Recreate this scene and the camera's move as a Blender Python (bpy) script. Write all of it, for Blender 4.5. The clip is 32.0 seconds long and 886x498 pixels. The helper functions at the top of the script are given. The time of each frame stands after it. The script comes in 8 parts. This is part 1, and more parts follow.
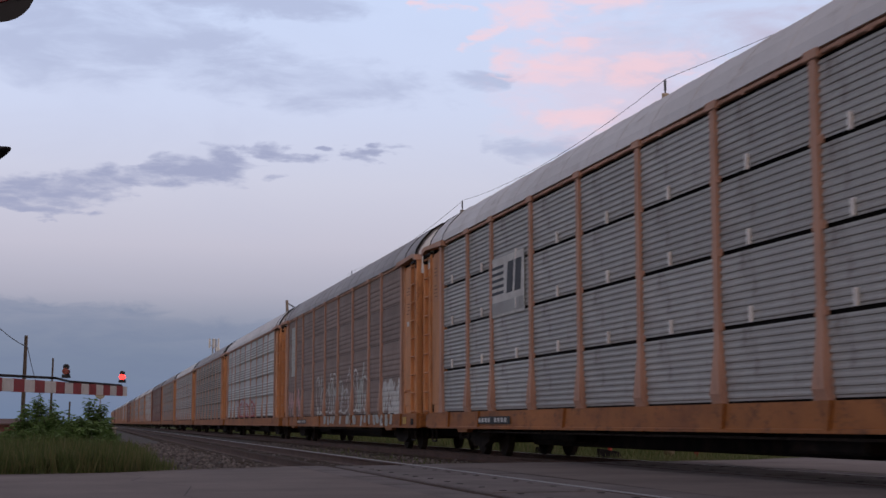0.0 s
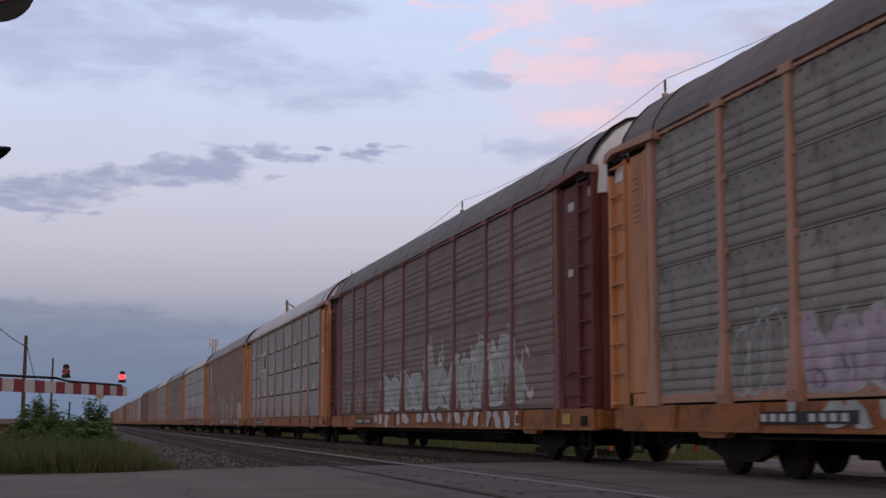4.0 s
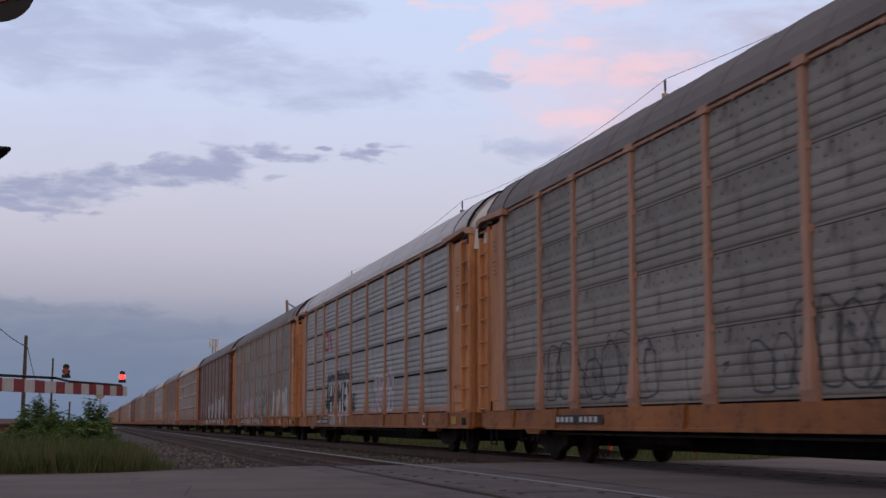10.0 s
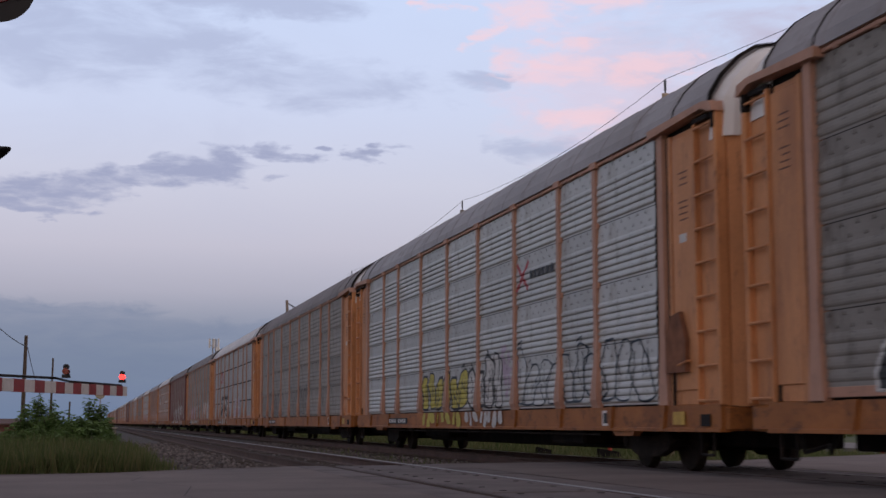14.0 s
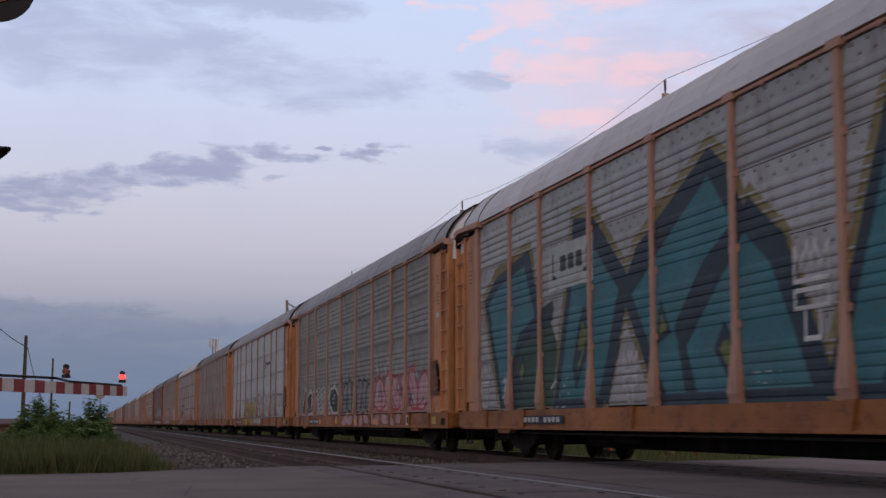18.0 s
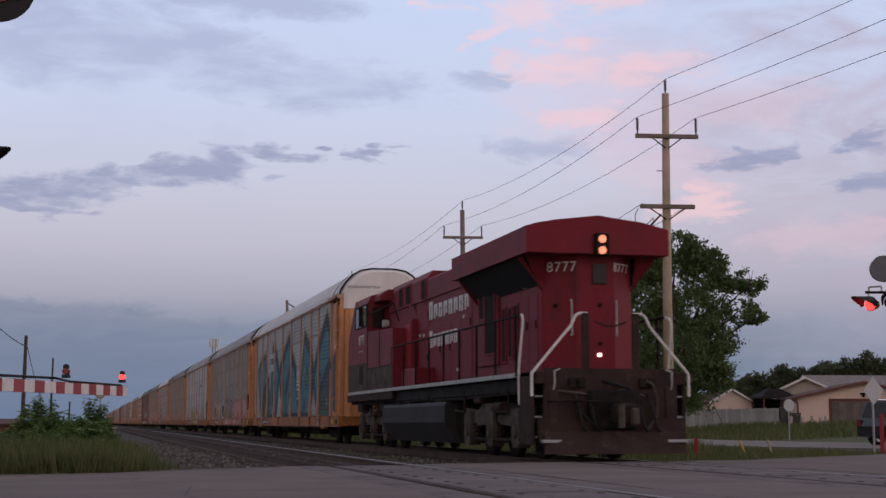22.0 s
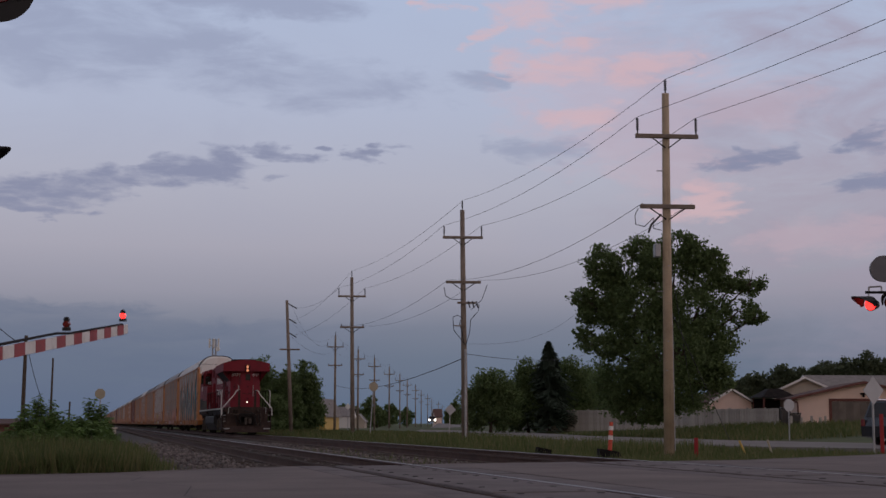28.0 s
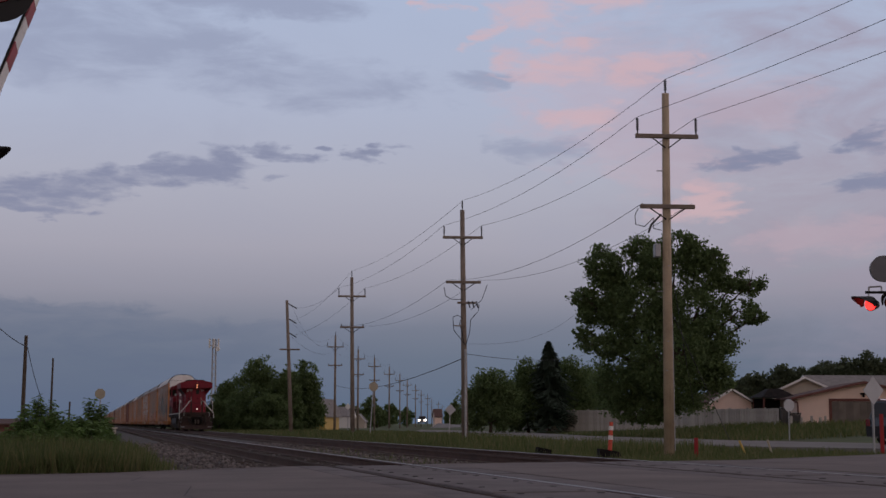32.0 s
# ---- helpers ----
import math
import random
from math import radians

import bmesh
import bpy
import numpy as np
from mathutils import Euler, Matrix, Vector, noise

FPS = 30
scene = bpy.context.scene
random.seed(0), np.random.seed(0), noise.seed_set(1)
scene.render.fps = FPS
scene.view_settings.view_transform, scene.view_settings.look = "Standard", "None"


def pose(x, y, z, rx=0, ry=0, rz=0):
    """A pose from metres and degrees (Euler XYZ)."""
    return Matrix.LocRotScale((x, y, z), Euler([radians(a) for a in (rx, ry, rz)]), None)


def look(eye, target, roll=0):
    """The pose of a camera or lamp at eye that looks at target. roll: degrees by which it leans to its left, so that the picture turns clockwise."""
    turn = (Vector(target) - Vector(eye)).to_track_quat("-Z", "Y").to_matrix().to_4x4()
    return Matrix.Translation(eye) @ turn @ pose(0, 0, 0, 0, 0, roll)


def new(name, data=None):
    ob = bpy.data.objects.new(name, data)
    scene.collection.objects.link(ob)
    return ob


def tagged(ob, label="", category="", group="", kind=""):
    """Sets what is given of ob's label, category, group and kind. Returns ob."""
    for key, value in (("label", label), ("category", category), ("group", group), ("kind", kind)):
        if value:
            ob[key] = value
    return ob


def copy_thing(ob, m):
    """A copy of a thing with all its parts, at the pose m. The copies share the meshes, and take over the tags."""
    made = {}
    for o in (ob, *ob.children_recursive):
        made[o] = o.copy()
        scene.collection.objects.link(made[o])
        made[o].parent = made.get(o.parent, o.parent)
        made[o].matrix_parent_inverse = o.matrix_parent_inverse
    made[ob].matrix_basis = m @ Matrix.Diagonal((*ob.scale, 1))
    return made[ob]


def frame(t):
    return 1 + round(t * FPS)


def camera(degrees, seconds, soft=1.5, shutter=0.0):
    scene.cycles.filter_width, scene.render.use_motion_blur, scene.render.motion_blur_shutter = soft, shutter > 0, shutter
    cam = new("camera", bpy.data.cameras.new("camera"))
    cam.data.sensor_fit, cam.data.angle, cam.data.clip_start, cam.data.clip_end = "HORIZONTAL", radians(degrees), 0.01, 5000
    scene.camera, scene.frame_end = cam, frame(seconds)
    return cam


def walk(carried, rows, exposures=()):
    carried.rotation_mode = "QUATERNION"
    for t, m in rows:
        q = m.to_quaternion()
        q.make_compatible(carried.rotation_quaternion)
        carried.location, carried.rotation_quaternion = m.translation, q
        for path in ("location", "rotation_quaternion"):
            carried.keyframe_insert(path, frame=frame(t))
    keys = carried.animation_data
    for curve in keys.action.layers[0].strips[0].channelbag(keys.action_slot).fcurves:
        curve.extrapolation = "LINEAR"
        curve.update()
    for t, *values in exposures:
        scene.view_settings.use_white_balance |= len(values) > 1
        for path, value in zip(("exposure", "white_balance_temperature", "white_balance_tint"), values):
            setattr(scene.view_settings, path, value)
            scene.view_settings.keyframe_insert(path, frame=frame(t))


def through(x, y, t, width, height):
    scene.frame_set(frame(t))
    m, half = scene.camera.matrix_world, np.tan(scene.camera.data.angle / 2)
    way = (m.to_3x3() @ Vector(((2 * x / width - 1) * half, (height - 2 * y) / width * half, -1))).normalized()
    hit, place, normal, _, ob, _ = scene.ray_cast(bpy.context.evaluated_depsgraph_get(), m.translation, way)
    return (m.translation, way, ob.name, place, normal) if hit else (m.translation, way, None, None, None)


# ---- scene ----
cam = camera(34.563, 32.0, soft=1.5, shutter=0.3)
EYE = (0.0, 0.0, 0.70)
VIEW = pose(0, 0, 0.70, 90 + 6.979, 0, -13.787)
walk(cam, [(0.0, VIEW), (32.0, VIEW)],
     exposures=[(0.0, 0.08), (19.0, 0.08), (21.0, 0.08), (22.0, 0.02), (23.0, -0.22), (25.0, -0.43), (28.0, -0.44), (32.0, -0.48)])


SUN_AZIMUTH = 206.0          # degrees clockwise from the rails, behind the eye


# ---- world: dusk sky with a high thin cloud sheet ----
def make_world():
    w = bpy.data.worlds.new("dusk_sky")
    scene.world = w
    w.use_nodes = True
    nt = w.node_tree
    nt.nodes.clear()
    N, Lk = nt.nodes.new, nt.links.new

    def op(kind, a, b=None, c=None, clamp=False):
        n = N("ShaderNodeMath")
        n.operation, n.use_clamp = kind, clamp
        for i, q in enumerate((a, b, c)):
            if q is None:
                continue
            if isinstance(q, (int, float)):
                n.inputs[i].default_value = q
            else:
                Lk(q, n.inputs[i])
        return n.outputs[0]

    def mix(fac, a, b):
        n = N("ShaderNodeMix")
        n.data_type = "RGBA"
        for i, q in ((0, fac), (6, a), (7, b)):
            if isinstance(q, (int, float)):
                n.inputs[i].default_value = q
            elif isinstance(q, tuple):
                n.inputs[i].default_value = (*q, 1)
            else:
                Lk(q, n.inputs[i])
        return n.outputs[2]

    co = N("ShaderNodeTexCoord")
    sep = N("ShaderNodeSeparateXYZ")
    Lk(co.outputs["Generated"], sep.inputs[0])
    x, y, z = sep.outputs
    az = op("MULTIPLY", op("ARCTAN2", x, y), 57.2958)      # degrees right of the rails
    el = op("MULTIPLY", op("ARCSINE", z), 57.2958)
    pos = N("ShaderNodeCombineXYZ")
    Lk(az, pos.inputs[0])
    Lk(el, pos.inputs[1])

    def cloud_noise(sx, sy, detail, rough, seed, lo, hi, warp=0.6):
        m = N("ShaderNodeMapping")
        m.inputs["Scale"].default_value = (sx, sy, 1)
        m.inputs["Location"].default_value = (seed, seed * 0.37, seed * 0.11)
        Lk(pos.outputs[0], m.inputs[0])
        t = N("ShaderNodeTexNoise")
        t.inputs["Scale"].default_value = 1.0
        t.inputs["Detail"].default_value = detail
        t.inputs["Roughness"].default_value = rough
        t.inputs["Distortion"].default_value = warp
        Lk(m.outputs[0], t.inputs["Vector"])
        r = N("ShaderNodeMapRange")
        r.interpolation_type = "SMOOTHSTEP"
        r.inputs["From Min"].default_value, r.inputs["From Max"].default_value = lo, hi
        Lk(t.outputs["Fac"], r.inputs["Value"])
        return r.outputs["Result"]

    # cloud positions wander with two noise fields, so that no outline is a plain ellipse
    def wander(seed, amount, small):
        big = cloud_noise(0.40, 1.0, 4, 0.5, seed, 0.1, 0.9, 0.6)
        fine = cloud_noise(1.1, 3.2, 6, 0.55, seed + 7.0, 0.0, 1.0, 0.3)
        return op("ADD", op("MULTIPLY", op("SUBTRACT", big, 0.5), amount), op("MULTIPLY", op("SUBTRACT", fine, 0.5), small))

    az_w = op("ADD", az, wander(51.0, 3.6, 1.2))
    el_w = op("ADD", el, wander(73.0, 0.80, 0.30))

    def blob(ca, ce, ra, re, tilt=0.0):
        # soft patch about one cloud: degrees right, degrees up, half sizes, slope
        da = op("SUBTRACT", az_w, ca)
        de = op("SUBTRACT", op("SUBTRACT", el_w, ce), op("MULTIPLY", da, tilt))
        q = op("ADD", op("POWER", op("ABSOLUTE", op("DIVIDE", da, ra * 1.35)), 2.0), op("POWER", op("ABSOLUTE", op("DIVIDE", de, re * 1.5)), 2.0))
        return op("SUBTRACT", 1.0, q, clamp=True)

    def total(items):
        s = items[0]
        for i in items[1:]:
            s = op("MAXIMUM", s, i)
        return s

    ramp = N("ShaderNodeValToRGB")
    Lk(op("DIVIDE", op("ADD", el, 2.0), 50.0, clamp=True), ramp.inputs[0])
    stops = [(-2.0, (0.125, 0.185, 0.295)), (0.5, (0.138, 0.200, 0.310)), (2.5, (0.170, 0.222, 0.330)), (3.8, (0.225, 0.258, 0.365)), (5.2, (0.375, 0.372, 0.475)),
             (7.0, (0.495, 0.480, 0.590)), (9.5, (0.56, 0.565, 0.695)), (12.5, (0.57, 0.62, 0.81)), (18.0, (0.555, 0.65, 0.89)), (28.0, (0.41, 0.425, 0.545)), (48.0, (0.225, 0.215, 0.252))]
    stops = [((e_ + 2.0) / 50.0, c_) for e_, c_ in stops]
    el_ = ramp.color_ramp.elements
    el_[0].position, el_[0].color = stops[0][0], (*stops[0][1], 1)
    el_[1].position, el_[1].color = stops[-1][0], (*stops[-1][1], 1)
    for p_, c_ in stops[1:-1]:
        e = el_.new(p_)
        e.color = (*c_, 1)
    col = ramp.outputs[0]
    # thin violet veil over the whole sky
    veil = cloud_noise(0.10, 0.22, 8, 0.6, 3.0, 0.42, 0.75)
    col = mix(op("MULTIPLY", veil, 0.20), col, (0.44, 0.46, 0.63))
    # violet-grey sheet towards the right
    right = op("MULTIPLY", blob(31.0, 14.0, 9.5, 9.0), cloud_noise(0.16, 0.5, 9, 0.6, 21.0, 0.26, 0.66))
    col = mix(op("MULTIPLY", right, 0.75), col, (0.46, 0.38, 0.50))
    # ragged edges: the cloud positions wander with a noise field
    def cover(mask, n, lo=0.05, hi=1.25, ragged=0.75):
        r = N("ShaderNodeMapRange")
        r.interpolation_type = "SMOOTHSTEP"
        r.inputs["From Min"].default_value, r.inputs["From Max"].default_value = lo, hi
        Lk(op("ADD", op("MULTIPLY", mask, 1.15), op("MULTIPLY", op("SUBTRACT", n, 0.5), op("MULTIPLY", op("POWER", mask, 0.3), ragged))), r.inputs["Value"])
        return r.outputs["Result"]

    # blue-grey bank low down on the left with a crisp upper edge
    wisps = cloud_noise(0.30, 1.5, 10, 0.64, 8.0, 0.30, 0.70, 0.5)
    edge_el = op("ADD", op("ADD", 4.75, op("MULTIPLY", az, -0.075)), op("MULTIPLY", op("SUBTRACT", cloud_noise(0.45, 0.9, 8, 0.6, 5.0, 0.2, 0.8), 0.5), 0.9))
    under = op("MULTIPLY", op("SUBTRACT", edge_el, el), 2.6, clamp=True)
    side = op("DIVIDE", op("SUBTRACT", 13.0, az), 9.0, clamp=True)
    bank = op("MULTIPLY", op("MULTIPLY", under, side), op("ADD", 0.45, op("MULTIPLY", wisps, 0.55)))
    col = mix(op("MULTIPLY", bank, 0.62), col, (0.142, 0.190, 0.315))
    # broad soft violet sheet high on the left
    sheet = total([blob(-1.5, 15.2, 5.5, 1.6, -0.06), blob(3.6, 14.5, 5.0, 1.1, -0.12), blob(8.8, 13.6, 4.2, 0.95, -0.04), blob(6.5, 16.6, 5.0, 0.5), blob(15.6, 13.7, 1.6, 0.4), blob(17.6, 11.0, 2.0, 0.45)])
    broad = cloud_noise(0.24, 0.8, 10, 0.62, 14.0, 0.30, 0.70, 0.4)
    col = mix(op("MULTIPLY", cover(sheet, broad, 0.05, 1.3, 1.0), 0.55), col, (0.335, 0.37, 0.55))
    # sharper grey-violet streaks
    grey = total([blob(-2.2, 8.95, 3.0, 0.50, 0.06), blob(1.0, 9.5, 2.6, 0.50, 0.17), blob(3.6, 10.0, 2.2, 0.52, 0.16), blob(5.2, 10.2, 1.4, 0.62, -0.12), blob(7.3, 10.75, 1.6, 0.28, -0.10),
                  blob(10.6, 11.05, 1.0, 0.20, 0.04), blob(10.9, 10.6, 1.1, 0.28, -0.06), blob(-2.6, 8.3, 2.0, 0.22, -0.05), blob(26.2, 10.3, 1.35, 0.32, 0.10), blob(30.4, 9.2, 2.0, 0.34, 0.02), blob(31.4, 10.9, 0.8, 0.45)])
    col = mix(op("MULTIPLY", cover(grey, cloud_noise(0.55, 2.4, 10, 0.66, 40.0, 0.30, 0.70, 0.35)), 0.85), col, (0.285, 0.31, 0.48))
    # sunset-lit pink puffs
    pink = total([blob(17.3, 16.6, 2.0, 0.75, 0.06), blob(15.6, 15.5, 1.0, 0.30, 0.2), blob(18.0, 14.15, 2.1, 0.62, -0.08), blob(22.0, 13.9, 1.7, 0.50, 0.10), blob(19.7, 12.2, 1.8, 0.50), blob(24.0, 8.6, 1.2, 0.72, 0.05),
                  blob(14.0, 16.9, 0.5, 0.4), blob(19.4, 15.2, 1.6, 0.25, 0.05), blob(21.0, 16.8, 2.2, 0.4)])
    puff = cloud_noise(0.42, 1.25, 10, 0.64, 31.0, 0.28, 0.72, 0.4)
    col = mix(op("MULTIPLY", cover(pink, puff, 0.05, 1.45, 1.0), 0.64), col, (0.92, 0.60, 0.63))
    faint = total([blob(22.6, 10.6, 3.0, 1.5), blob(29.0, 7.2, 2.6, 0.8), blob(26.0, 12.6, 3.0, 1.0), blob(20.5, 13.2, 4.5, 2.6)])
    col = mix(op("MULTIPLY", cover(faint, puff, 0.2, 1.1), 0.30), col, (0.80, 0.55, 0.63))
    sky = N("ShaderNodeTexSky")
    sky.sky_type, sky.sun_disc = "NISHITA", False
    sky.sun_elevation, sky.sun_rotation = radians(3.0), radians(SUN_AZIMUTH)
    # warm afterglow round the set sun, opposite the view
    away = op("COSINE", op("MULTIPLY", op("SUBTRACT", az, SUN_AZIMUTH), 0.0174533))
    near = op("POWER", op("MAXIMUM", away, 0.0), 1.3)
    low = op("POWER", 2.718, op("MULTIPLY", op("ABSOLUTE", el), -0.045))
    col = mix(op("MULTIPLY", near, low), col, (0.60, 0.43, 0.36))
    # an unseen glow added to the dusk sky right of the view, lighting the road
    lit = op("MULTIPLY", op("POWER", op("MAXIMUM", op("COSINE", op("MULTIPLY", op("SUBTRACT", az, 95.0), 0.0174533)), 0.0), 0.8), op("DIVIDE", op("SUBTRACT", az, 34.0), 30.0, clamp=True))
    col = mix(op("MULTIPLY", lit, op("POWER", 2.718, op("MULTIPLY", op("ABSOLUTE", op("SUBTRACT", el, 12.0)), -0.03))), col, (1.25, 1.02, 1.05))
    add = N("ShaderNodeMix")
    add.data_type, add.blend_type = "RGBA", "ADD"
    add.inputs[0].default_value = 0.01
    Lk(col, add.inputs[6])
    Lk(sky.outputs[0], add.inputs[7])
    bg = N("ShaderNodeBackground")
    bg.inputs["Strength"].default_value = 1.0
    Lk(add.outputs[2], bg.inputs["Color"])
    out = N("ShaderNodeOutputWorld")
    Lk(bg.outputs[0], out.inputs["Surface"])


make_world()
sun_data = bpy.data.lights.new("sun", "SUN")
sun_data.energy, sun_data.angle, sun_data.color = 0.17, radians(40), (1.0, 0.76, 0.62)
sun = new("sun", sun_data)
sun.matrix_world = look((60 * math.sin(radians(SUN_AZIMUTH)), 60 * math.cos(radians(SUN_AZIMUTH)), 18), (0, 0, 0))


# ---- materials ----
def material(name, color, rough=0.8, metal=0.0, vary=0.25, scale=3.0, fine=40.0, bump=0.15, stain=None, stain_amount=0.0,
             stain_scale=(1.0, 1.0, 1.0), glow=0.0, per_object=0.0, spec=0.3, scuff=None, scuff_amount=0.6, scuff_scale=(7.0, 7.0, 7.0), scuff_from=0.55, island=0.0):
    m = bpy.data.materials.new(name)
    m.use_nodes = True
    nt = m.node_tree
    N, Lk = nt.nodes.new, nt.links.new
    b = nt.nodes["Principled BSDF"]
    b.inputs["Roughness"].default_value, b.inputs["Metallic"].default_value = rough, metal
    b.inputs["Specular IOR Level"].default_value = spec
    co = N("ShaderNodeTexCoord")
    coarse = N("ShaderNodeTexNoise")
    coarse.inputs["Scale"].default_value, coarse.inputs["Detail"].default_value = scale, 6
    Lk(co.outputs["Object"], coarse.inputs["Vector"])
    grain = N("ShaderNodeTexNoise")
    grain.inputs["Scale"].default_value, grain.inputs["Detail"].default_value = fine, 4
    Lk(co.outputs["Object"], grain.inputs["Vector"])
    both = N("ShaderNodeMath")
    both.operation = "MULTIPLY_ADD"
    Lk(grain.outputs["Fac"], both.inputs[0])
    both.inputs[1].default_value = 0.45
    Lk(coarse.outputs["Fac"], both.inputs[2])
    rng = N("ShaderNodeMapRange")
    rng.inputs["From Min"].default_value, rng.inputs["From Max"].default_value = 0.45, 1.0
    rng.inputs["To Min"].default_value, rng.inputs["To Max"].default_value = 1 - vary, 1 + vary
    Lk(both.outputs[0], rng.inputs["Value"])
    value = rng.outputs["Result"]
    if per_object:
        info = N("ShaderNodeObjectInfo")
        r2 = N("ShaderNodeMapRange")
        r2.inputs["To Min"].default_value, r2.inputs["To Max"].default_value = 1 - per_object, 1 + per_object
        Lk(info.outputs["Random"], r2.inputs["Value"])
        mul = N("ShaderNodeMath")
        mul.operation = "MULTIPLY"
        Lk(value, mul.inputs[0])
        Lk(r2.outputs["Result"], mul.inputs[1])
        value = mul.outputs[0]
    if island:
        gm = N("ShaderNodeNewGeometry")
        r3 = N("ShaderNodeMapRange")
        r3.inputs["To Min"].default_value, r3.inputs["To Max"].default_value = 1 - island, 1 + island
        Lk(gm.outputs["Random Per Island"], r3.inputs["Value"])
        m3 = N("ShaderNodeMath")
        m3.operation = "MULTIPLY"
        Lk(value, m3.inputs[0])
        Lk(r3.outputs["Result"], m3.inputs[1])
        value = m3.outputs[0]
    tint = N("ShaderNodeVectorMath")
    tint.operation = "SCALE"
    tint.inputs[0].default_value = color
    Lk(value, tint.inputs["Scale"])
    col = tint.outputs[0]
    if stain:
        mp = N("ShaderNodeMapping")
        mp.inputs["Scale"].default_value = stain_scale
        Lk(co.outputs["Object"], mp.inputs[0])
        st = N("ShaderNodeTexNoise")
        st.inputs["Scale"].default_value, st.inputs["Detail"].default_value, st.inputs["Roughness"].default_value = 1.0, 8, 0.65
        Lk(mp.outputs[0], st.inputs["Vector"])
        sr = N("ShaderNodeMapRange")
        sr.inputs["From Min"].default_value, sr.inputs["From Max"].default_value = 0.48, 0.72
        sr.inputs["To Max"].default_value = stain_amount
        Lk(st.outputs["Fac"], sr.inputs["Value"])
        mx = N("ShaderNodeMix")
        mx.data_type = "RGBA"
        Lk(sr.outputs["Result"], mx.inputs[0])
        Lk(col, mx.inputs[6])
        mx.inputs[7].default_value = (*stain, 1)
        col = mx.outputs[2]
    if scuff:
        ms = N("ShaderNodeMapping")
        ms.inputs["Scale"].default_value = scuff_scale
        Lk(co.outputs["Object"], ms.inputs[0])
        sn = N("ShaderNodeTexNoise")
        sn.inputs["Scale"].default_value, sn.inputs["Detail"].default_value, sn.inputs["Roughness"].default_value = 1.0, 9, 0.72
        Lk(ms.outputs[0], sn.inputs["Vector"])
        s2 = N("ShaderNodeMapRange")
        s2.inputs["From Min"].default_value, s2.inputs["From Max"].default_value = scuff_from, scuff_from + 0.12
        s2.inputs["To Max"].default_value = scuff_amount
        Lk(sn.outputs["Fac"], s2.inputs["Value"])
        mz = N("ShaderNodeMix")
        mz.data_type = "RGBA"
        Lk(s2.outputs["Result"], mz.inputs[0])
        Lk(col, mz.inputs[6])
        mz.inputs[7].default_value = (*scuff, 1)
        col = mz.outputs[2]
    Lk(col, b.inputs["Base Color"])
    if glow:
        b.inputs["Emission Color"].default_value = (*color, 1)
        b.inputs["Emission Strength"].default_value = glow
    if bump:
        bp = N("ShaderNodeBump")
        bp.inputs["Strength"].default_value, bp.inputs["Distance"].default_value = bump, 0.02
        Lk(both.outputs[0], bp.inputs["Height"])
        Lk(bp.outputs[0], b.inputs["Normal"])
    return m


def leaf_material(name, color, through=0.35, vary=0.45, dry=None):
    """Thin leaves: diffuse with light shining through, each leaf a little different."""
    m = bpy.data.materials.new(name)
    m.use_nodes = True
    nt = m.node_tree
    N, Lk = nt.nodes.new, nt.links.new
    b = nt.nodes["Principled BSDF"]
    b.inputs["Roughness"].default_value, b.inputs["Specular IOR Level"].default_value = 0.65, 0.25
    geo = N("ShaderNodeNewGeometry")
    co = N("ShaderNodeTexCoord")
    ns = N("ShaderNodeTexNoise")
    ns.inputs["Scale"].default_value, ns.inputs["Detail"].default_value = 0.7, 3
    Lk(co.outputs["Object"], ns.inputs["Vector"])
    ad = N("ShaderNodeMath")
    ad.operation = "ADD"
    Lk(geo.outputs["Random Per Island"], ad.inputs[0])
    Lk(ns.outputs["Fac"], ad.inputs[1])
    rg = N("ShaderNodeMapRange")
    rg.inputs["From Max"].default_value = 2.0
    rg.inputs["To Min"].default_value, rg.inputs["To Max"].default_value = 1 - vary, 1 + vary
    Lk(ad.outputs[0], rg.inputs["Value"])
    sc = N("ShaderNodeVectorMath")
    sc.operation = "SCALE"
    sc.inputs[0].default_value = color
    Lk(rg.outputs["Result"], sc.inputs["Scale"])
    col = sc.outputs[0]
    if dry:
        r2 = N("ShaderNodeMapRange")
        r2.inputs["From Min"].default_value, r2.inputs["From Max"].default_value, r2.inputs["To Max"].default_value = 0.95, 1.5, 0.6
        Lk(ad.outputs[0], r2.inputs["Value"])
        mx = N("ShaderNodeMix")
        mx.data_type = "RGBA"
        Lk(r2.outputs["Result"], mx.inputs[0])
        Lk(col, mx.inputs[6])
        mx.inputs[7].default_value = (*dry, 1)
        col = mx.outputs[2]
    Lk(col, b.inputs["Base Color"])
    tr = N("ShaderNodeBsdfTranslucent")
    Lk(col, tr.inputs["Color"])
    ms = N("ShaderNodeMixShader")
    ms.inputs[0].default_value = through
    Lk(b.outputs[0], ms.inputs[1])
    Lk(tr.outputs[0], ms.inputs[2])
    Lk(ms.outputs[0], nt.nodes["Material Output"].inputs["Surface"])
    return m


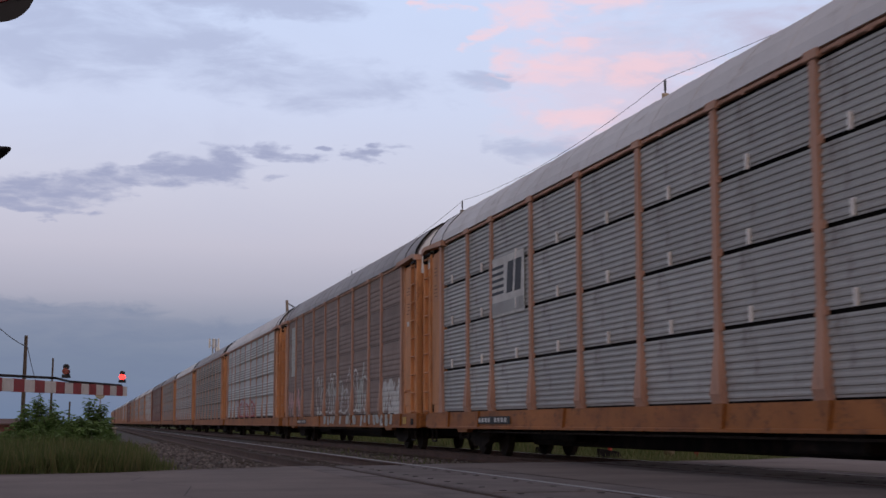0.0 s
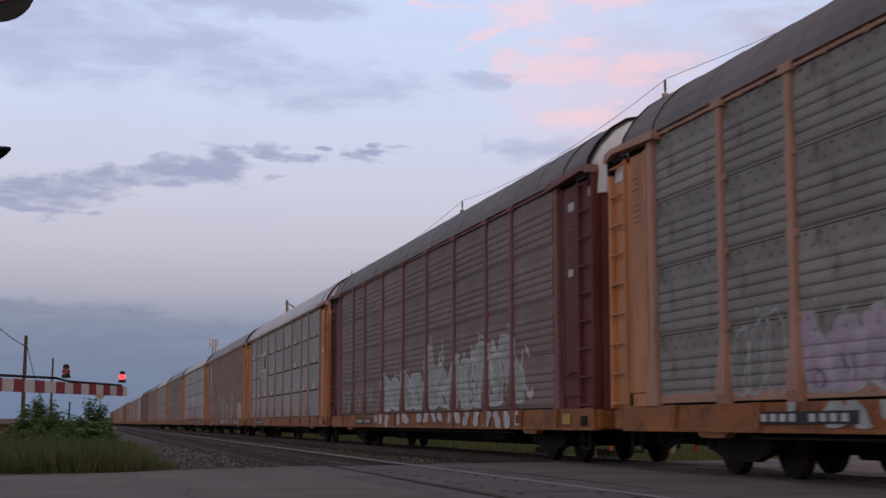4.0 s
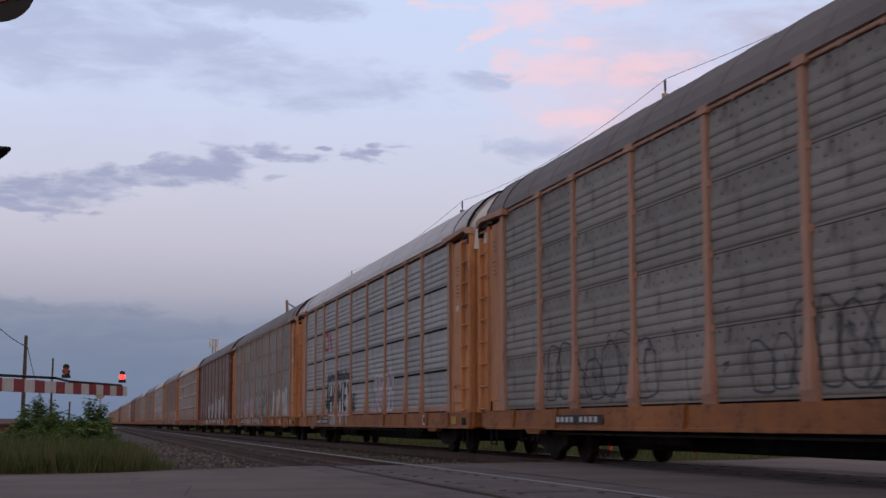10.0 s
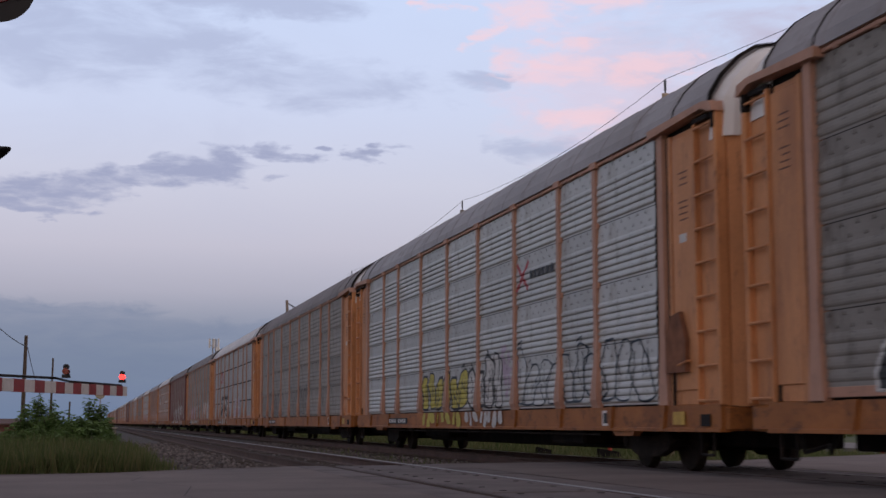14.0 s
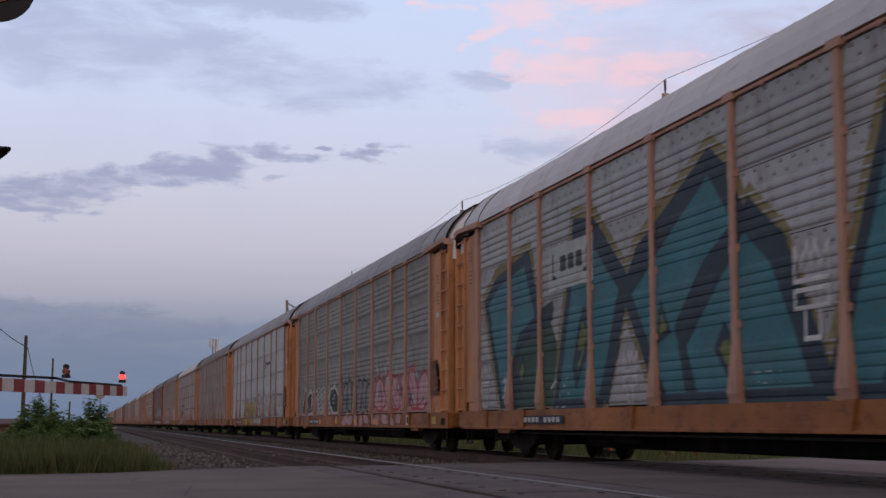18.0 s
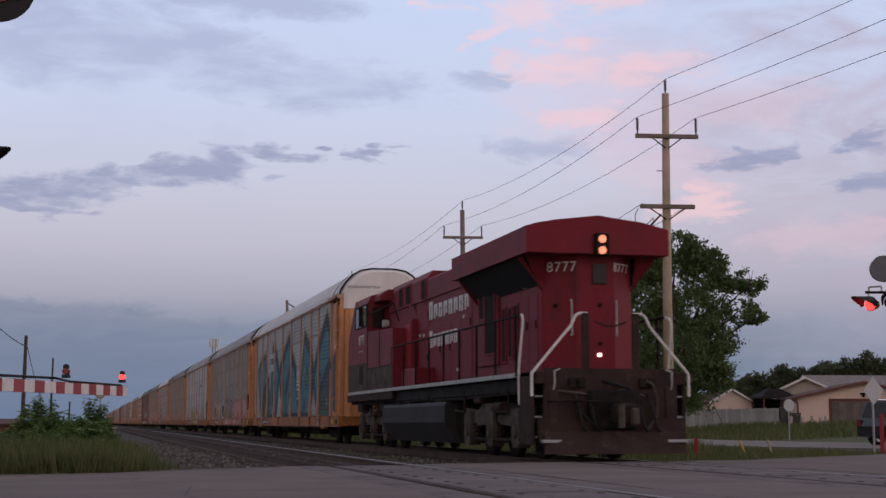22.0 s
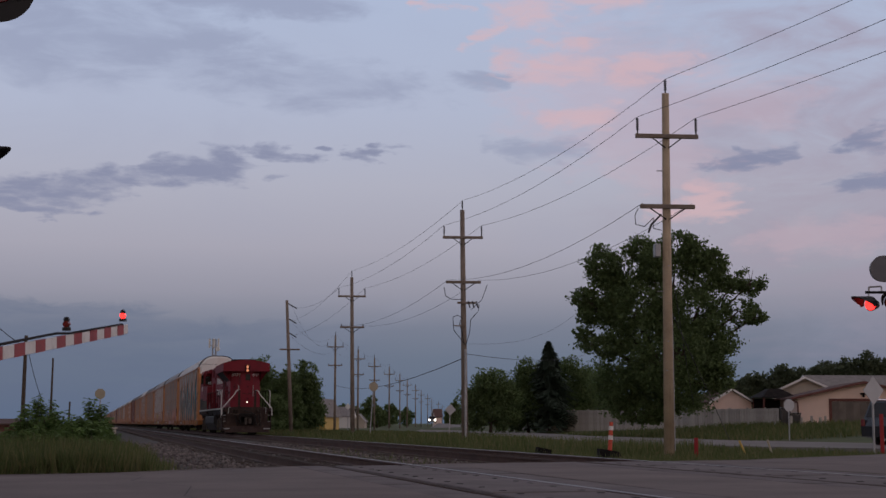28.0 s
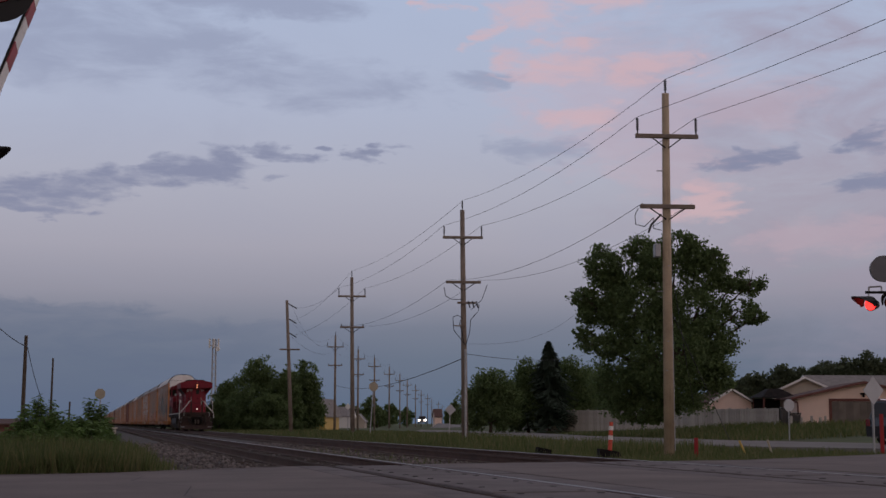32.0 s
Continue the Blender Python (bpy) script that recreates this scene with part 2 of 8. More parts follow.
RUST = (0.10, 0.045, 0.025)
MAT = {
    "grass_ground": material("grass_ground", (0.060, 0.080, 0.026), 0.95, scale=0.25, fine=6, vary=0.5, bump=0.5, stain=(0.10, 0.085, 0.04), stain_amount=0.6, stain_scale=(0.15, 0.15, 0.15)),
    "ballast_bed": material("ballast_bed", (0.075, 0.066, 0.062), 0.95, scale=5, fine=28, vary=0.6, bump=1.0, stain=(0.05, 0.035, 0.028), stain_amount=0.7, stain_scale=(0.6, 0.1, 1)),
    "ballast_stone": material("ballast_stone", (0.135, 0.115, 0.108), 0.9, scale=9, fine=60, vary=0.5, bump=0.3, island=0.55),
    "asphalt": material("asphalt", (0.152, 0.126, 0.119), 0.92, scale=0.7, fine=45, vary=0.28, bump=0.35, stain=(0.203, 0.173, 0.160), stain_amount=0.55, stain_scale=(0.35, 0.8, 1), scuff=(0.054, 0.046, 0.044), scuff_amount=0.5, scuff_scale=(1.6, 1.6, 1.6), scuff_from=0.58),
    "concrete_panel": material("concrete_panel", (0.144, 0.123, 0.121), 0.9, scale=1.1, fine=30, vary=0.3, bump=0.25, stain=(0.059, 0.053, 0.053), stain_amount=0.55, stain_scale=(2.0, 0.25, 1), per_object=0.10, scuff=(0.224, 0.196, 0.183), scuff_amount=0.5, scuff_scale=(3.0, 1.5, 3.0), scuff_from=0.56),
    "street": material("street", (0.185, 0.170, 0.165), 0.9, scale=0.3, fine=20, vary=0.15, bump=0.2),
    "gravel": material("gravel", (0.15, 0.12, 0.105), 0.95, scale=2, fine=35, vary=0.4, bump=0.6),
    "tar": material("tar", (0.060, 0.050, 0.048), 0.85, vary=0.4, scale=3, bump=0.1),
    "rubber": material("rubber", (0.018, 0.017, 0.017), 0.8, bump=0.1),
    "rail": material("rail", (0.085, 0.048, 0.036), 0.75, 0.2, vary=0.3, scale=2, bump=0.2),
    "rail_head_unlit": material("rail_head_unlit", (0.060, 0.042, 0.036), 0.85, 0.0, vary=0.2, bump=0.05, spec=0.1),
    "rail_head": material("rail_head", (0.24, 0.22, 0.22), 0.48, 0.8, vary=0.1, bump=0.03),
    "tie": material("tie", (0.055, 0.042, 0.034), 0.95, scale=4, fine=40, vary=0.4, bump=0.5, per_object=0.3),
    "black_steel": material("black_steel", (0.015, 0.013, 0.013), 0.75, 0.1, vary=0.4, bump=0.15, stain=(0.042, 0.029, 0.022), stain_amount=0.6, stain_scale=(3, 3, 3), spec=0.1),
    "truck": material("truck", (0.021, 0.017, 0.015), 0.85, 0.1, vary=0.4, bump=0.25, stain=(0.052, 0.035, 0.025), stain_amount=0.6, stain_scale=(4, 4, 4), scuff=(0.084, 0.059, 0.045), scuff_amount=0.5, scuff_scale=(6.0, 6.0, 6.0), scuff_from=0.57, spec=0.1),
    "yellow": material("yellow", (0.541, 0.247, 0.107), 0.62, vary=0.18, scale=0.8, fine=25, bump=0.08, stain=(0.215, 0.085, 0.045), stain_amount=0.70, stain_scale=(1.3, 1.3, 0.35), scuff=(0.157, 0.072, 0.048), scuff_amount=0.65, scuff_scale=(5.0, 5.0, 1.6)),
    "rust": material("rust", (0.20, 0.085, 0.045), 0.85, vary=0.4, scale=4, fine=30, bump=0.2, stain=(0.06, 0.030, 0.022), stain_amount=0.8, stain_scale=(3.0, 3.0, 2.0)),
    "yellow_sill": material("yellow_sill", (0.315, 0.118, 0.032), 0.65, vary=0.2, scale=0.6, fine=20, bump=0.1, stain=(0.114, 0.040, 0.022), stain_amount=0.65, stain_scale=(1.0, 0.8, 1.4), scuff=(0.048, 0.026, 0.020), scuff_amount=0.60, scuff_scale=(4.0, 2.2, 5.0), scuff_from=0.52),
    "maroon": material("maroon", (0.127, 0.033, 0.028), 0.7, vary=0.2, scale=0.8, fine=25, bump=0.1, stain=(0.187, 0.112, 0.094), stain_amount=0.4, stain_scale=(1, 1, 0.4)),
    "post": material("post", (0.439, 0.250, 0.177), 0.65, vary=0.15, scale=1.2, fine=25, bump=0.08, stain=(0.293, 0.159, 0.110), stain_amount=0.5, stain_scale=(2, 2, 0.4), scuff=(0.183, 0.104, 0.079), scuff_amount=0.6, scuff_scale=(6.0, 6.0, 1.8)),
    "post_brown": material("post_brown", (0.225, 0.105, 0.095), 0.7, vary=0.2, scale=1.2, fine=25, bump=0.1),
    "panel_grey": material("panel_grey", (0.329, 0.322, 0.309), 0.55, 0.25, vary=0.14, scale=0.9, fine=30, bump=0.06, stain=(0.198, 0.165, 0.145), stain_amount=0.45, stain_scale=(0.7, 0.7, 1.6), per_object=0.10, scuff=(0.151, 0.124, 0.105), scuff_amount=0.6, scuff_scale=(2.5, 2.5, 0.9)),
    "panel_light": material("panel_light", (0.430, 0.436, 0.423), 0.5, 0.25, vary=0.12, scale=0.9, fine=30, bump=0.06, stain=(0.274, 0.235, 0.182), stain_amount=0.5, stain_scale=(0.7, 0.7, 1.6), per_object=0.10, scuff=(0.221, 0.182, 0.144), scuff_amount=0.55, scuff_scale=(2.5, 2.5, 0.9)),
    "panel_dirty": material("panel_dirty", (0.248, 0.232, 0.209), 0.65, 0.15, vary=0.2, scale=0.8, fine=30, bump=0.06, stain=(0.142, 0.104, 0.077), stain_amount=0.6, stain_scale=(0.5, 0.5, 2.2), per_object=0.12, scuff=(0.093, 0.072, 0.058), scuff_amount=0.65, scuff_scale=(2.0, 2.0, 0.8)),
    "panel_brown": material("panel_brown", (0.232, 0.176, 0.156), 0.75, 0.1, vary=0.22, scale=0.9, fine=30, bump=0.08, stain=(0.144, 0.107, 0.098), stain_amount=0.6, stain_scale=(0.8, 0.8, 1.4), per_object=0.10, scuff=(0.284, 0.255, 0.235), scuff_amount=0.45, scuff_scale=(2.2, 2.2, 0.9)),
    "roof_white": material("roof_white", (0.560, 0.538, 0.538), 0.55, 0.1, vary=0.10, scale=0.6, fine=15, bump=0.05, stain=(0.381, 0.336, 0.314), stain_amount=0.5, stain_scale=(0.5, 0.7, 0.5), scuff=(0.291, 0.241, 0.213), scuff_amount=0.55, scuff_scale=(2.0, 1.2, 2.0), scuff_from=0.57),
    "roof_grey": material("roof_grey", (0.286, 0.270, 0.275), 0.6, 0.1, vary=0.15, scale=0.6, fine=15, bump=0.06, stain=(0.176, 0.143, 0.127), stain_amount=0.5, stain_scale=(0.5, 0.9, 0.5), scuff=(0.143, 0.110, 0.099), scuff_amount=0.55, scuff_scale=(2.0, 1.2, 2.0)),
    "roof_dark": material("roof_dark", (0.173, 0.147, 0.142), 0.65, vary=0.15, scale=0.6, fine=15, bump=0.06, stain=(0.105, 0.084, 0.074), stain_amount=0.5, stain_scale=(0.5, 0.9, 0.5)),
    "end_white": material("end_white", (0.759, 0.736, 0.713), 0.6, vary=0.08, scale=1, bump=0.05, stain=(0.483, 0.380, 0.322), stain_amount=0.4, stain_scale=(2, 2, 0.5)),
    "loco_red": material("loco_red", (0.185, 0.0155, 0.026), 0.60, vary=0.16, scale=0.8, fine=20, bump=0.05, stain=(0.075, 0.020, 0.024), stain_amount=0.65, stain_scale=(1, 0.8, 0.8), spec=0.20, scuff=(0.049, 0.017, 0.022), scuff_amount=0.6, scuff_scale=(2.5, 2.5, 0.8)),
    "loco_grime": material("loco_grime", (0.040, 0.028, 0.025), 0.85, vary=0.35, scale=2, bump=0.2, stain=(0.065, 0.040, 0.030), stain_amount=0.6, stain_scale=(1.2, 1.2, 2.5), scuff=(0.11, 0.075, 0.055), scuff_amount=0.55, scuff_scale=(4.0, 4.0, 4.0), scuff_from=0.57, spec=0.1),
    "truck_grey": material("truck_grey", (0.085, 0.070, 0.060), 0.85, vary=0.35, scale=2.5, bump=0.2, stain=(0.035, 0.028, 0.024), stain_amount=0.7, stain_scale=(2.0, 2.0, 3.0), scuff=(0.15, 0.12, 0.10), scuff_amount=0.4, scuff_scale=(5.0, 5.0, 5.0), scuff_from=0.57, spec=0.1),
    # pale colour paints the reflected sky into two cab panes
    "pane_sky_reflection": material("pane_sky_reflection", (0.20, 0.22, 0.17), 0.12, spec=0.6, vary=0.25, scale=1.5, bump=0.0),
    "tank": material("tank", (0.035, 0.033, 0.034), 0.6, vary=0.2, scale=1, bump=0.1, stain=(0.028, 0.022, 0.020), stain_amount=0.6, stain_scale=(0.5, 0.5, 2), spec=0.1),
    "white_paint": material("white_paint", (0.68, 0.66, 0.63), 0.6, vary=0.1, bump=0.05, stain=(0.35, 0.30, 0.27), stain_amount=0.45, stain_scale=(3, 3, 3), scuff=(0.22, 0.16, 0.13), scuff_amount=0.5, scuff_scale=(8.0, 8.0, 8.0)),
    "red_paint": material("red_paint", (0.277, 0.017, 0.020), 0.55, vary=0.1, bump=0.04),
    "red_faded": material("red_faded", (0.30, 0.055, 0.062), 0.6, vary=0.2, scale=6, bump=0.04, stain=(0.18, 0.07, 0.07), stain_amount=0.5, stain_scale=(4, 4, 4)),
    "orange_red": material("orange_red", (0.55, 0.085, 0.05), 0.6, vary=0.1, bump=0.04),
    "yellow_paint": material("yellow_paint", (0.50, 0.34, 0.09), 0.6, vary=0.1, bump=0.04),
    "pole_wood": material("pole_wood", (0.414, 0.328, 0.230), 0.9, vary=0.25, scale=2, fine=30, bump=0.3, stain=(0.184, 0.138, 0.098), stain_amount=0.6, stain_scale=(6, 6, 0.5)),
    "pole_grey": material("pole_grey", (0.21, 0.17, 0.14), 0.9, vary=0.25, scale=2, fine=30, bump=0.3),
    "wire": material("wire", (0.035, 0.035, 0.04), 0.7, bump=0),
    "insulator": material("insulator", (0.05, 0.045, 0.05), 0.4, bump=0),
    "bark": material("bark", (0.085, 0.065, 0.05), 0.95, scale=6, vary=0.4, bump=0.6),
    "leaf_dark": leaf_material("leaf_dark", (0.120, 0.170, 0.068), 0.5),
    "leaf_mid": leaf_material("leaf_mid", (0.10, 0.15, 0.05)),
    "leaf_bright": leaf_material("leaf_bright", (0.120, 0.190, 0.058)),
    "leaf_far": leaf_material("leaf_far", (0.105, 0.130, 0.078), 0.5),
    "spruce": leaf_material("spruce", (0.085, 0.118, 0.085)),
    "blade": leaf_material("blade", (0.092, 0.122, 0.040), dry=(0.22, 0.165, 0.09)),
    "fence_wood": material("fence_wood", (0.37, 0.345, 0.315), 0.9, vary=0.2, scale=1.5, fine=20, bump=0.2, per_object=0.15),
    "stucco": material("stucco", (0.740, 0.560, 0.470), 0.9, vary=0.08, scale=1, fine=30, bump=0.2),
    "beige_wall": material("beige_wall", (0.42, 0.37, 0.31), 0.9, vary=0.08, scale=1, fine=30, bump=0.2),
    "shingle": material("shingle", (0.105, 0.062, 0.055), 0.9, vary=0.3, scale=3, fine=15, bump=0.4),
    "shingle_grey": material("shingle_grey", (0.22, 0.205, 0.20), 0.9, vary=0.25, scale=3, fine=15, bump=0.4),
    "trim_white": material("trim_white", (0.70, 0.68, 0.66), 0.7, vary=0.05, bump=0.02),
    "trim_brown": material("trim_brown", (0.14, 0.055, 0.045), 0.7, vary=0.1, bump=0.02),
    "garage_door": material("garage_door", (0.135, 0.115, 0.10), 0.8, vary=0.3, scale=1.2, fine=15, bump=0.2, per_object=0.15),
    "dark_glass": material("dark_glass", (0.02, 0.022, 0.026), 0.08, spec=0.6, vary=0.0, bump=0.0),
    "cab_glass": material("cab_glass", (0.022, 0.018, 0.016), 0.25, spec=0.25, vary=0.1, bump=0.0),
    "car_black": material("car_black", (0.018, 0.019, 0.024), 0.22, spec=0.6, vary=0.05, bump=0.0),
    "car_grey": material("car_grey", (0.18, 0.18, 0.19), 0.3, 0.3, vary=0.05, bump=0.0),
    "chrome": material("chrome", (0.60, 0.60, 0.62), 0.2, 1.0, vary=0.05, bump=0.0),
    "signal_grey": material("signal_grey", (0.13, 0.13, 0.14), 0.6, 0.2, vary=0.15, bump=0.05),
    "galvanised": material("galvanised", (0.36, 0.36, 0.37), 0.5, 0.6, vary=0.15, bump=0.05),
    "sign_back": material("sign_back", (0.40, 0.40, 0.41), 0.5, 0.4, vary=0.1, bump=0.02),
    "sign_yellow": material("sign_yellow", (0.38, 0.33, 0.25), 0.6, vary=0.1, bump=0.02),
    "signal_black": material("signal_black", (0.014, 0.013, 0.014), 0.55, vary=0.2, bump=0.03),
    "lens_off": material("lens_off", (0.16, 0.010, 0.012), 0.25, spec=0.6, vary=0.05, bump=0.0),
    "lens_red": material("lens_red", (1.0, 0.035, 0.03), 0.3, glow=3.2, vary=0.0, bump=0.0),
    "lamp_warm": material("lamp_warm", (1.0, 0.34, 0.18), 0.3, glow=0.85, vary=0.0, bump=0.0),
    "lamp_white": material("lamp_white", (1.0, 0.90, 0.82), 0.3, glow=5.0, vary=0.0, bump=0.0),
    "tail_red": material("tail_red", (1.0, 0.06, 0.05), 0.3, glow=2.5, vary=0.0, bump=0.0),
    "spray_white": material("spray_white", (0.529, 0.523, 0.506), 0.7, vary=0.2, scale=4, bump=0.05, stain=(0.345, 0.322, 0.310), stain_amount=0.55, stain_scale=(2, 1.2, 3)),
    "spray_pale": material("spray_pale", (0.391, 0.414, 0.391), 0.7, vary=0.2, scale=4, bump=0.05, stain=(0.253, 0.241, 0.230), stain_amount=0.6, stain_scale=(2, 1.2, 3)),
    "spray_black": material("spray_black", (0.03, 0.033, 0.036), 0.7, vary=0.2, scale=4, bump=0.05),
    "spray_pink": material("spray_pink", (0.483, 0.287, 0.287), 0.7, vary=0.2, scale=4, bump=0.05, stain=(0.287, 0.218, 0.207), stain_amount=0.6, stain_scale=(2, 1.2, 3)),
    "spray_mauve": material("spray_mauve", (0.414, 0.333, 0.414), 0.7, vary=0.2, scale=4, bump=0.05, stain=(0.253, 0.230, 0.241), stain_amount=0.6, stain_scale=(2, 1.2, 3)),
    "spray_red": material("spray_red", (0.40, 0.06, 0.07), 0.7, vary=0.2, scale=4, bump=0.05),
    "spray_ochre": material("spray_ochre", (0.20, 0.165, 0.075), 0.7, vary=0.2, scale=4, bump=0.05),
    "spray_yellow": material("spray_yellow", (0.483, 0.414, 0.081), 0.7, vary=0.2, scale=4, bump=0.05, stain=(0.322, 0.287, 0.115), stain_amount=0.5, stain_scale=(2, 1.2, 3)),
    "spray_teal": material("spray_teal", (0.040, 0.158, 0.185), 0.65, vary=0.2, scale=1.5, bump=0.05, stain=(0.075, 0.125, 0.135), stain_amount=0.6, stain_scale=(1, 0.8, 2.5)),
    "spray_lime": material("spray_lime", (0.13, 0.16, 0.045), 0.65, vary=0.2, scale=2, bump=0.05),
    "reflector_orange": material("reflector_orange", (0.72, 0.30, 0.02), 0.5, vary=0.15, scale=5, bump=0.02),
    "spray_green": material("spray_green", (0.028, 0.068, 0.046), 0.65, vary=0.2, scale=1.5, bump=0.05),
    "spray_navy": material("spray_navy", (0.022, 0.036, 0.052), 0.65, vary=0.2, scale=2, bump=0.05),
    "logo_dark": material("logo_dark", (0.05, 0.055, 0.065), 0.7, vary=0.2, scale=4, bump=0.02),
    "stencil_brown": material("stencil_brown", (0.16, 0.075, 0.045), 0.7, vary=0.2, bump=0.0),
    "yellow_sign": material("yellow_sign", (0.55, 0.36, 0.07), 0.6, vary=0.2, scale=4, bump=0.03, stain=(0.2, 0.12, 0.05), stain_amount=0.6, stain_scale=(3, 3, 3)),
    "rivet": material("rivet", (0.105, 0.090, 0.082), 0.7, 0.2, vary=0.2, bump=0.0),
    # near-black that paints the shade inside gaps, slots and openings
    "shade_black": material("shade_black", (0.012, 0.011, 0.011), 0.9, bump=0),
}


# ---- mesh helpers ----
class Shape:
    """Collects faces of one mesh."""

    def __init__(self):
        self.v, self.f = [], []

    def poly(self, pts, faces):
        o = len(self.v)
        self.v.extend([tuple(p) for p in pts])
        self.f.extend([tuple(i + o for i in q) for q in faces])
        return self

    def box(self, x0, x1, y0, y1, z0, z1, c=0.0):
        if c <= 0:
            return self.poly([(x, y, z) for x in (x0, x1) for y in (y0, y1) for z in (z0, z1)],
                             [(0, 1, 3, 2), (4, 6, 7, 5), (0, 4, 5, 1), (2, 3, 7, 6), (0, 2, 6, 4), (1, 5, 7, 3)])
        # chamfered box
        lo, hi = (x0, y0, z0), (x1, y1, z1)
        pts, idx = [], {}
        for sx in (0, 1):
            for sy in (0, 1):
                for sz in (0, 1):
                    s = (sx, sy, sz)
                    for a in range(3):
                        p = []
                        for k in range(3):
                            e = hi[k] if s[k] else lo[k]
                            p.append(e if k == a else e + (-c if s[k] else c))
                        idx[s, a] = len(pts)
                        pts.append(p)
        fs = []
        for a in range(3):
            b, d = (a + 1) % 3, (a + 2) % 3
            for sa in (0, 1):
                def key(sb, sd):
                    s = [0, 0, 0]
                    s[a], s[b], s[d] = sa, sb, sd
                    return idx[tuple(s), a]
                q = (key(0, 0), key(1, 0), key(1, 1), key(0, 1))
                fs.append(q if sa else q[::-1])
            for sb in (0, 1):
                for sd in (0, 1):
                    s0, s1 = [0, 0, 0], [0, 0, 0]
                    s0[b], s0[d], s1[b], s1[d], s1[a] = sb, sd, sb, sd, 1
                    fs.append((idx[tuple(s0), b], idx[tuple(s1), b], idx[tuple(s1), d], idx[tuple(s0), d]))
        for sx in (0, 1):
            for sy in (0, 1):
                for sz in (0, 1):
                    fs.append(tuple(idx[(sx, sy, sz), a] for a in range(3)))
        return self.poly(pts, fs)

    def tube(self, p, q, r0, r1=None, n=10, caps=True):
        r1 = r0 if r1 is None else r1
        p, q = Vector(p), Vector(q)
        d = (q - p).normalized()
        a = d.orthogonal().normalized()
        b = d.cross(a)
        ring = []
        for c_, r in ((p, r0), (q, r1)):
            ring += [c_ + (a * math.cos(2 * math.pi * i / n) + b * math.sin(2 * math.pi * i / n)) * r for i in range(n)]
        fs = [(i, (i + 1) % n, n + (i + 1) % n, n + i) for i in range(n)]
        if caps:
            fs += [tuple(range(n))[::-1], tuple(range(n, 2 * n))]
        return self.poly(ring, fs)

    def path(self, pts, r, n=6):
        for a, b in zip(pts[:-1], pts[1:]):
            self.tube(a, b, r, n=n)
        return self

    def prism(self, outline, axis, a, b):
        """outline: points in the plane across the axis; axis 'x', 'y' or 'z'."""
        def put(u, w, h):
            return {"x": (h, u, w), "y": (u, h, w), "z": (u, w, h)}[axis]
        n = len(outline)
        pts = [put(u, w, a) for u, w in outline] + [put(u, w, b) for u, w in outline]
        fs = [(i, (i + 1) % n, n + (i + 1) % n, n + i) for i in range(n)] + [tuple(range(n))[::-1], tuple(range(n, 2 * n))]
        return self.poly(pts, fs)

    def mesh(self, name, mat, smooth=False):
        me = bpy.data.meshes.new(name)
        me.from_pydata(self.v, [], self.f)
        bm = bmesh.new()
        bm.from_mesh(me)
        bmesh.ops.recalc_face_normals(bm, faces=bm.faces)
        bm.to_mesh(me)
        bm.free()
        me.materials.append(MAT[mat])
        if smooth:
            for p in me.polygons:
                p.use_smooth = True
        return me


def part(name, shape, mat, parent, label="", at=None, smooth=False):
    me = shape if isinstance(shape, bpy.types.Mesh) else shape.mesh(name, mat, smooth)
    ob = new(name, me)
    ob.parent = parent
    if at is not None:
        ob.matrix_basis = at
    if label:
        ob["label"] = label
    return ob


def thing(name, label, category, m=None, group="", kind=""):
    ob = new(name)
    ob.empty_display_size = 0.2
    if m is not None:
        ob.matrix_basis = m
    return tagged(ob, label, category, group, kind)


def solid(name, shape, mat, label="", category="", m=None, group="", kind="", smooth=False):
    ob = new(name, shape if isinstance(shape, bpy.types.Mesh) else shape.mesh(name, mat, smooth))
    if m is not None:
        ob.matrix_basis = m
    return tagged(ob, label, category, group, kind)


def lettering(text, size, mat, depth=0.004, spacing=1.0):
    """A mesh of raised letters in the xy plane, centred."""
    cu = bpy.data.curves.new("letters", "FONT")
    cu.body, cu.size, cu.extrude, cu.align_x, cu.align_y, cu.resolution_u = text, size, depth, "CENTER", "CENTER", 3
    cu.space_character = spacing
    ob = bpy.data.objects.new("letters", cu)
    scene.collection.objects.link(ob)
    bpy.context.view_layer.update()
    me = bpy.data.meshes.new_from_object(ob.evaluated_get(bpy.context.evaluated_depsgraph_get()))
    bpy.data.objects.remove(ob)
    me.materials.clear()
    me.materials.append(MAT[mat])
    return me


# ---- plan: y runs along the rails, x to the right of them, z = 0 at the rail tops ----
YAW = radians(13.787)


def spot(right, ahead, z=0.0, turn=0.0):
    """A place by metres to the right of and ahead along the line of view; turned by degrees from that line."""
    return pose(right * math.cos(YAW) + ahead * math.sin(YAW), -right * math.sin(YAW) + ahead * math.cos(YAW), z, 0, 0, turn - 13.787)


TRACK_NEAR, TRACK_FAR, HALF_GAUGE = 4.60, 9.45, 0.752
EDGE = [(-60.0, 6.0), (-14.0, 18.6), (-1.2, 20.7), (0.4, 21.2), (2.6, 23.4), (5.1, 24.2), (7.4, 25.0), (11.9, 25.4), (17.7, 29.6), (40.0, 46.0), (70.0, 68.0)]


def road_edge(x):
    for (xa, ya), (xb, yb) in zip(EDGE[:-1], EDGE[1:]):
        if x <= xb:
            return ya + (yb - ya) * (x - xa) / (xb - xa)
    return EDGE[-1][1]


def smooth(a, b, x):
    t = min(max((x - a) / (b - a), 0), 1)
    return t * t * (3 - 2 * t)


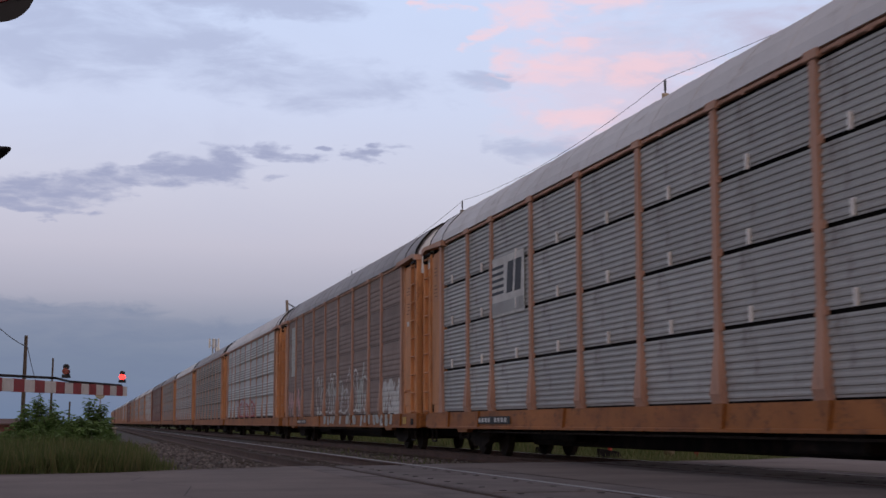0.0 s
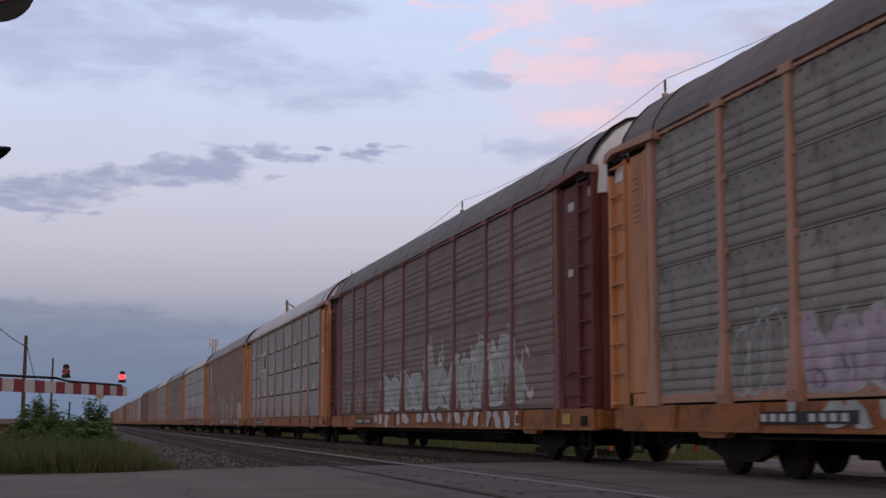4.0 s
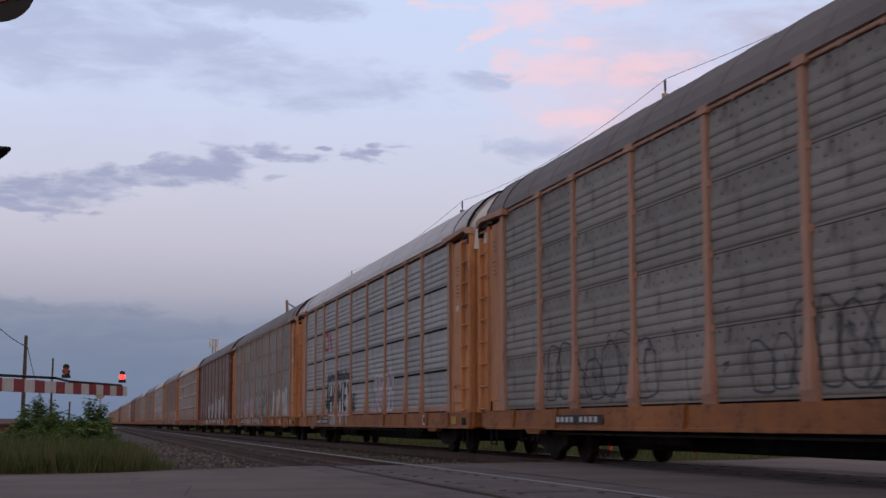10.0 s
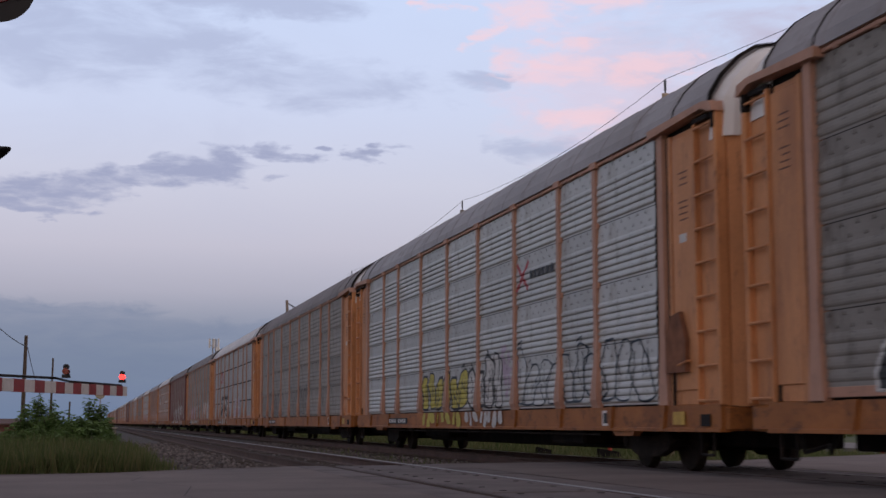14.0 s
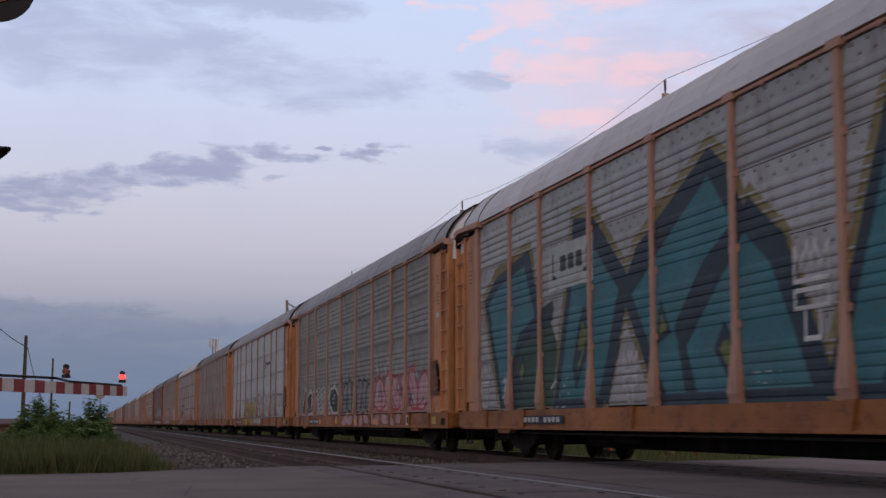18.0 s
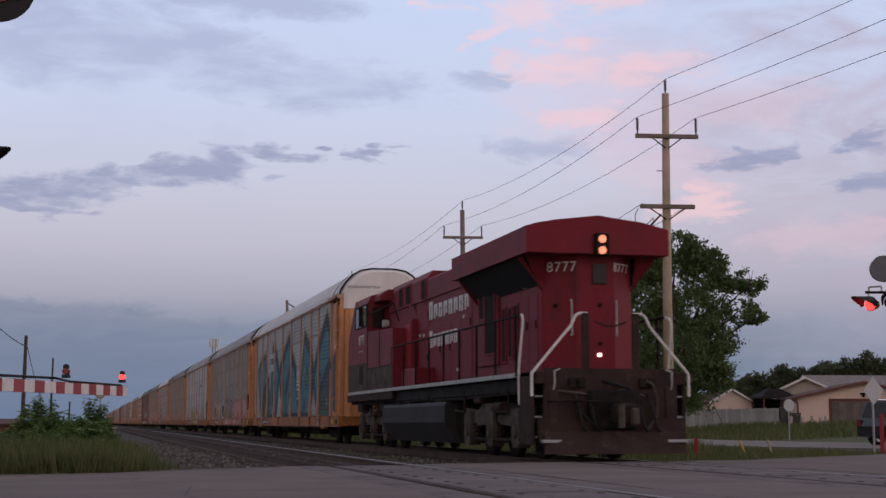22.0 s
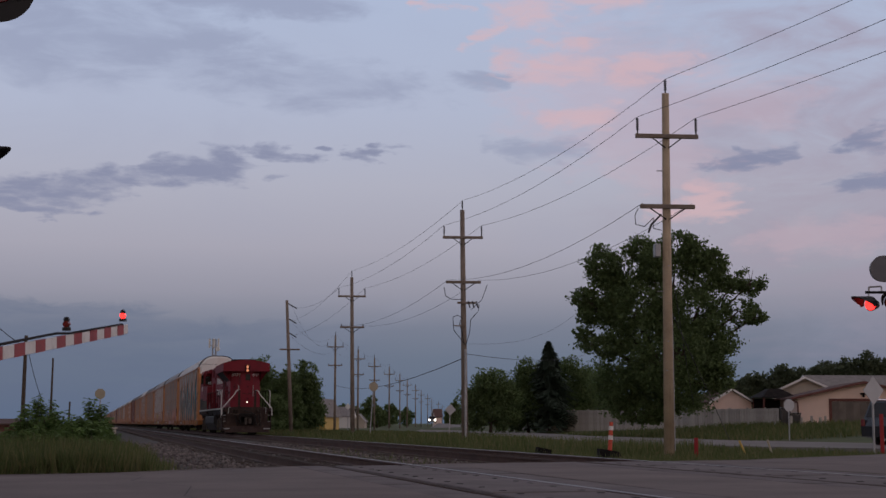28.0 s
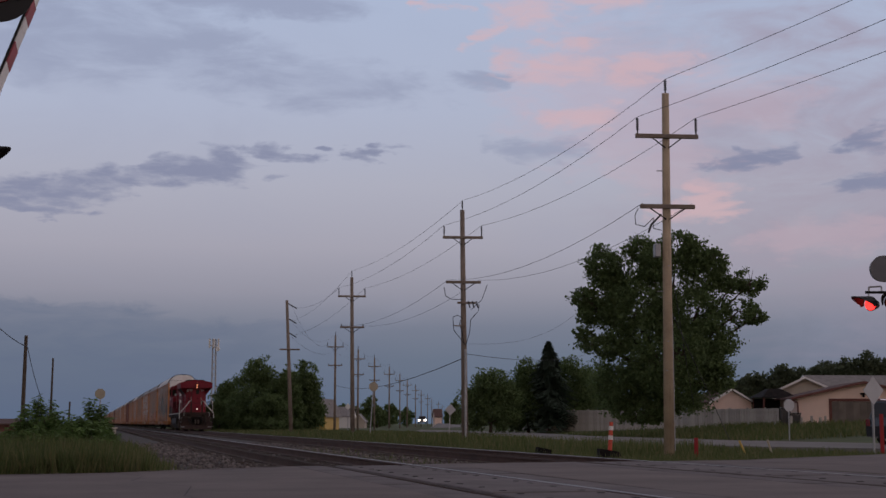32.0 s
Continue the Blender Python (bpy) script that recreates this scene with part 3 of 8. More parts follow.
def ground_z(x, y):
    z = -0.34 + 0.26 * (1 - smooth(-0.5, 2.0, x)) + 0.06 * smooth(13, 16, x) + 0.85 * smooth(36, 56, x) * (1 - smooth(150, 260, y))
    if y < road_edge(x) + 0.6:
        z = min(z, -0.10 - 0.3 * smooth(0.6, -0.5, y - road_edge(x)))
    z += 0.05 * noise.noise((x * 0.25, y * 0.25, 0)) * smooth(0.5, 4, y - road_edge(x))
    return z


def build_ground():
    xs = [-3000, -1500, -700, -350, -180, -100, -60, -40] + [-30 + 1.5 * i for i in range(80)] + [96, 110, 130, 160, 200, 300, 500, 900, 1800, 3500]
    ys = [-3000, -1000, -300, -80, -20, 0, 8] + [12 + 1.0 * i for i in range(60)] + [74 + 4 * i for i in range(48)] + [280, 330, 400, 500, 700, 1000, 1600, 2600, 4600]
    s = Shape()
    n = len(ys)
    s.v = [(x, y, ground_z(x, y)) for x in xs for y in ys]
    s.f = [(i * n + j, (i + 1) * n + j, (i + 1) * n + j + 1, i * n + j + 1) for i in range(len(xs) - 1) for j in range(n - 1)]
    solid("ground", s, "grass_ground", "flat grassy ground beside the railway reaching the horizon", "ground", kind="structure", smooth=True)


def slab(s, x0, x1, step=1.5, z1=0.0, thick=0.22, y0=7.0, inset=0.0):
    """Road surface between two lines along the rails, ending at the road's far edge."""
    n = max(1, int((x1 - x0) / step))
    for i in range(n):
        a, b = x0 + (x1 - x0) * i / n, x0 + (x1 - x0) * (i + 1) / n
        ya, yb = road_edge(a) - inset, road_edge(b) - inset
        s.poly([(a, min(y0, ya - 9), z1), (b, min(y0, yb - 9), z1), (b, yb, z1), (a, ya, z1), (a, ya + 0.12, z1 - thick), (b, yb + 0.12, z1 - thick)],
               [(0, 1, 2, 3), (3, 2, 5, 4)])


def shared_bolt(made):
    if "bolt" not in made:
        made["bolt"] = Shape().box(-0.03, 0.03, -0.04, 0.04, 0.002, 0.008, 0.002).mesh("lag_bolt", "rubber")
    return made["bolt"]


def build_road():
    road = thing("road", "worn grey asphalt road crossing the two railway tracks", "road", kind="structure")
    s = Shape()
    slab(s, -60, TRACK_NEAR - 1.33)
    slab(s, TRACK_NEAR + 1.33, TRACK_FAR - 1.33)
    slab(s, TRACK_FAR + 1.33, 70)
    part("road_surface", s, "asphalt", road)
    # gravel shoulder beyond the asphalt on the far side
    s = Shape()
    for a, b in ((-30, -1), (-1, 3.2), (6.0, 8.1), (10.8, 40)):
        k = max(1, int((b - a) / 1.5))
        for i in range(k):
            p, q = a + (b - a) * i / k, a + (b - a) * (i + 1) / k
            w = 0.9 if p > 10 else 0.45
            s.poly([(p, road_edge(p) - 0.35, 0.004), (q, road_edge(q) - 0.35, 0.004), (q, road_edge(q) + w, -0.10), (p, road_edge(p) + w, -0.10)], [(0, 1, 2, 3)])
    part("shoulder", s, "gravel", road, "pinkish gravel shoulder")
    # crossing panels beside and between the rails
    made = {}
    for centre in (TRACK_NEAR, TRACK_FAR):
        for x0, x1 in ((centre - 1.32, centre - HALF_GAUGE - 0.075), (centre - HALF_GAUGE + 0.14, centre + HALF_GAUGE - 0.125), (centre + HALF_GAUGE + 0.075, centre + 1.32)):
            w = x1 - x0
            top = min(road_edge(x0), road_edge(x1)) - 0.05
            y = top
            while y > 8.5:
                key = round(w, 2)
                if key not in made:
                    made[key] = Shape().box(-w / 2, w / 2, -1.2, 1.2, -0.2, 0.0, 0.012).mesh("crossing_panel", "concrete_panel")
                part("crossing_panel", made[key], "", road, at=pose((x0 + x1) / 2, y - 1.2, random.uniform(-0.006, 0.004)))
                if w > 1 and y > 11:
                    bolt = shared_bolt(made)
                    for bx in (-0.42, 0.42):
                        for by in (-0.95, -0.05, 0.85):
                            part("lag_bolt", bolt, "", road, at=pose((x0 + x1) / 2 + bx, y - 1.2 + by + random.uniform(-0.05, 0.05), 0.0))
                y -= 2.415
    s = Shape()
    for centre in (TRACK_NEAR, TRACK_FAR):
        for sx in (-1, 1):
            x = centre + sx * HALF_GAUGE
            s.box(x - sx * 0.037 if sx < 0 else x - 0.125, x + 0.125 if sx < 0 else x - 0.037, 7, road_edge(x) - 0.1, -0.16, -0.10)
    part("flangeway_filler", s, "rubber", road, "black rubber flangeway filler beside the rails")
    # worn cracks sealed with tar
    s = Shape()
    for pts in (((-6, 17.9), (-3, 18.6), (-1.0, 18.0), (1.2, 18.9), (2.9, 18.4)), ((0.3, 21.0), (0.7, 19.5), (0.5, 18.0), (1.1, 16.2), (0.9, 14.2), (1.3, 12)), ((11.2, 24), (12.5, 22.8), (12.2, 20.5), (13.6, 17)),
                ((13, 25.2), (16, 25.0), (19, 26.4), (24, 27.5)), ((6.1, 22.3), (7.0, 21.7), (8.0, 22.2))):
        for (xa, ya), (xb, yb) in zip(pts[:-1], pts[1:]):
            d = Vector((xb - xa, yb - ya)).normalized()
            nx, ny = -d.y * 0.008, d.x * 0.008
            s.poly([(xa - nx, ya - ny, 0.004), (xb - nx, yb - ny, 0.004), (xb + nx, yb + ny, 0.004), (xa + nx, ya + ny, 0.004)], [(0, 1, 2, 3)])
    part("tar_seal", s, "tar", road, "black tar crack sealing")


def build_tracks():
    s = Shape()
    prof = [(0.6, -0.46), (1.9, -0.22), (6.6, -0.215), (7.2, -0.235), (7.9, -0.215), (11.9, -0.22), (13.2, -0.46)]
    s.prism(prof + [(13.2, -0.8), (0.6, -0.8)], "y", -200, 1600)
    bed = solid("ballast_bed", s, "ballast_bed", "dark crushed-stone ballast bed under both tracks", "ballast", kind="structure")
    for centre, label in ((TRACK_NEAR, "rusty railway track with dark wooden ties"), (TRACK_FAR, "railway track with polished rail heads and wooden ties")):
        tr = thing("railway_track", label, "railway track", pose(centre, 0, 0), kind="structure")
        for sx in (-1, 1):
            x = sx * HALF_GAUGE
            body = Shape().prism([(x - 0.072, -0.185), (x + 0.072, -0.185), (x + 0.072, -0.172), (x + 0.012, -0.15), (x + 0.012, -0.05), (x + 0.036, -0.038), (x + 0.036, -0.008),
                                  (x - 0.036, -0.008), (x - 0.036, -0.038), (x - 0.012, -0.05), (x - 0.012, -0.15), (x - 0.072, -0.172)], "y", -200, 1600)
            r = part("rail", body, "rail", tr, "rusty steel rail")
            # nearer head of each pair is coloured dark, in place of its sky glint
            part("rail_head", Shape().prism([(x - 0.034, -0.010), (x + 0.034, -0.010), (x + 0.030, 0.0), (x - 0.030, 0.0)], "y", -200, 1600), "rail_head" if sx > 0 else "rail_head_unlit", r, "worn running surface")
        tie = Shape().box(-1.3, 1.3, -0.115, 0.115, -0.32, -0.178, 0.015).mesh("tie", "tie")
        y = 22.0
        for k in range(150):
            part("tie", tie, "", tr, at=pose(random.uniform(-0.03, 0.03), y, random.uniform(-0.008, 0.004), 0, 0, random.uniform(-1.0, 1.0)))
            y += 0.56
        s = Shape()
        while y < 320:
            s.box(-1.3, 1.3, y - 0.115, y + 0.115, -0.32, -0.180)
            y += 0.56
        ob = part("far_ties", s, "tie", tr)
        ob["kind"] = "stuff"
    # loose stones
    rng = np.random.default_rng(5)
    bm = bmesh.new()
    bmesh.ops.create_icosphere(bm, subdivisions=1, radius=1.0)
    base = np.array([v.co[:] for v in bm.verts])
    faces = np.array([[v.index for v in f.verts] for f in bm.faces])
    bm.free()
    n = 15000
    y = 22.5 + 45 * rng.random(n) ** 1.7
    x = rng.uniform(0.7, 13.0, n)
    keep = np.array([yy > road_edge(xx) + 0.15 for xx, yy in zip(x, y)])
    for c in (TRACK_NEAR, TRACK_FAR):
        keep &= ~((abs(x - c) < 1.0) & (rng.random(n) < 0.6)) & ~(abs(abs(x - c) - HALF_GAUGE) < 0.09)
    x, y = x[keep], y[keep]
    n = len(x)
    z = np.interp(x, [p[0] for p in prof], [p[1] for p in prof])
    size = rng.uniform(0.018, 0.048, n)
    v = base[None] * (1 + rng.normal(0, 0.22, (n, len(base), 1))) * size[:, None, None] * rng.uniform(0.6, 1.3, (n, 1, 3))
    v += np.stack([x, y, z + size * 0.3], 1)[:, None]
    f = faces[None] + (np.arange(n) * len(base))[:, None, None]
    me = bpy.data.meshes.new("ballast_stones")
    me.from_pydata(v.reshape(-1, 3).tolist(), [], f.reshape(-1, 3).tolist())
    me.materials.append(MAT["ballast_stone"])
    tagged(new("ballast_stones", me), "loose grey crushed ballast stones between the tracks", "ballast", kind="stuff")


# ---- plants ----
def blades(name, label, areas, mat="blade", seed=1):
    """areas: (x0, x1, y0, y1, count, low, high, power): grass tufts; power draws them to the front."""
    rng = np.random.default_rng(seed)
    V = []
    for x0, x1, y0, y1, count, lo, hi, power in areas:
        x = rng.uniform(x0, x1, count)
        y = np.array([max(y0, road_edge(a) + 0.25) for a in x]) + (y1 - y0) * rng.random(count) ** power
        g = np.array([ground_z(a, b) for a, b in zip(x, y)])
        patch = np.array([0.55 + 0.9 * (0.5 + 0.5 * noise.noise((a * 0.7, b * 0.7, 3.0))) for a, b in zip(x, y)])
        h = rng.uniform(lo, hi, count) * patch
        w = 0.010 + 0.012 * rng.random(count)
        w *= np.maximum(1, y / 30)
        ang = rng.uniform(0, math.pi, count)
        lean = rng.normal(0, 0.22, (count, 2)) * h[:, None]
        a = np.stack([x - w * np.cos(ang), y - w * np.sin(ang), g], 1)
        b = np.stack([x + w * np.cos(ang), y + w * np.sin(ang), g], 1)
        c = np.stack([x + lean[:, 0], y + lean[:, 1], g + h], 1)
        V.append(np.stack([a, b, c], 1).reshape(-1, 3))
    V = np.concatenate(V)
    F = np.arange(len(V)).reshape(-1, 3)
    me = bpy.data.meshes.new(name)
    me.from_pydata(V.tolist(), [], F.tolist())
    me.materials.append(MAT[mat])
    return tagged(new(name, me), label, "grass", kind="stuff")


def leaf_cloud(rng, blobs, count, size, shell=0.55, loose=0.16):
    """Leaf quads spread through ellipsoids, gathered in tufts. blobs: (x, y, z, rx, ry, rz)."""
    vol = np.array([b[3] * b[5] for b in blobs])
    pick = rng.choice(len(blobs), count // 14, p=vol / vol.sum())
    B = np.array(blobs)[pick]
    d = rng.normal(size=(len(pick), 3))
    d /= np.linalg.norm(d, axis=1)[:, None]
    r = (shell + (1 - shell) * rng.random(len(pick))) * (1 + 0.10 * rng.normal(size=len(pick)))
    tuft = B[:, :3] + d * r[:, None] * B[:, 3:6]
    # leave gaps so that sky and limbs show through
    grain = 1.1 * np.mean(B[:, 3])
    keep = np.array([noise.noise((a / grain * 1.7, b / grain * 1.7, c / grain * 1.7)) > -0.24 for a, b, c in tuft])
    tuft, B = tuft[keep], B[keep]
    pick = pick[keep]
    spread = loose * np.minimum(B[:, 3], B[:, 5])
    c = np.repeat(tuft, 14, 0) + rng.normal(size=(len(pick) * 14, 3)) * np.repeat(spread, 14)[:, None] * (1, 1, 0.8)
    n = len(c)
    a = rng.normal(size=(n, 3))
    a /= np.linalg.norm(a, axis=1)[:, None]
    b = np.cross(a, rng.normal(size=(n, 3)))
    b /= np.linalg.norm(b, axis=1)[:, None]
    s = size * rng.uniform(0.6, 1.4, n)[:, None]
    quad = np.stack([c - a * s, c + b * s * 0.6, c + a * s, c - b * s * 0.6], 1).reshape(-1, 3)
    return quad


def quads_mesh(name, quad, mat):
    me = bpy.data.meshes.new(name)
    me.from_pydata(quad.tolist(), [], np.arange(len(quad)).reshape(-1, 4).tolist())
    me.materials.append(MAT[mat])
    return me


def tree(name, label, category, m, blobs, count, size, mat, trunk=0.3, seed=1, shell=0.5, group="", fork=0.25, loose=0.16):
    """blobs: (right, up, radius across, radius up[, towards]) in metres from the foot."""
    rng = np.random.default_rng(seed)
    t = thing(name, label, category, m, group)
    full = [(b[0], b[4] if len(b) > 4 else rng.uniform(-0.35, 0.35) * b[2], b[1], b[2], b[2] * 0.9, b[3]) for b in blobs]
    top = max(b[2] for b in full)
    s = Shape()
    fz = top * fork
    s.tube((0, 0, -0.4), (0.05, 0, fz), trunk, trunk * 0.72, 10)
    for b in full:
        z0 = fz * rng.uniform(0.7, 1.0)
        mid = (b[0] * 0.45 + rng.uniform(-0.2, 0.2), b[1] * 0.45, z0 + (b[2] - z0) * 0.55)
        r = trunk * (0.32 + 0.1 * rng.random())
        s.tube((0.03, 0, z0), mid, r, r * 0.65, 7)
        s.tube(mid, b[:3], r * 0.65, r * 0.25, 6)
        for _ in range(5):
            d = rng.normal(size=3)
            d /= np.linalg.norm(d)
            s.tube(b[:3], tuple(np.array(b[:3]) + d * np.array(b[3:6]) * 0.85), r * 0.22, r * 0.07, 4)
    part("trunk", s, "bark", t, smooth=True)
    part("crown", quads_mesh("crown", leaf_cloud(rng, full, count, size, shell, loose), mat), "", t)
    return t


def shrub(name, label, m, height, reach, stems, seed):
    """Many thin stems fanning from one foot, each with leaves along its upper part."""
    rng = np.random.default_rng(seed)
    t = thing(name, label, "sapling", m, "saplings")
    wood, quads = Shape(), []
    for k in range(stems):
        ang, out = rng.uniform(0, 6.283), reach * rng.random() ** 0.7
        h = height * (1.0 if k == 0 else rng.uniform(0.55, 0.95)) * (1 - 0.22 * out / reach)
        if k == 0:
            out *= 0.2
        tip = Vector((math.cos(ang) * out, math.sin(ang) * out, h))
        bend = Vector((tip.x * 0.35, tip.y * 0.35, h * 0.55))
        foot = Vector((tip.x * 0.12, tip.y * 0.12, -0.1))
        wood.tube(foot, bend, 0.010, 0.007, 5)
        wood.tube(bend, tip, 0.007, 0.003, 5)
        for j in range(80):
            f = 0.15 + 0.87 * (j + rng.random()) / 80
            p = foot.lerp(bend, f / 0.55) if f < 0.55 else bend.lerp(tip, (f - 0.55) / 0.45)
            a2 = j * 2.4 + rng.uniform(-0.4, 0.4)
            stalk = (0.05 + 0.13 * rng.random()) * (1.15 - 0.6 * f)
            d = Vector((math.cos(a2), math.sin(a2), rng.uniform(-0.35, 0.35)))
            side = Vector((-d.y, d.x, rng.uniform(-0.5, 0.5))).normalized()
            c = p + d * stalk
            L_, W_ = rng.uniform(0.045, 0.085), rng.uniform(0.024, 0.040)
            quads += [c - d * L_, c + side * W_, c + d * L_ - Vector((0, 0, 0.025)), c - side * W_]
    part("stems", wood, "bark", t)["kind"] = "stuff"
    part("crown", quads_mesh("crown", np.array([v[:] for v in quads]), "leaf_bright"), "", t)


def spruce_tree(m, height, radius, seed=3):
    rng = np.random.default_rng(seed)
    t = thing("spruce_tree", "dark green pointed spruce behind the board fence", "tree", m)
    part("trunk", Shape().tube((0, 0, -0.3), (0, 0, height * 0.97), 0.16, 0.02, 8), "bark", t)
    pts = []
    for k in range(2600):
        h = rng.random() ** 0.8
        ang = rng.uniform(0, 6.283)
        reach = radius * (1 - h) ** 0.85 * (0.5 + 0.6 * (1 - (h * 11 + 0.4 * math.sin(ang * 2 + 9 * h)) % 1.0)) * (0.8 + 0.3 * math.sin(ang * 3 + h * 17)) + 0.08
        z = height * (0.06 + 0.94 * h)
        out = Vector((math.cos(ang), math.sin(ang), 0))
        side = Vector((-out.y, out.x, 0))
        for q in range(5):
            f = (q + rng.random()) / 5
            c = out * reach * f + Vector((0, 0, z - 0.30 * reach * f + 0.05 * rng.normal()))
            w = 0.12 + 0.10 * rng.random()
            pts += [c - out * w * 1.3, c + side * w, c + out * w * 1.3 - Vector((0, 0, 0.12)), c - side * w]
    part("crown", quads_mesh("crown", np.array([p[:] for p in pts]), "spruce"), "", t)


def build_plants():
    S = 95 / 2520
    crown = [(1072, 462, 34, 36), (1090, 500, 40, 34), (1140, 445, 34, 34), (1160, 470, 44, 44), (1205, 428, 34, 28), (1232, 452, 42, 40), (1268, 470, 26, 40), (1040, 520, 28, 20), (1062, 545, 42, 30), (1130, 545, 66, 58), (1225, 545, 60, 60), (1075, 610, 52, 30),
             (1180, 630, 95, 66), (1268, 612, 42, 50), (1335, 492, 30, 28), (1312, 545, 40, 24), (1105, 680, 58, 46), (1190, 690, 85, 44), (1040, 588, 30, 14), (1345, 555, 20, 14), (1268, 670, 32, 26), (1300, 500, 26, 18), (1140, 725, 50, 22), (1272, 632, 30, 40)]
    tree("cottonwood_tree", "tall dark green cottonwood in full leaf on the verge", "tree", spot(401 * S, 95.7, 0.2),
         [((a - 1185) * S, (757 - b) * S, c * S, d * S) for a, b, c, d in crown], 120000, 0.105, "leaf_dark", 0.42, 7, 0.5, "", 0.25, 0.13)
    S = 130 / 2520
    spruce_tree(spot((972 - 784) * S, 131, 0.3), (749 - 598) * S, 3.7)
    for k, (cx, w, top, label) in enumerate(((868, 50, 646, "dense dark green bushy tree beside the fence"), (935, 38, 630, "dark green round tree beside the spruce"),
                                             (1008, 46, 628, "dark green tree beside the cottonwood"), (905, 30, 665, "low dark green tree beside the fence"), (1052, 46, 640, "dark green shrub tree under the cottonwood"))):
        S = (128 + 3 * k) / 2520
        tree("garden_tree", label, "tree", spot((cx - 784) * S, 129 + 3 * k, 0.2),
             [(rx * w * S, (752 - top) * S * rz, w * S * q, (752 - top) * S * 0.26) for rx, rz, q in ((0, 0.75, 0.7), (-0.5, 0.5, 0.6), (0.5, 0.52, 0.6), (0, 0.3, 0.9), (-0.55, 0.22, 0.55), (0.55, 0.22, 0.55))],
             22000, 0.12, "leaf_dark", 0.16, 20 + k, 0.4, "garden trees", 0.15)
    # clump beside the track in the distance
    for k, (cx, w, top, dist, label) in enumerate(((455, 52, 628, 190, "broad dark green tree beside the tracks"), (405, 34, 665, 200, "dark green tree beside the tracks"),
                                                   (505, 34, 642, 188, "slim green tree beside the tracks"), (540, 37, 632, 192, "rounded green tree beside the tracks"), (480, 40, 690, 185, "low dark green thicket beside the tracks"),
                                                   (390, 30, 700, 195, "low thicket beside the tracks"))):
        S = dist / 2520
        tree("trackside_tree", label, "tree", spot((cx - 784) * S, dist, -0.2),
             [(rx * w * S, (750 - top) * S * rz, w * S * q, (750 - top) * S * 0.24) for rx, rz, q in ((0.1, 0.82, 0.5), (-0.35, 0.66, 0.5), (0.4, 0.6, 0.5), (0, 0.42, 0.8), (-0.6, 0.25, 0.5), (0.6, 0.25, 0.5), (0, 0.15, 0.9))],
             20000, 0.17, "leaf_dark", 0.2, 40 + k, 0.4, "trackside trees", 0.2)
    # far trees along the street
    for k, (cx, w, top, dist) in enumerate(((608, 16, 706, 300), (655, 22, 697, 330), (690, 18, 706, 340), (668, 16, 712, 320), (720, 14, 715, 420), (628, 12, 712, 330), (805, 14, 700, 300), (795, 10, 712, 330), (390, 12, 735, 500))):
        S = dist / 2520
        tree("street_tree", "distant green tree along the street", "tree", spot((cx - 784) * S, dist, -0.2),
             [(rx * w * S, (750 - top) * S * rz, w * S * q, (750 - top) * S * 0.28) for rx, rz, q in ((0, 0.75, 0.6), (-0.4, 0.5, 0.6), (0.45, 0.5, 0.6), (0, 0.28, 0.9))],
             2600, 0.30, "leaf_dark", 0.2, 60 + k, 0.4, "street trees", 0.2)
    # tree line behind the houses
    for k, (cx, w, top) in enumerate(((1340, 22, 662), (1385, 26, 650), (1425, 24, 652), (1462, 26, 642), (1500, 28, 640), (1535, 22, 628), (1560, 26, 636), (1600, 40, 632), (1320, 18, 668))):
        S = 210 / 2520
        tree("backyard_tree", "dark tree behind the house roofs", "tree", spot((cx - 784) * S, 211, 0.3),
             [(rx * w * S, (752 - top) * S * rz, w * S * q * 1.5, (752 - top) * S * 0.2) for rx, rz, q in ((0, 0.85, 0.6), (-0.7, 0.74, 0.6), (0.7, 0.72, 0.6), (0, 0.5, 1.0), (-0.8, 0.45, 0.7), (0.8, 0.45, 0.7))],
             9500, 0.26, "leaf_far", 0.2, 80 + k, 0.4, "backyard trees", 0.3)
    # saplings in the grass beside the crossing
    spots = ((75, 30, 694, 27.0, 15), (50, 26, 715, 26.0, 12), (100, 32, 716, 26.5, 15), (128, 40, 735, 27.5, 16), (168, 26, 702, 29.0, 13), (195, 18, 740, 30.0, 9), (18, 28, 757, 27.0, 11), (148, 34, 736, 29.4, 14),
             (85, 44, 744, 25.4, 22), (130, 46, 746, 25.8, 22), (60, 40, 752, 25.0, 20), (165, 36, 745, 26.6, 20), (108, 40, 738, 26.2, 20), (150, 40, 742, 27.2, 20), (80, 36, 728, 26.8, 18),
             (178, 28, 752, 27.6, 16), (188, 22, 756, 28.6, 12), (118, 44, 760, 24.8, 18))
    for k, (cx, w, top, dist, n) in enumerate(spots):
        S = dist / 2520
        shrub("sapling", "bright green leafy sapling in tall roadside grass", spot((cx - 784) * S, dist, -0.12), (834 - top) * S, w * S * 1.35, int(n * 1.5), 300 + k)
    blades("tall_grass", "tall green and tan roadside grass beside the crossing", [(-12, 0.9, 20.8, 26, 36000, 0.22, 0.62, 1.2), (-16, 0.7, 25, 60, 22000, 0.25, 0.58, 1.4), (0.6, 1.7, 23, 60, 1800, 0.1, 0.35, 1.2)], seed=11)
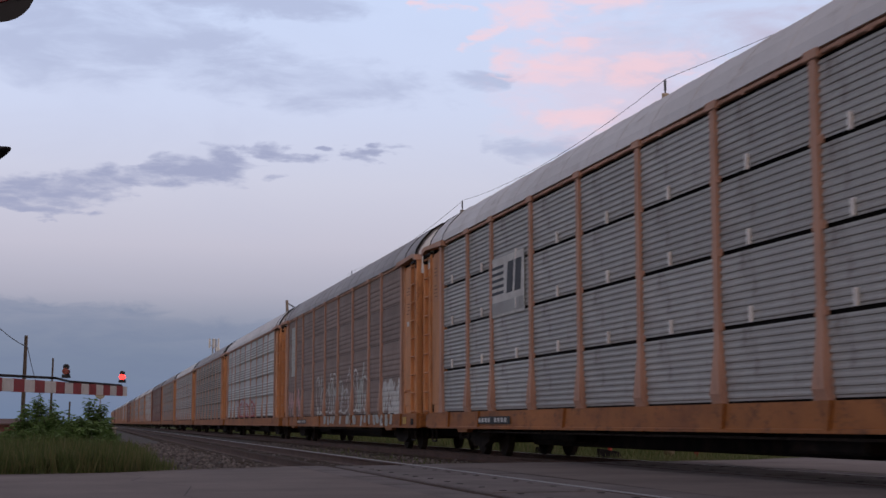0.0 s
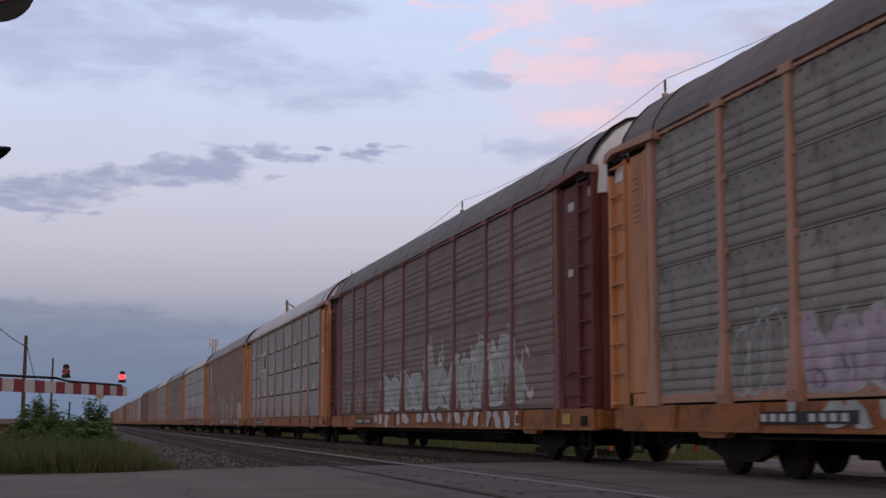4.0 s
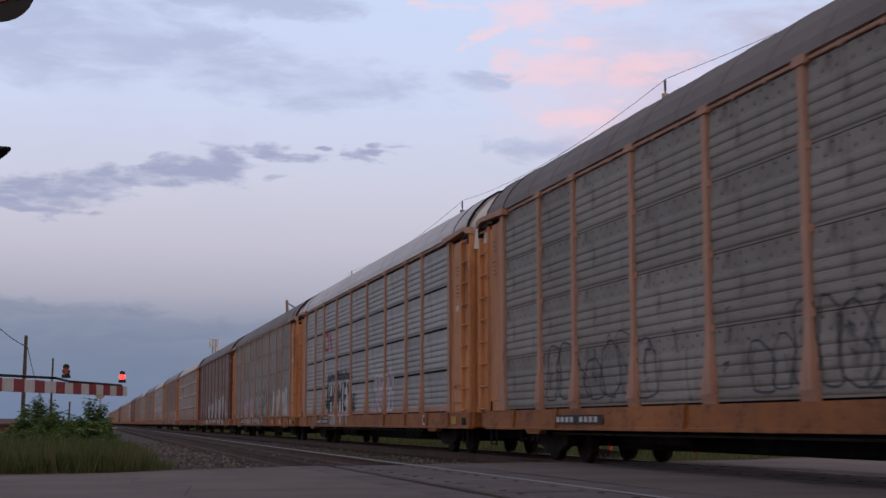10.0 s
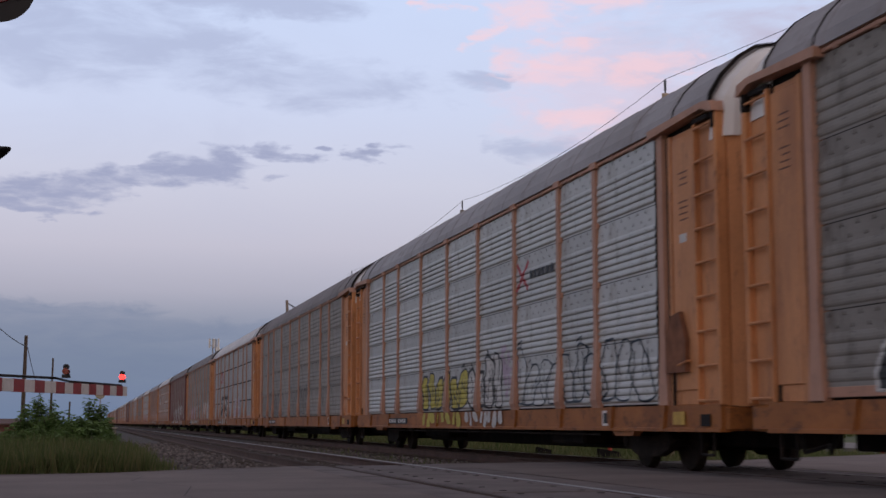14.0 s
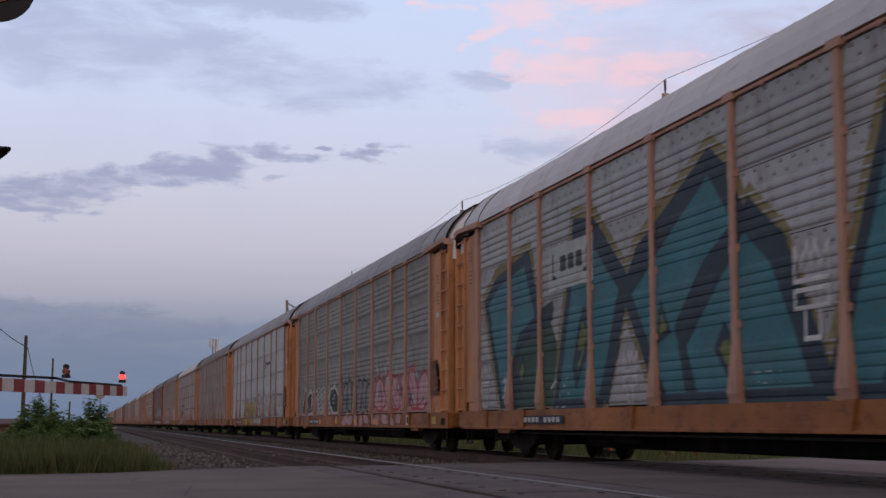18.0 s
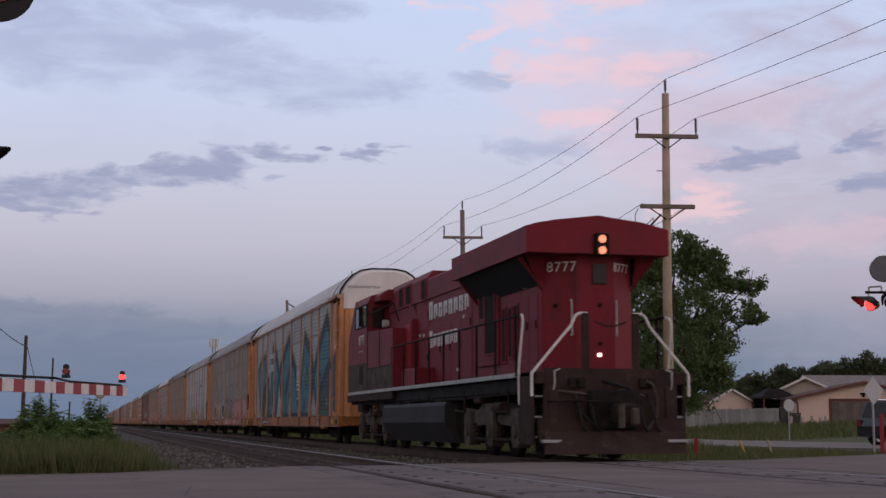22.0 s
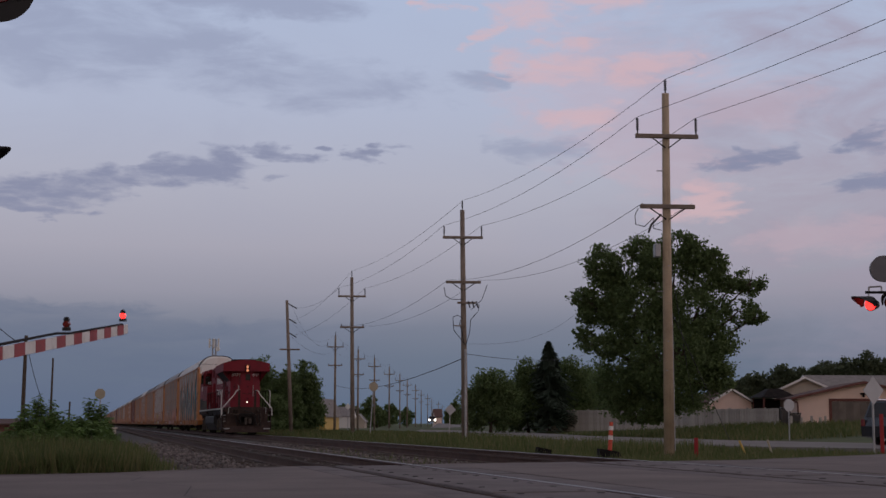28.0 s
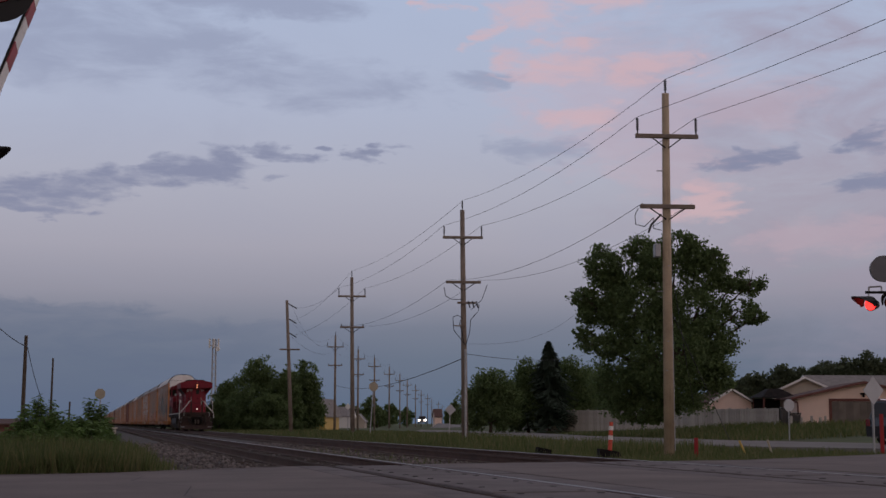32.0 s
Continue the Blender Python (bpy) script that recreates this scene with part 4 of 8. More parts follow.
    blades("verge_grass", "short green grass and weeds between the tracks and the street",
           [(12.6, 22, 25.5, 42, 20000, 0.08, 0.26, 1.1), (12.4, 19.5, 40, 120, 24000, 0.15, 0.55, 1.2), (11.0, 13.2, 26, 90, 6000, 0.1, 0.35, 1.3), (6.3, 7.9, 25.2, 50, 900, 0.06, 0.3, 1.4), (10.6, 12, 26, 60, 1400, 0.06, 0.3, 1.4),
            (13, 26, 115, 260, 14000, 0.1, 0.28, 1.0), (36, 62, 74, 108, 14000, 0.2, 0.5, 1.0), (16.5, 22.0, 66, 120, 12000, 0.2, 0.42, 1.0), (20, 30, 100, 150, 9000, 0.12, 0.30, 1.0), (12.5, 17.5, 60, 140, 9000, 0.15, 0.45, 1.0)], seed=12)


# ---- street, poles, houses ----
STREET = [(66, 8), (48, 22), (36, 36), (30, 50), (28, 66), (29.5, 92), (38, 140), (54, 205), (61, 230), (70, 265), (84, 320), (96, 370), (128, 500), (230, 900)]


def build_street():
    s = Shape()
    pts = [Vector(p) for p in STREET]
    w = 6.5
    ring = []
    for i, p in enumerate(pts):
        d = (pts[min(i + 1, len(pts) - 1)] - pts[max(i - 1, 0)]).normalized()
        nrm = Vector((d.y, -d.x))
        ring.append((p + nrm * w, p - nrm * w))
    ring = [(p + (a - p) * (0.5 if 40 < p.y < 160 else 1.0), b) for p, (a, b) in zip(pts, ring)]
    for (a, b), (c, d) in zip(ring[:-1], ring[1:]):
        z0, z1 = -0.14 + 0.85 * smooth(190, 340, (a.y + b.y) / 2), -0.14 + 0.85 * smooth(190, 340, (c.y + d.y) / 2)
        s.poly([(a.x, a.y, z0), (b.x, b.y, z0), (d.x, d.y, z1), (c.x, c.y, z1), (a.x, a.y, -0.5), (b.x, b.y, -0.5), (d.x, d.y, -0.5), (c.x, c.y, -0.5)],
               [(0, 1, 2, 3), (1, 5, 6, 2), (4, 0, 3, 7)])
    solid("street", s, "street", "pale grey street running beside the railway", "street", kind="structure")


def insulator(s, p, h):
    x, y, z = p
    s.tube((x, y, z), (x, y, z + h), 0.022, n=8)
    for k in range(5):
        s.tube((x, y, z + h * (0.25 + 0.15 * k)), (x, y, z + h * (0.32 + 0.15 * k)), 0.05, 0.035, 8)


def power_pole(m, height, lean, mat, group, low_arm=True, hardware=False, label=""):
    """Wooden pole with a two-insulator upper arm and a pin on top; arms lie across the line of wires (local x)."""
    t = thing("power_pole", label, "power pole", m, group)
    part("pole", Shape().tube((0, 0, -0.6), (lean * height, 0, height), 0.150, 0.10, 14), mat, t, smooth=True)
    ins = Shape()
    insulator(ins, (lean * height, 0, height), 0.42)
    part("top_pin", ins, "insulator", t)
    z = height - 1.25
    x = lean * z
    part("crossarm", Shape().box(x - 0.90, x + 0.90, -0.17, -0.07, z - 0.06, z + 0.06, 0.012), "pole_grey", t)
    for sx in (-1, 1):
        ins = Shape()
        insulator(ins, (x + sx * 0.84, -0.12, z + 0.06), 0.46)
        part("line_insulator", ins, "insulator", t)
        part("arm_brace", Shape().tube((x + sx * 0.42, -0.12, z - 0.05), (x + sx * 0.05, -0.13, z - 0.33), 0.018, n=6), "black_steel", t)
    if low_arm:
        z = height - 3.25
        x = lean * z
        part("lower_crossarm", Shape().box(x - 0.78, x + 0.78, -0.17, -0.07, z - 0.06, z + 0.06, 0.012), "pole_grey", t)
        for sx in (-1, 1):
            part("arm_brace", Shape().tube((x + sx * 0.50, -0.12, z - 0.05), (x + sx * 0.05, -0.13, z - 0.36), 0.018, n=6), "black_steel", t)
            if not hardware:
                ins = Shape()
                insulator(ins, (x + sx * 0.7, -0.12, z + 0.06), 0.14)
                part("line_insulator", ins, "insulator", t)
    return t


def wire(s, a, b, sag, r=0.0075, n=10):
    a, b = Vector(a), Vector(b)
    pts = []
    for i in range(n + 1):
        f = i / n
        p = a.lerp(b, f)
        p.z -= sag * 4 * f * (1 - f)
        pts.append(p)
    s.path(pts, r, 4)


POLES = [((15.45, 36.9), 10.02, 0.009), ((15.97, 61.0), 10.22, -0.011), ((16.28, 90.6), 10.15, -0.013)]


def build_poles():
    labels = ["weathered tan wooden power pole with two crossarms beside the crossing", "weathered wooden power pole with crossarms and cable risers", "grey wooden power pole with two crossarms beside the tracks"]
    for k, ((x, y), h, lean) in enumerate(POLES):
        m = pose(x, y, -0.05, 0, 0, -8)
        t = power_pole(m, h, lean, "pole_wood" if k == 0 else "pole_grey", "power poles", True, k < 2, labels[k])
        if k == 0:
            part("transformer_box", Shape().box(-0.32, -0.16, -0.16, 0.10, 5.35, 5.72, 0.02), "galvanised", t, "small grey steel box")
            part("conduit", Shape().path([(0.175, 0, 0.0), (0.172, 0, 1.6), (0.16, 0.0, 3.6), (0.15, 0, 4.2)], 0.017, 8), "galvanised", t, "pale conduit clamped to the pole")
            part("cable_loops", Shape().path([(-0.78, -0.12, 6.7), (-0.88, -0.14, 6.5), (-0.86, -0.14, 6.25), (-0.6, -0.1, 6.2), (-0.35, -0.12, 6.45), (-0.35, -0.12, 6.15), (-0.12, -0.1, 6.1)], 0.012, 5), "wire", t)
            part("cutout", Shape().path([(-0.12, -0.1, 6.55), (-0.42, -0.14, 6.25), (-0.50, -0.14, 6.02)], 0.03, 6), "insulator", t)
            for a_, b_ in (((0.0, -0.22, 3.0), (0.0, -0.05, 3.0)), ((-0.24, 0, 4.4), (0, 0, 4.4)), ((-0.2, 0, 7.8), (0.15, 0, 7.8)), ((-0.05, -0.24, 2.2), (-0.05, -0.05, 2.2)), ((0.05, -0.22, 5.1), (0.05, 0, 5.1))):
                part("step_bolt", Shape().tube(a_, b_, 0.014, n=6), "galvanised", t)
        if k == 1:
            for pts in ([(-0.95, -0.14, 6.75), (-0.88, -0.14, 6.35), (-0.60, -0.14, 6.2), (-0.12, -0.14, 6.2)], [(0.25, -0.14, 5.75), (0.75, -0.14, 6.2), (0.98, -0.14, 6.85)],
                        [(-0.12, -0.14, 5.35), (-0.32, -0.14, 5.5), (-0.55, -0.14, 5.42), (-0.52, -0.14, 4.85), (-0.06, -0.14, 4.25)], [(-0.2, -0.14, 5.3), (-0.26, -0.14, 5.15), (-0.15, -0.14, 4.75), (-0.04, -0.14, 4.2)],
                        [(0.55, -0.14, 5.65), (0.24, -0.14, 5.3), (0.20, -0.14, 4.8), (0.02, -0.14, 4.15)], [(0.3, -0.14, 6.05), (0.62, -0.14, 5.95), (0.58, -0.14, 5.7)]):
                part("riser_cable", Shape().path(pts, 0.015, 6), "wire", t, "black looped cable")
            part("cable_arm", Shape().box(-0.5, 0.0, -0.18, -0.13, 5.0, 5.05), "pole_grey", t)
            part("cutout_bracket", Shape().box(-0.35, 0.45, -0.2, -0.12, 6.0, 6.09), "pole_grey", t)
            for q in range(3):
                part("cutout", Shape().tube((0.12 + 0.18 * q, -0.22, 6.12), (0.20 + 0.18 * q, -0.22, 5.82), 0.03, n=8), "insulator", t, "dark fuse cutout")
            part("conduit", Shape().path([(0.0, -0.16, 0), (0.0, -0.16, 4.0)], 0.05, 8), "galvanised", t, "grey conduit up the pole")
    # leaning corner pole
    corner = thing("corner_pole", "leaning grey wooden corner pole with one low crossarm", "power pole", pose(15.4, 113.0, -0.2), "power poles")
    part("pole", Shape().tube((0, 0, -0.5), (-0.50, 0, 10.64), 0.17, 0.11, 12), "pole_grey", corner, smooth=True)
    part("crossarm", Shape().box(-1.05, 0.55, -0.2, -0.1, 6.66, 6.78, 0.012), "pole_grey", corner)
    for q, z in enumerate((10.4, 9.2, 8.1)):
        part("strain_insulator", Shape().tube((-0.42 + 0.02 * q, 0, z), (0.28, -0.1, z - 0.40), 0.045, n=6), "insulator", corner, "long dark strain insulator")
    # the line along the street, growing smaller
    far = [(25.6, 153.5), (33.3, 181.7), (40.0, 205.0), (48.8, 237.0), (57.9, 271.0), (66.8, 305.0), (79.7, 354.0), (94, 410), (110, 470), (128, 540), (150, 620), (175, 715)]
    first = None
    for k, (x, y) in enumerate(far):
        m = pose(x, y, -0.2, 0, 0, -13)
        if first is None:
            first = power_pole(m, 10.4, 0.0, "pole_grey", "street power poles", True, False, "distant grey power pole along the street")
        else:
            copy_thing(first, m)
    # wires
    s = Shape()
    tops = []
    for (x, y), h, lean in [((18.3, 4.0), 10.3, 0.0)] + POLES:
        c, sn = math.cos(radians(-8)), math.sin(radians(-8))
        def put(dx, z, x=x, y=y, lean=lean):
            dx += lean * z
            return (x + dx * c, y + dx * sn - 0.1, z - 0.05)
        tops.append((put(-0.84, h - 1.25 + 0.55), put(0, h + 0.42), put(0.84, h - 1.25 + 0.55), put(-0.7, h - 3.15), put(0.7, h - 3.15)))
    for a, b in zip(tops[:-1], tops[1:]):
        for k in range(5):
            if k < 3 or a is not tops[0]:
                wire(s, a[k], b[k], 0.45 if k < 3 else 0.6)
    for k in range(3):
        wire(s, tops[-1][k], (15.3, 112.9, 9.9 - 1.15 * k), 0.5)
        wire(s, (15.4, 113.1, 9.8 - 1.15 * k), (25.6 + (k - 1) * 0.8, 153.3, 10.4 if k == 1 else 9.2), 1.2)
    for (xa, ya), (xb, yb) in zip(far[:-1], far[1:]):
        for k in (-0.84, 0, 0.84):
            wire(s, (xa + k, ya, 10.4 if k == 0 else 9.2), (xb + k, yb, 10.4 if k == 0 else 9.2), 0.5, n=5)
    # service drops across the street
    wire(s, (16.0, 61.0, 3.75), spot(12.3, 125, 6.6).translation, 0.35, r=0.016)
    wire(s, (16.0, 61.0, 4.2), spot(11.5, 118, 10.2).translation, 0.9)
    wire(s, (16.0, 61.0, 3.6), (25.6, 153.4, 4.8), 0.8, r=0.02)
    wire(s, (15.5, 36.9, 6.0), (40.5, 92, 1.6), 0.3, r=0.014)
    wire(s, (15.5, 36.9, 4.0), (22.0, 47, 0.1), 0.0, r=0.012)
    solid("overhead_wires", s, "wire", "thin black overhead power wires strung between the poles", "power line", kind="structure")
    # far left poles
    for k, (r, a, h, name, label) in enumerate(((-38.15, 130, 8.85, "utility_pole", "dark wooden utility pole beyond the roadside bushes"), (-44.1, 161, 8.2, "utility_pole", "thin dark utility pole beyond the bushes"), (-47.0, 180, 3.6, "utility_pole", "short far utility pole"))):
        t = thing(name, label, "utility pole", spot(r, a, -0.2), "left utility poles")
        part("pole", Shape().tube((0, 0, -0.3), (0.1, 0, h), 0.20 if k == 0 else 0.14, 0.15 if k == 0 else 0.10, 10), "bark", t)
    s = Shape()
    a = spot(-37.9, 130, 7.6).translation
    wire(s, spot(-36.5, 112, 9.7).translation, a, 0.35, r=0.035)
    wire(s, a, spot(-40.5, 150, 1.0).translation, 1.4, r=0.035)
    solid("slack_wires", s, "wire", "slack black wire hanging from the far pole", "power line", kind="structure")


def gable_house(name, label, m, width, depth, eave, ridge, wall, roof, over=0.45, ridge_along="y", trim="trim_white"):
    """A house with its front at local y = 0, going back to y = depth."""
    t = thing(name, label, "house", m)
    if ridge_along == "y":
        prof = [(-width / 2, -0.5), (width / 2, -0.5), (width / 2, eave), (0, ridge), (-width / 2, eave)]
        part("wall", Shape().prism(prof, "y", 0, depth), wall, t)
        for sx in (-1, 1):
            k = (ridge - eave) / (width / 2)
            e = width / 2 + over
            part("roof", Shape().prism([(0, ridge + 0.02), (sx * e, eave - over * k + 0.02), (sx * e, eave - over * k + 0.16), (0, ridge + 0.18)], "y", -over, depth + over), roof, t)
            part("bargeboard", Shape().prism([(0, ridge - 0.02), (sx * e, eave - over * k - 0.02), (sx * e, eave - over * k + 0.16), (0, ridge + 0.17)], "y", -over - 0.04, -over - 0.004), trim, t)
    else:
        prof = [(0, -0.5), (depth, -0.5), (depth, eave), (depth / 2, ridge), (0, eave)]
        part("wall", Shape().prism(prof, "x", -width / 2, width / 2), wall, t)
        k = (ridge - eave) / (depth / 2)
        for sy in (-1, 1):
            y0 = depth / 2
            e = depth / 2 + over
            part("roof", Shape().prism([(y0, ridge + 0.02), (y0 + sy * e, eave - over * k + 0.02), (y0 + sy * e, eave - over * k + 0.16), (y0, ridge + 0.18)], "x", -width / 2 - over, width / 2 + over), roof, t)
            part("bargeboard", Shape().prism([(y0, ridge - 0.02), (y0 + sy * e, eave - over * k - 0.02), (y0 + sy * e, eave - over * k + 0.16), (y0, ridge + 0.17)], "x", -width / 2 - over - 0.04, -width / 2 - over - 0.004), trim, t)
    return t


def build_houses():
    S = 112 / 2520
    g = gable_house("garage", "pink stucco garage with a brown shingle roof and wide board door", spot((1524 - 784) * S, 112, 0.35, -4), 10.3, 9.0, 2.3, 3.45, "stucco", "shingle", 0.5, "y", "trim_brown")
    d = part("garage_door", Shape().box(-2.45, 2.9, -0.05, 0.01, -0.3, 2.05, 0.01), "garage_door", g, "dark weathered board garage door")
    for k in range(10):
        part("door_board", Shape().box(-2.42 + 0.53 * k, -1.92 + 0.53 * k, -0.085, -0.052, -0.28, 2.0, 0.008), "garage_door", d)
    for x0, x1, z0, z1 in ((-2.68, -2.46, -0.3, 2.27), (2.91, 3.13, -0.3, 2.27), (-2.455, 2.905, 2.06, 2.27)):
        part("door_frame", Shape().box(x0, x1, -0.09, 0.0, z0, z1, 0.01), "trim_brown", g)
    part("downspout", Shape().path([(-5.5, -0.1, 2.15), (-5.1, -0.1, 1.95), (-5.05, -0.1, 0.0)], 0.06, 6), "trim_brown", g)
    part("wall_lamp", Shape().box(-0.25, 0.25, -0.22, -0.002, 2.58, 2.72, 0.02).box(-0.08, 0.08, -0.16, -0.004, 2.38, 2.6, 0.02), "black_steel", g, "small dark floodlight on the gable")
    S = 128 / 2520
    h = gable_house("bungalow", "beige bungalow with a low grey shingle roof behind the garage", spot((1548 - 784) * S, 126, 0.4, 6), 10.5, 8.0, 2.7, 4.45, "beige_wall", "shingle_grey", 0.6, "x")
    part("window_vent", Shape().box(-5.31, -5.25, 3.4, 4.2, 2.4, 3.1, 0.01), "trim_white", h, "small gable window")
    g2 = gable_house("bungalow_wing", "beige gabled wing of the bungalow with white bargeboards", spot((1402 - 784) * S, 124, 0.4, -12), 5.4, 5.0, 2.9, 4.15, "beige_wall", "shingle_grey", 0.5, "y")
    part("gable_window", Shape().box(0.5, 1.1, -0.06, 0.0, 2.55, 3.1, 0.01), "trim_white", g2, "small white attic window")
    S = 120 / 2520
    sh = gable_house("garden_shed", "small white shed with a red-brown shingle roof behind the fence", spot((1291 - 784) * S, 120, 0.4, 14), 3.7, 3.6, 2.05, 3.05, "stucco", "shingle", 0.3, "y")
    part("shed_window", Shape().box(-0.4, 0.5, -0.05, 0.0, 0.9, 1.5, 0.01), "trim_white", sh)
    gz = thing("gazebo", "dark canvas-roofed garden gazebo behind the fence", "gazebo", spot((1361 - 784) * S, 119, 0.95, 8))
    for sx in (-1, 1):
        for sy in (-1, 1):
            part("post", Shape().box(sx * 1.3 - 0.06, sx * 1.3 + 0.06, sy * 1.2 - 0.06, sy * 1.2 + 0.06, -0.3, 1.9, 0.01), "trim_brown", gz)
    part("canopy", Shape().poly([(-1.6, -1.5, 1.85), (1.6, -1.5, 1.85), (1.6, 1.5, 1.85), (-1.6, 1.5, 1.85), (-0.5, -0.4, 2.6), (0.5, -0.4, 2.6), (0.5, 0.4, 2.6), (-0.5, 0.4, 2.6)],
                                [(0, 1, 5, 4), (1, 2, 6, 5), (2, 3, 7, 6), (3, 0, 4, 7), (4, 5, 6, 7), (3, 2, 1, 0)]), "black_steel", gz)
    part("back_panel", Shape().box(-1.3, 1.3, 1.1, 1.16, 0.0, 1.8), "shade_black", gz)
    # board fence along the gardens
    a, b = spot((918 - 784) * 135 / 2520, 136).translation, spot((1380 - 784) * 113 / 2520, 114).translation
    fence = thing("board_fence", "weathered grey vertical board fence along the gardens", "fence")
    d = (b - a)
    n = 118
    ang = math.degrees(math.atan2(d.y, d.x))
    step = d.length / n
    board = Shape().box(-step * 0.47, step * 0.47, -0.012, 0.012, -0.6, 1.28, 0.006).mesh("board", "fence_wood")
    post = Shape().box(-0.06, 0.06, 0.02, 0.14, -0.6, 1.36, 0.01).mesh("fence_post", "fence_wood")
    for k in range(n):
        p = a + d * (k + 0.5) / n
        part("board", board, "", fence, at=pose(p.x, p.y, 0.60 + random.uniform(-0.02, 0.02), 0, 0, ang + random.uniform(-1.5, 1.5)))
        if k % 7 == 0:
            part("fence_post", post, "", fence, at=pose(p.x, p.y, 0.60, 0, 0, ang))
    for z in (0.3, 1.1):
        p, q = a + Vector((0.05, 0.1, 0.60 + z)), b + Vector((0.05, 0.1, 0.60 + z))
        part("fence_rail", Shape().tube(p, q, 0.04, n=4), "fence_wood", fence)
    # low posts and dark rubbish bins in front of the garage
    for k, (cx, w) in enumerate(((1396, 4), (1414, 3), (1432, 4), (1447, 4), (1456, 3))):
        S = 108 / 2520
        solid("gate_post", Shape().box(-w * S / 2, w * S / 2, -0.08, 0.08, -0.3, 1.0 - 0.1 * (k % 2), 0.02), "fence_wood", "grey weathered short wooden post before the garage", "post", spot((cx - 784) * S, 108, 0.25), "short posts")
    for k, cx in enumerate((1386, 1403)):
        S = 109 / 2520
        bn = thing("wheelie_bin", "dark wheeled rubbish bin beside the garage", "bin", spot((cx - 784) * S, 109, 0.25), "bins")
        part("body", Shape().prism([(-0.27, 0.0), (0.27, 0.0), (0.36, 1.15 + 0.4 * (1 - k)), (-0.36, 1.15 + 0.4 * (1 - k))], "y", -0.3, 0.3), "car_black", bn)
        part("lid", Shape().box(-0.4, 0.4, -0.36, 0.36, 1.16 + 0.4 * (1 - k), 1.24 + 0.4 * (1 - k), 0.03), "car_black", bn)
    # far buildings along the street
    for k, (cx, top, w, dist, wall, roof, label) in enumerate(((567, 699, 10, 200, "yellow_paint", "shingle_grey", "distant yellow house beyond the poles"), (608, 716, 14, 290, "trim_white", "shingle_grey", "distant pale house with a grey roof"),
                                                              (636, 728, 10, 280, "beige_wall", "shingle_grey", "distant small pale building"), (776, 722, 6, 420, "stucco", "shingle", "distant small building on the street"),
                                                              (20, 745, 40, 160, "trim_white", "shingle", "low white building beyond the bushes"), (8, 752, 22, 130, "trim_brown", "shingle", "low dark red shed beyond the bushes"))):
        S = dist / 2520
        gable_house("far_house", label, spot((cx - 784) * S, dist, -0.25, 5 * k - 10), 2 * w * S, 8, max(0.8, (750 - top) * S * 0.6), max(1.2, (752 - top) * S), wall, roof, 0.3, "x" if k % 2 else "y")


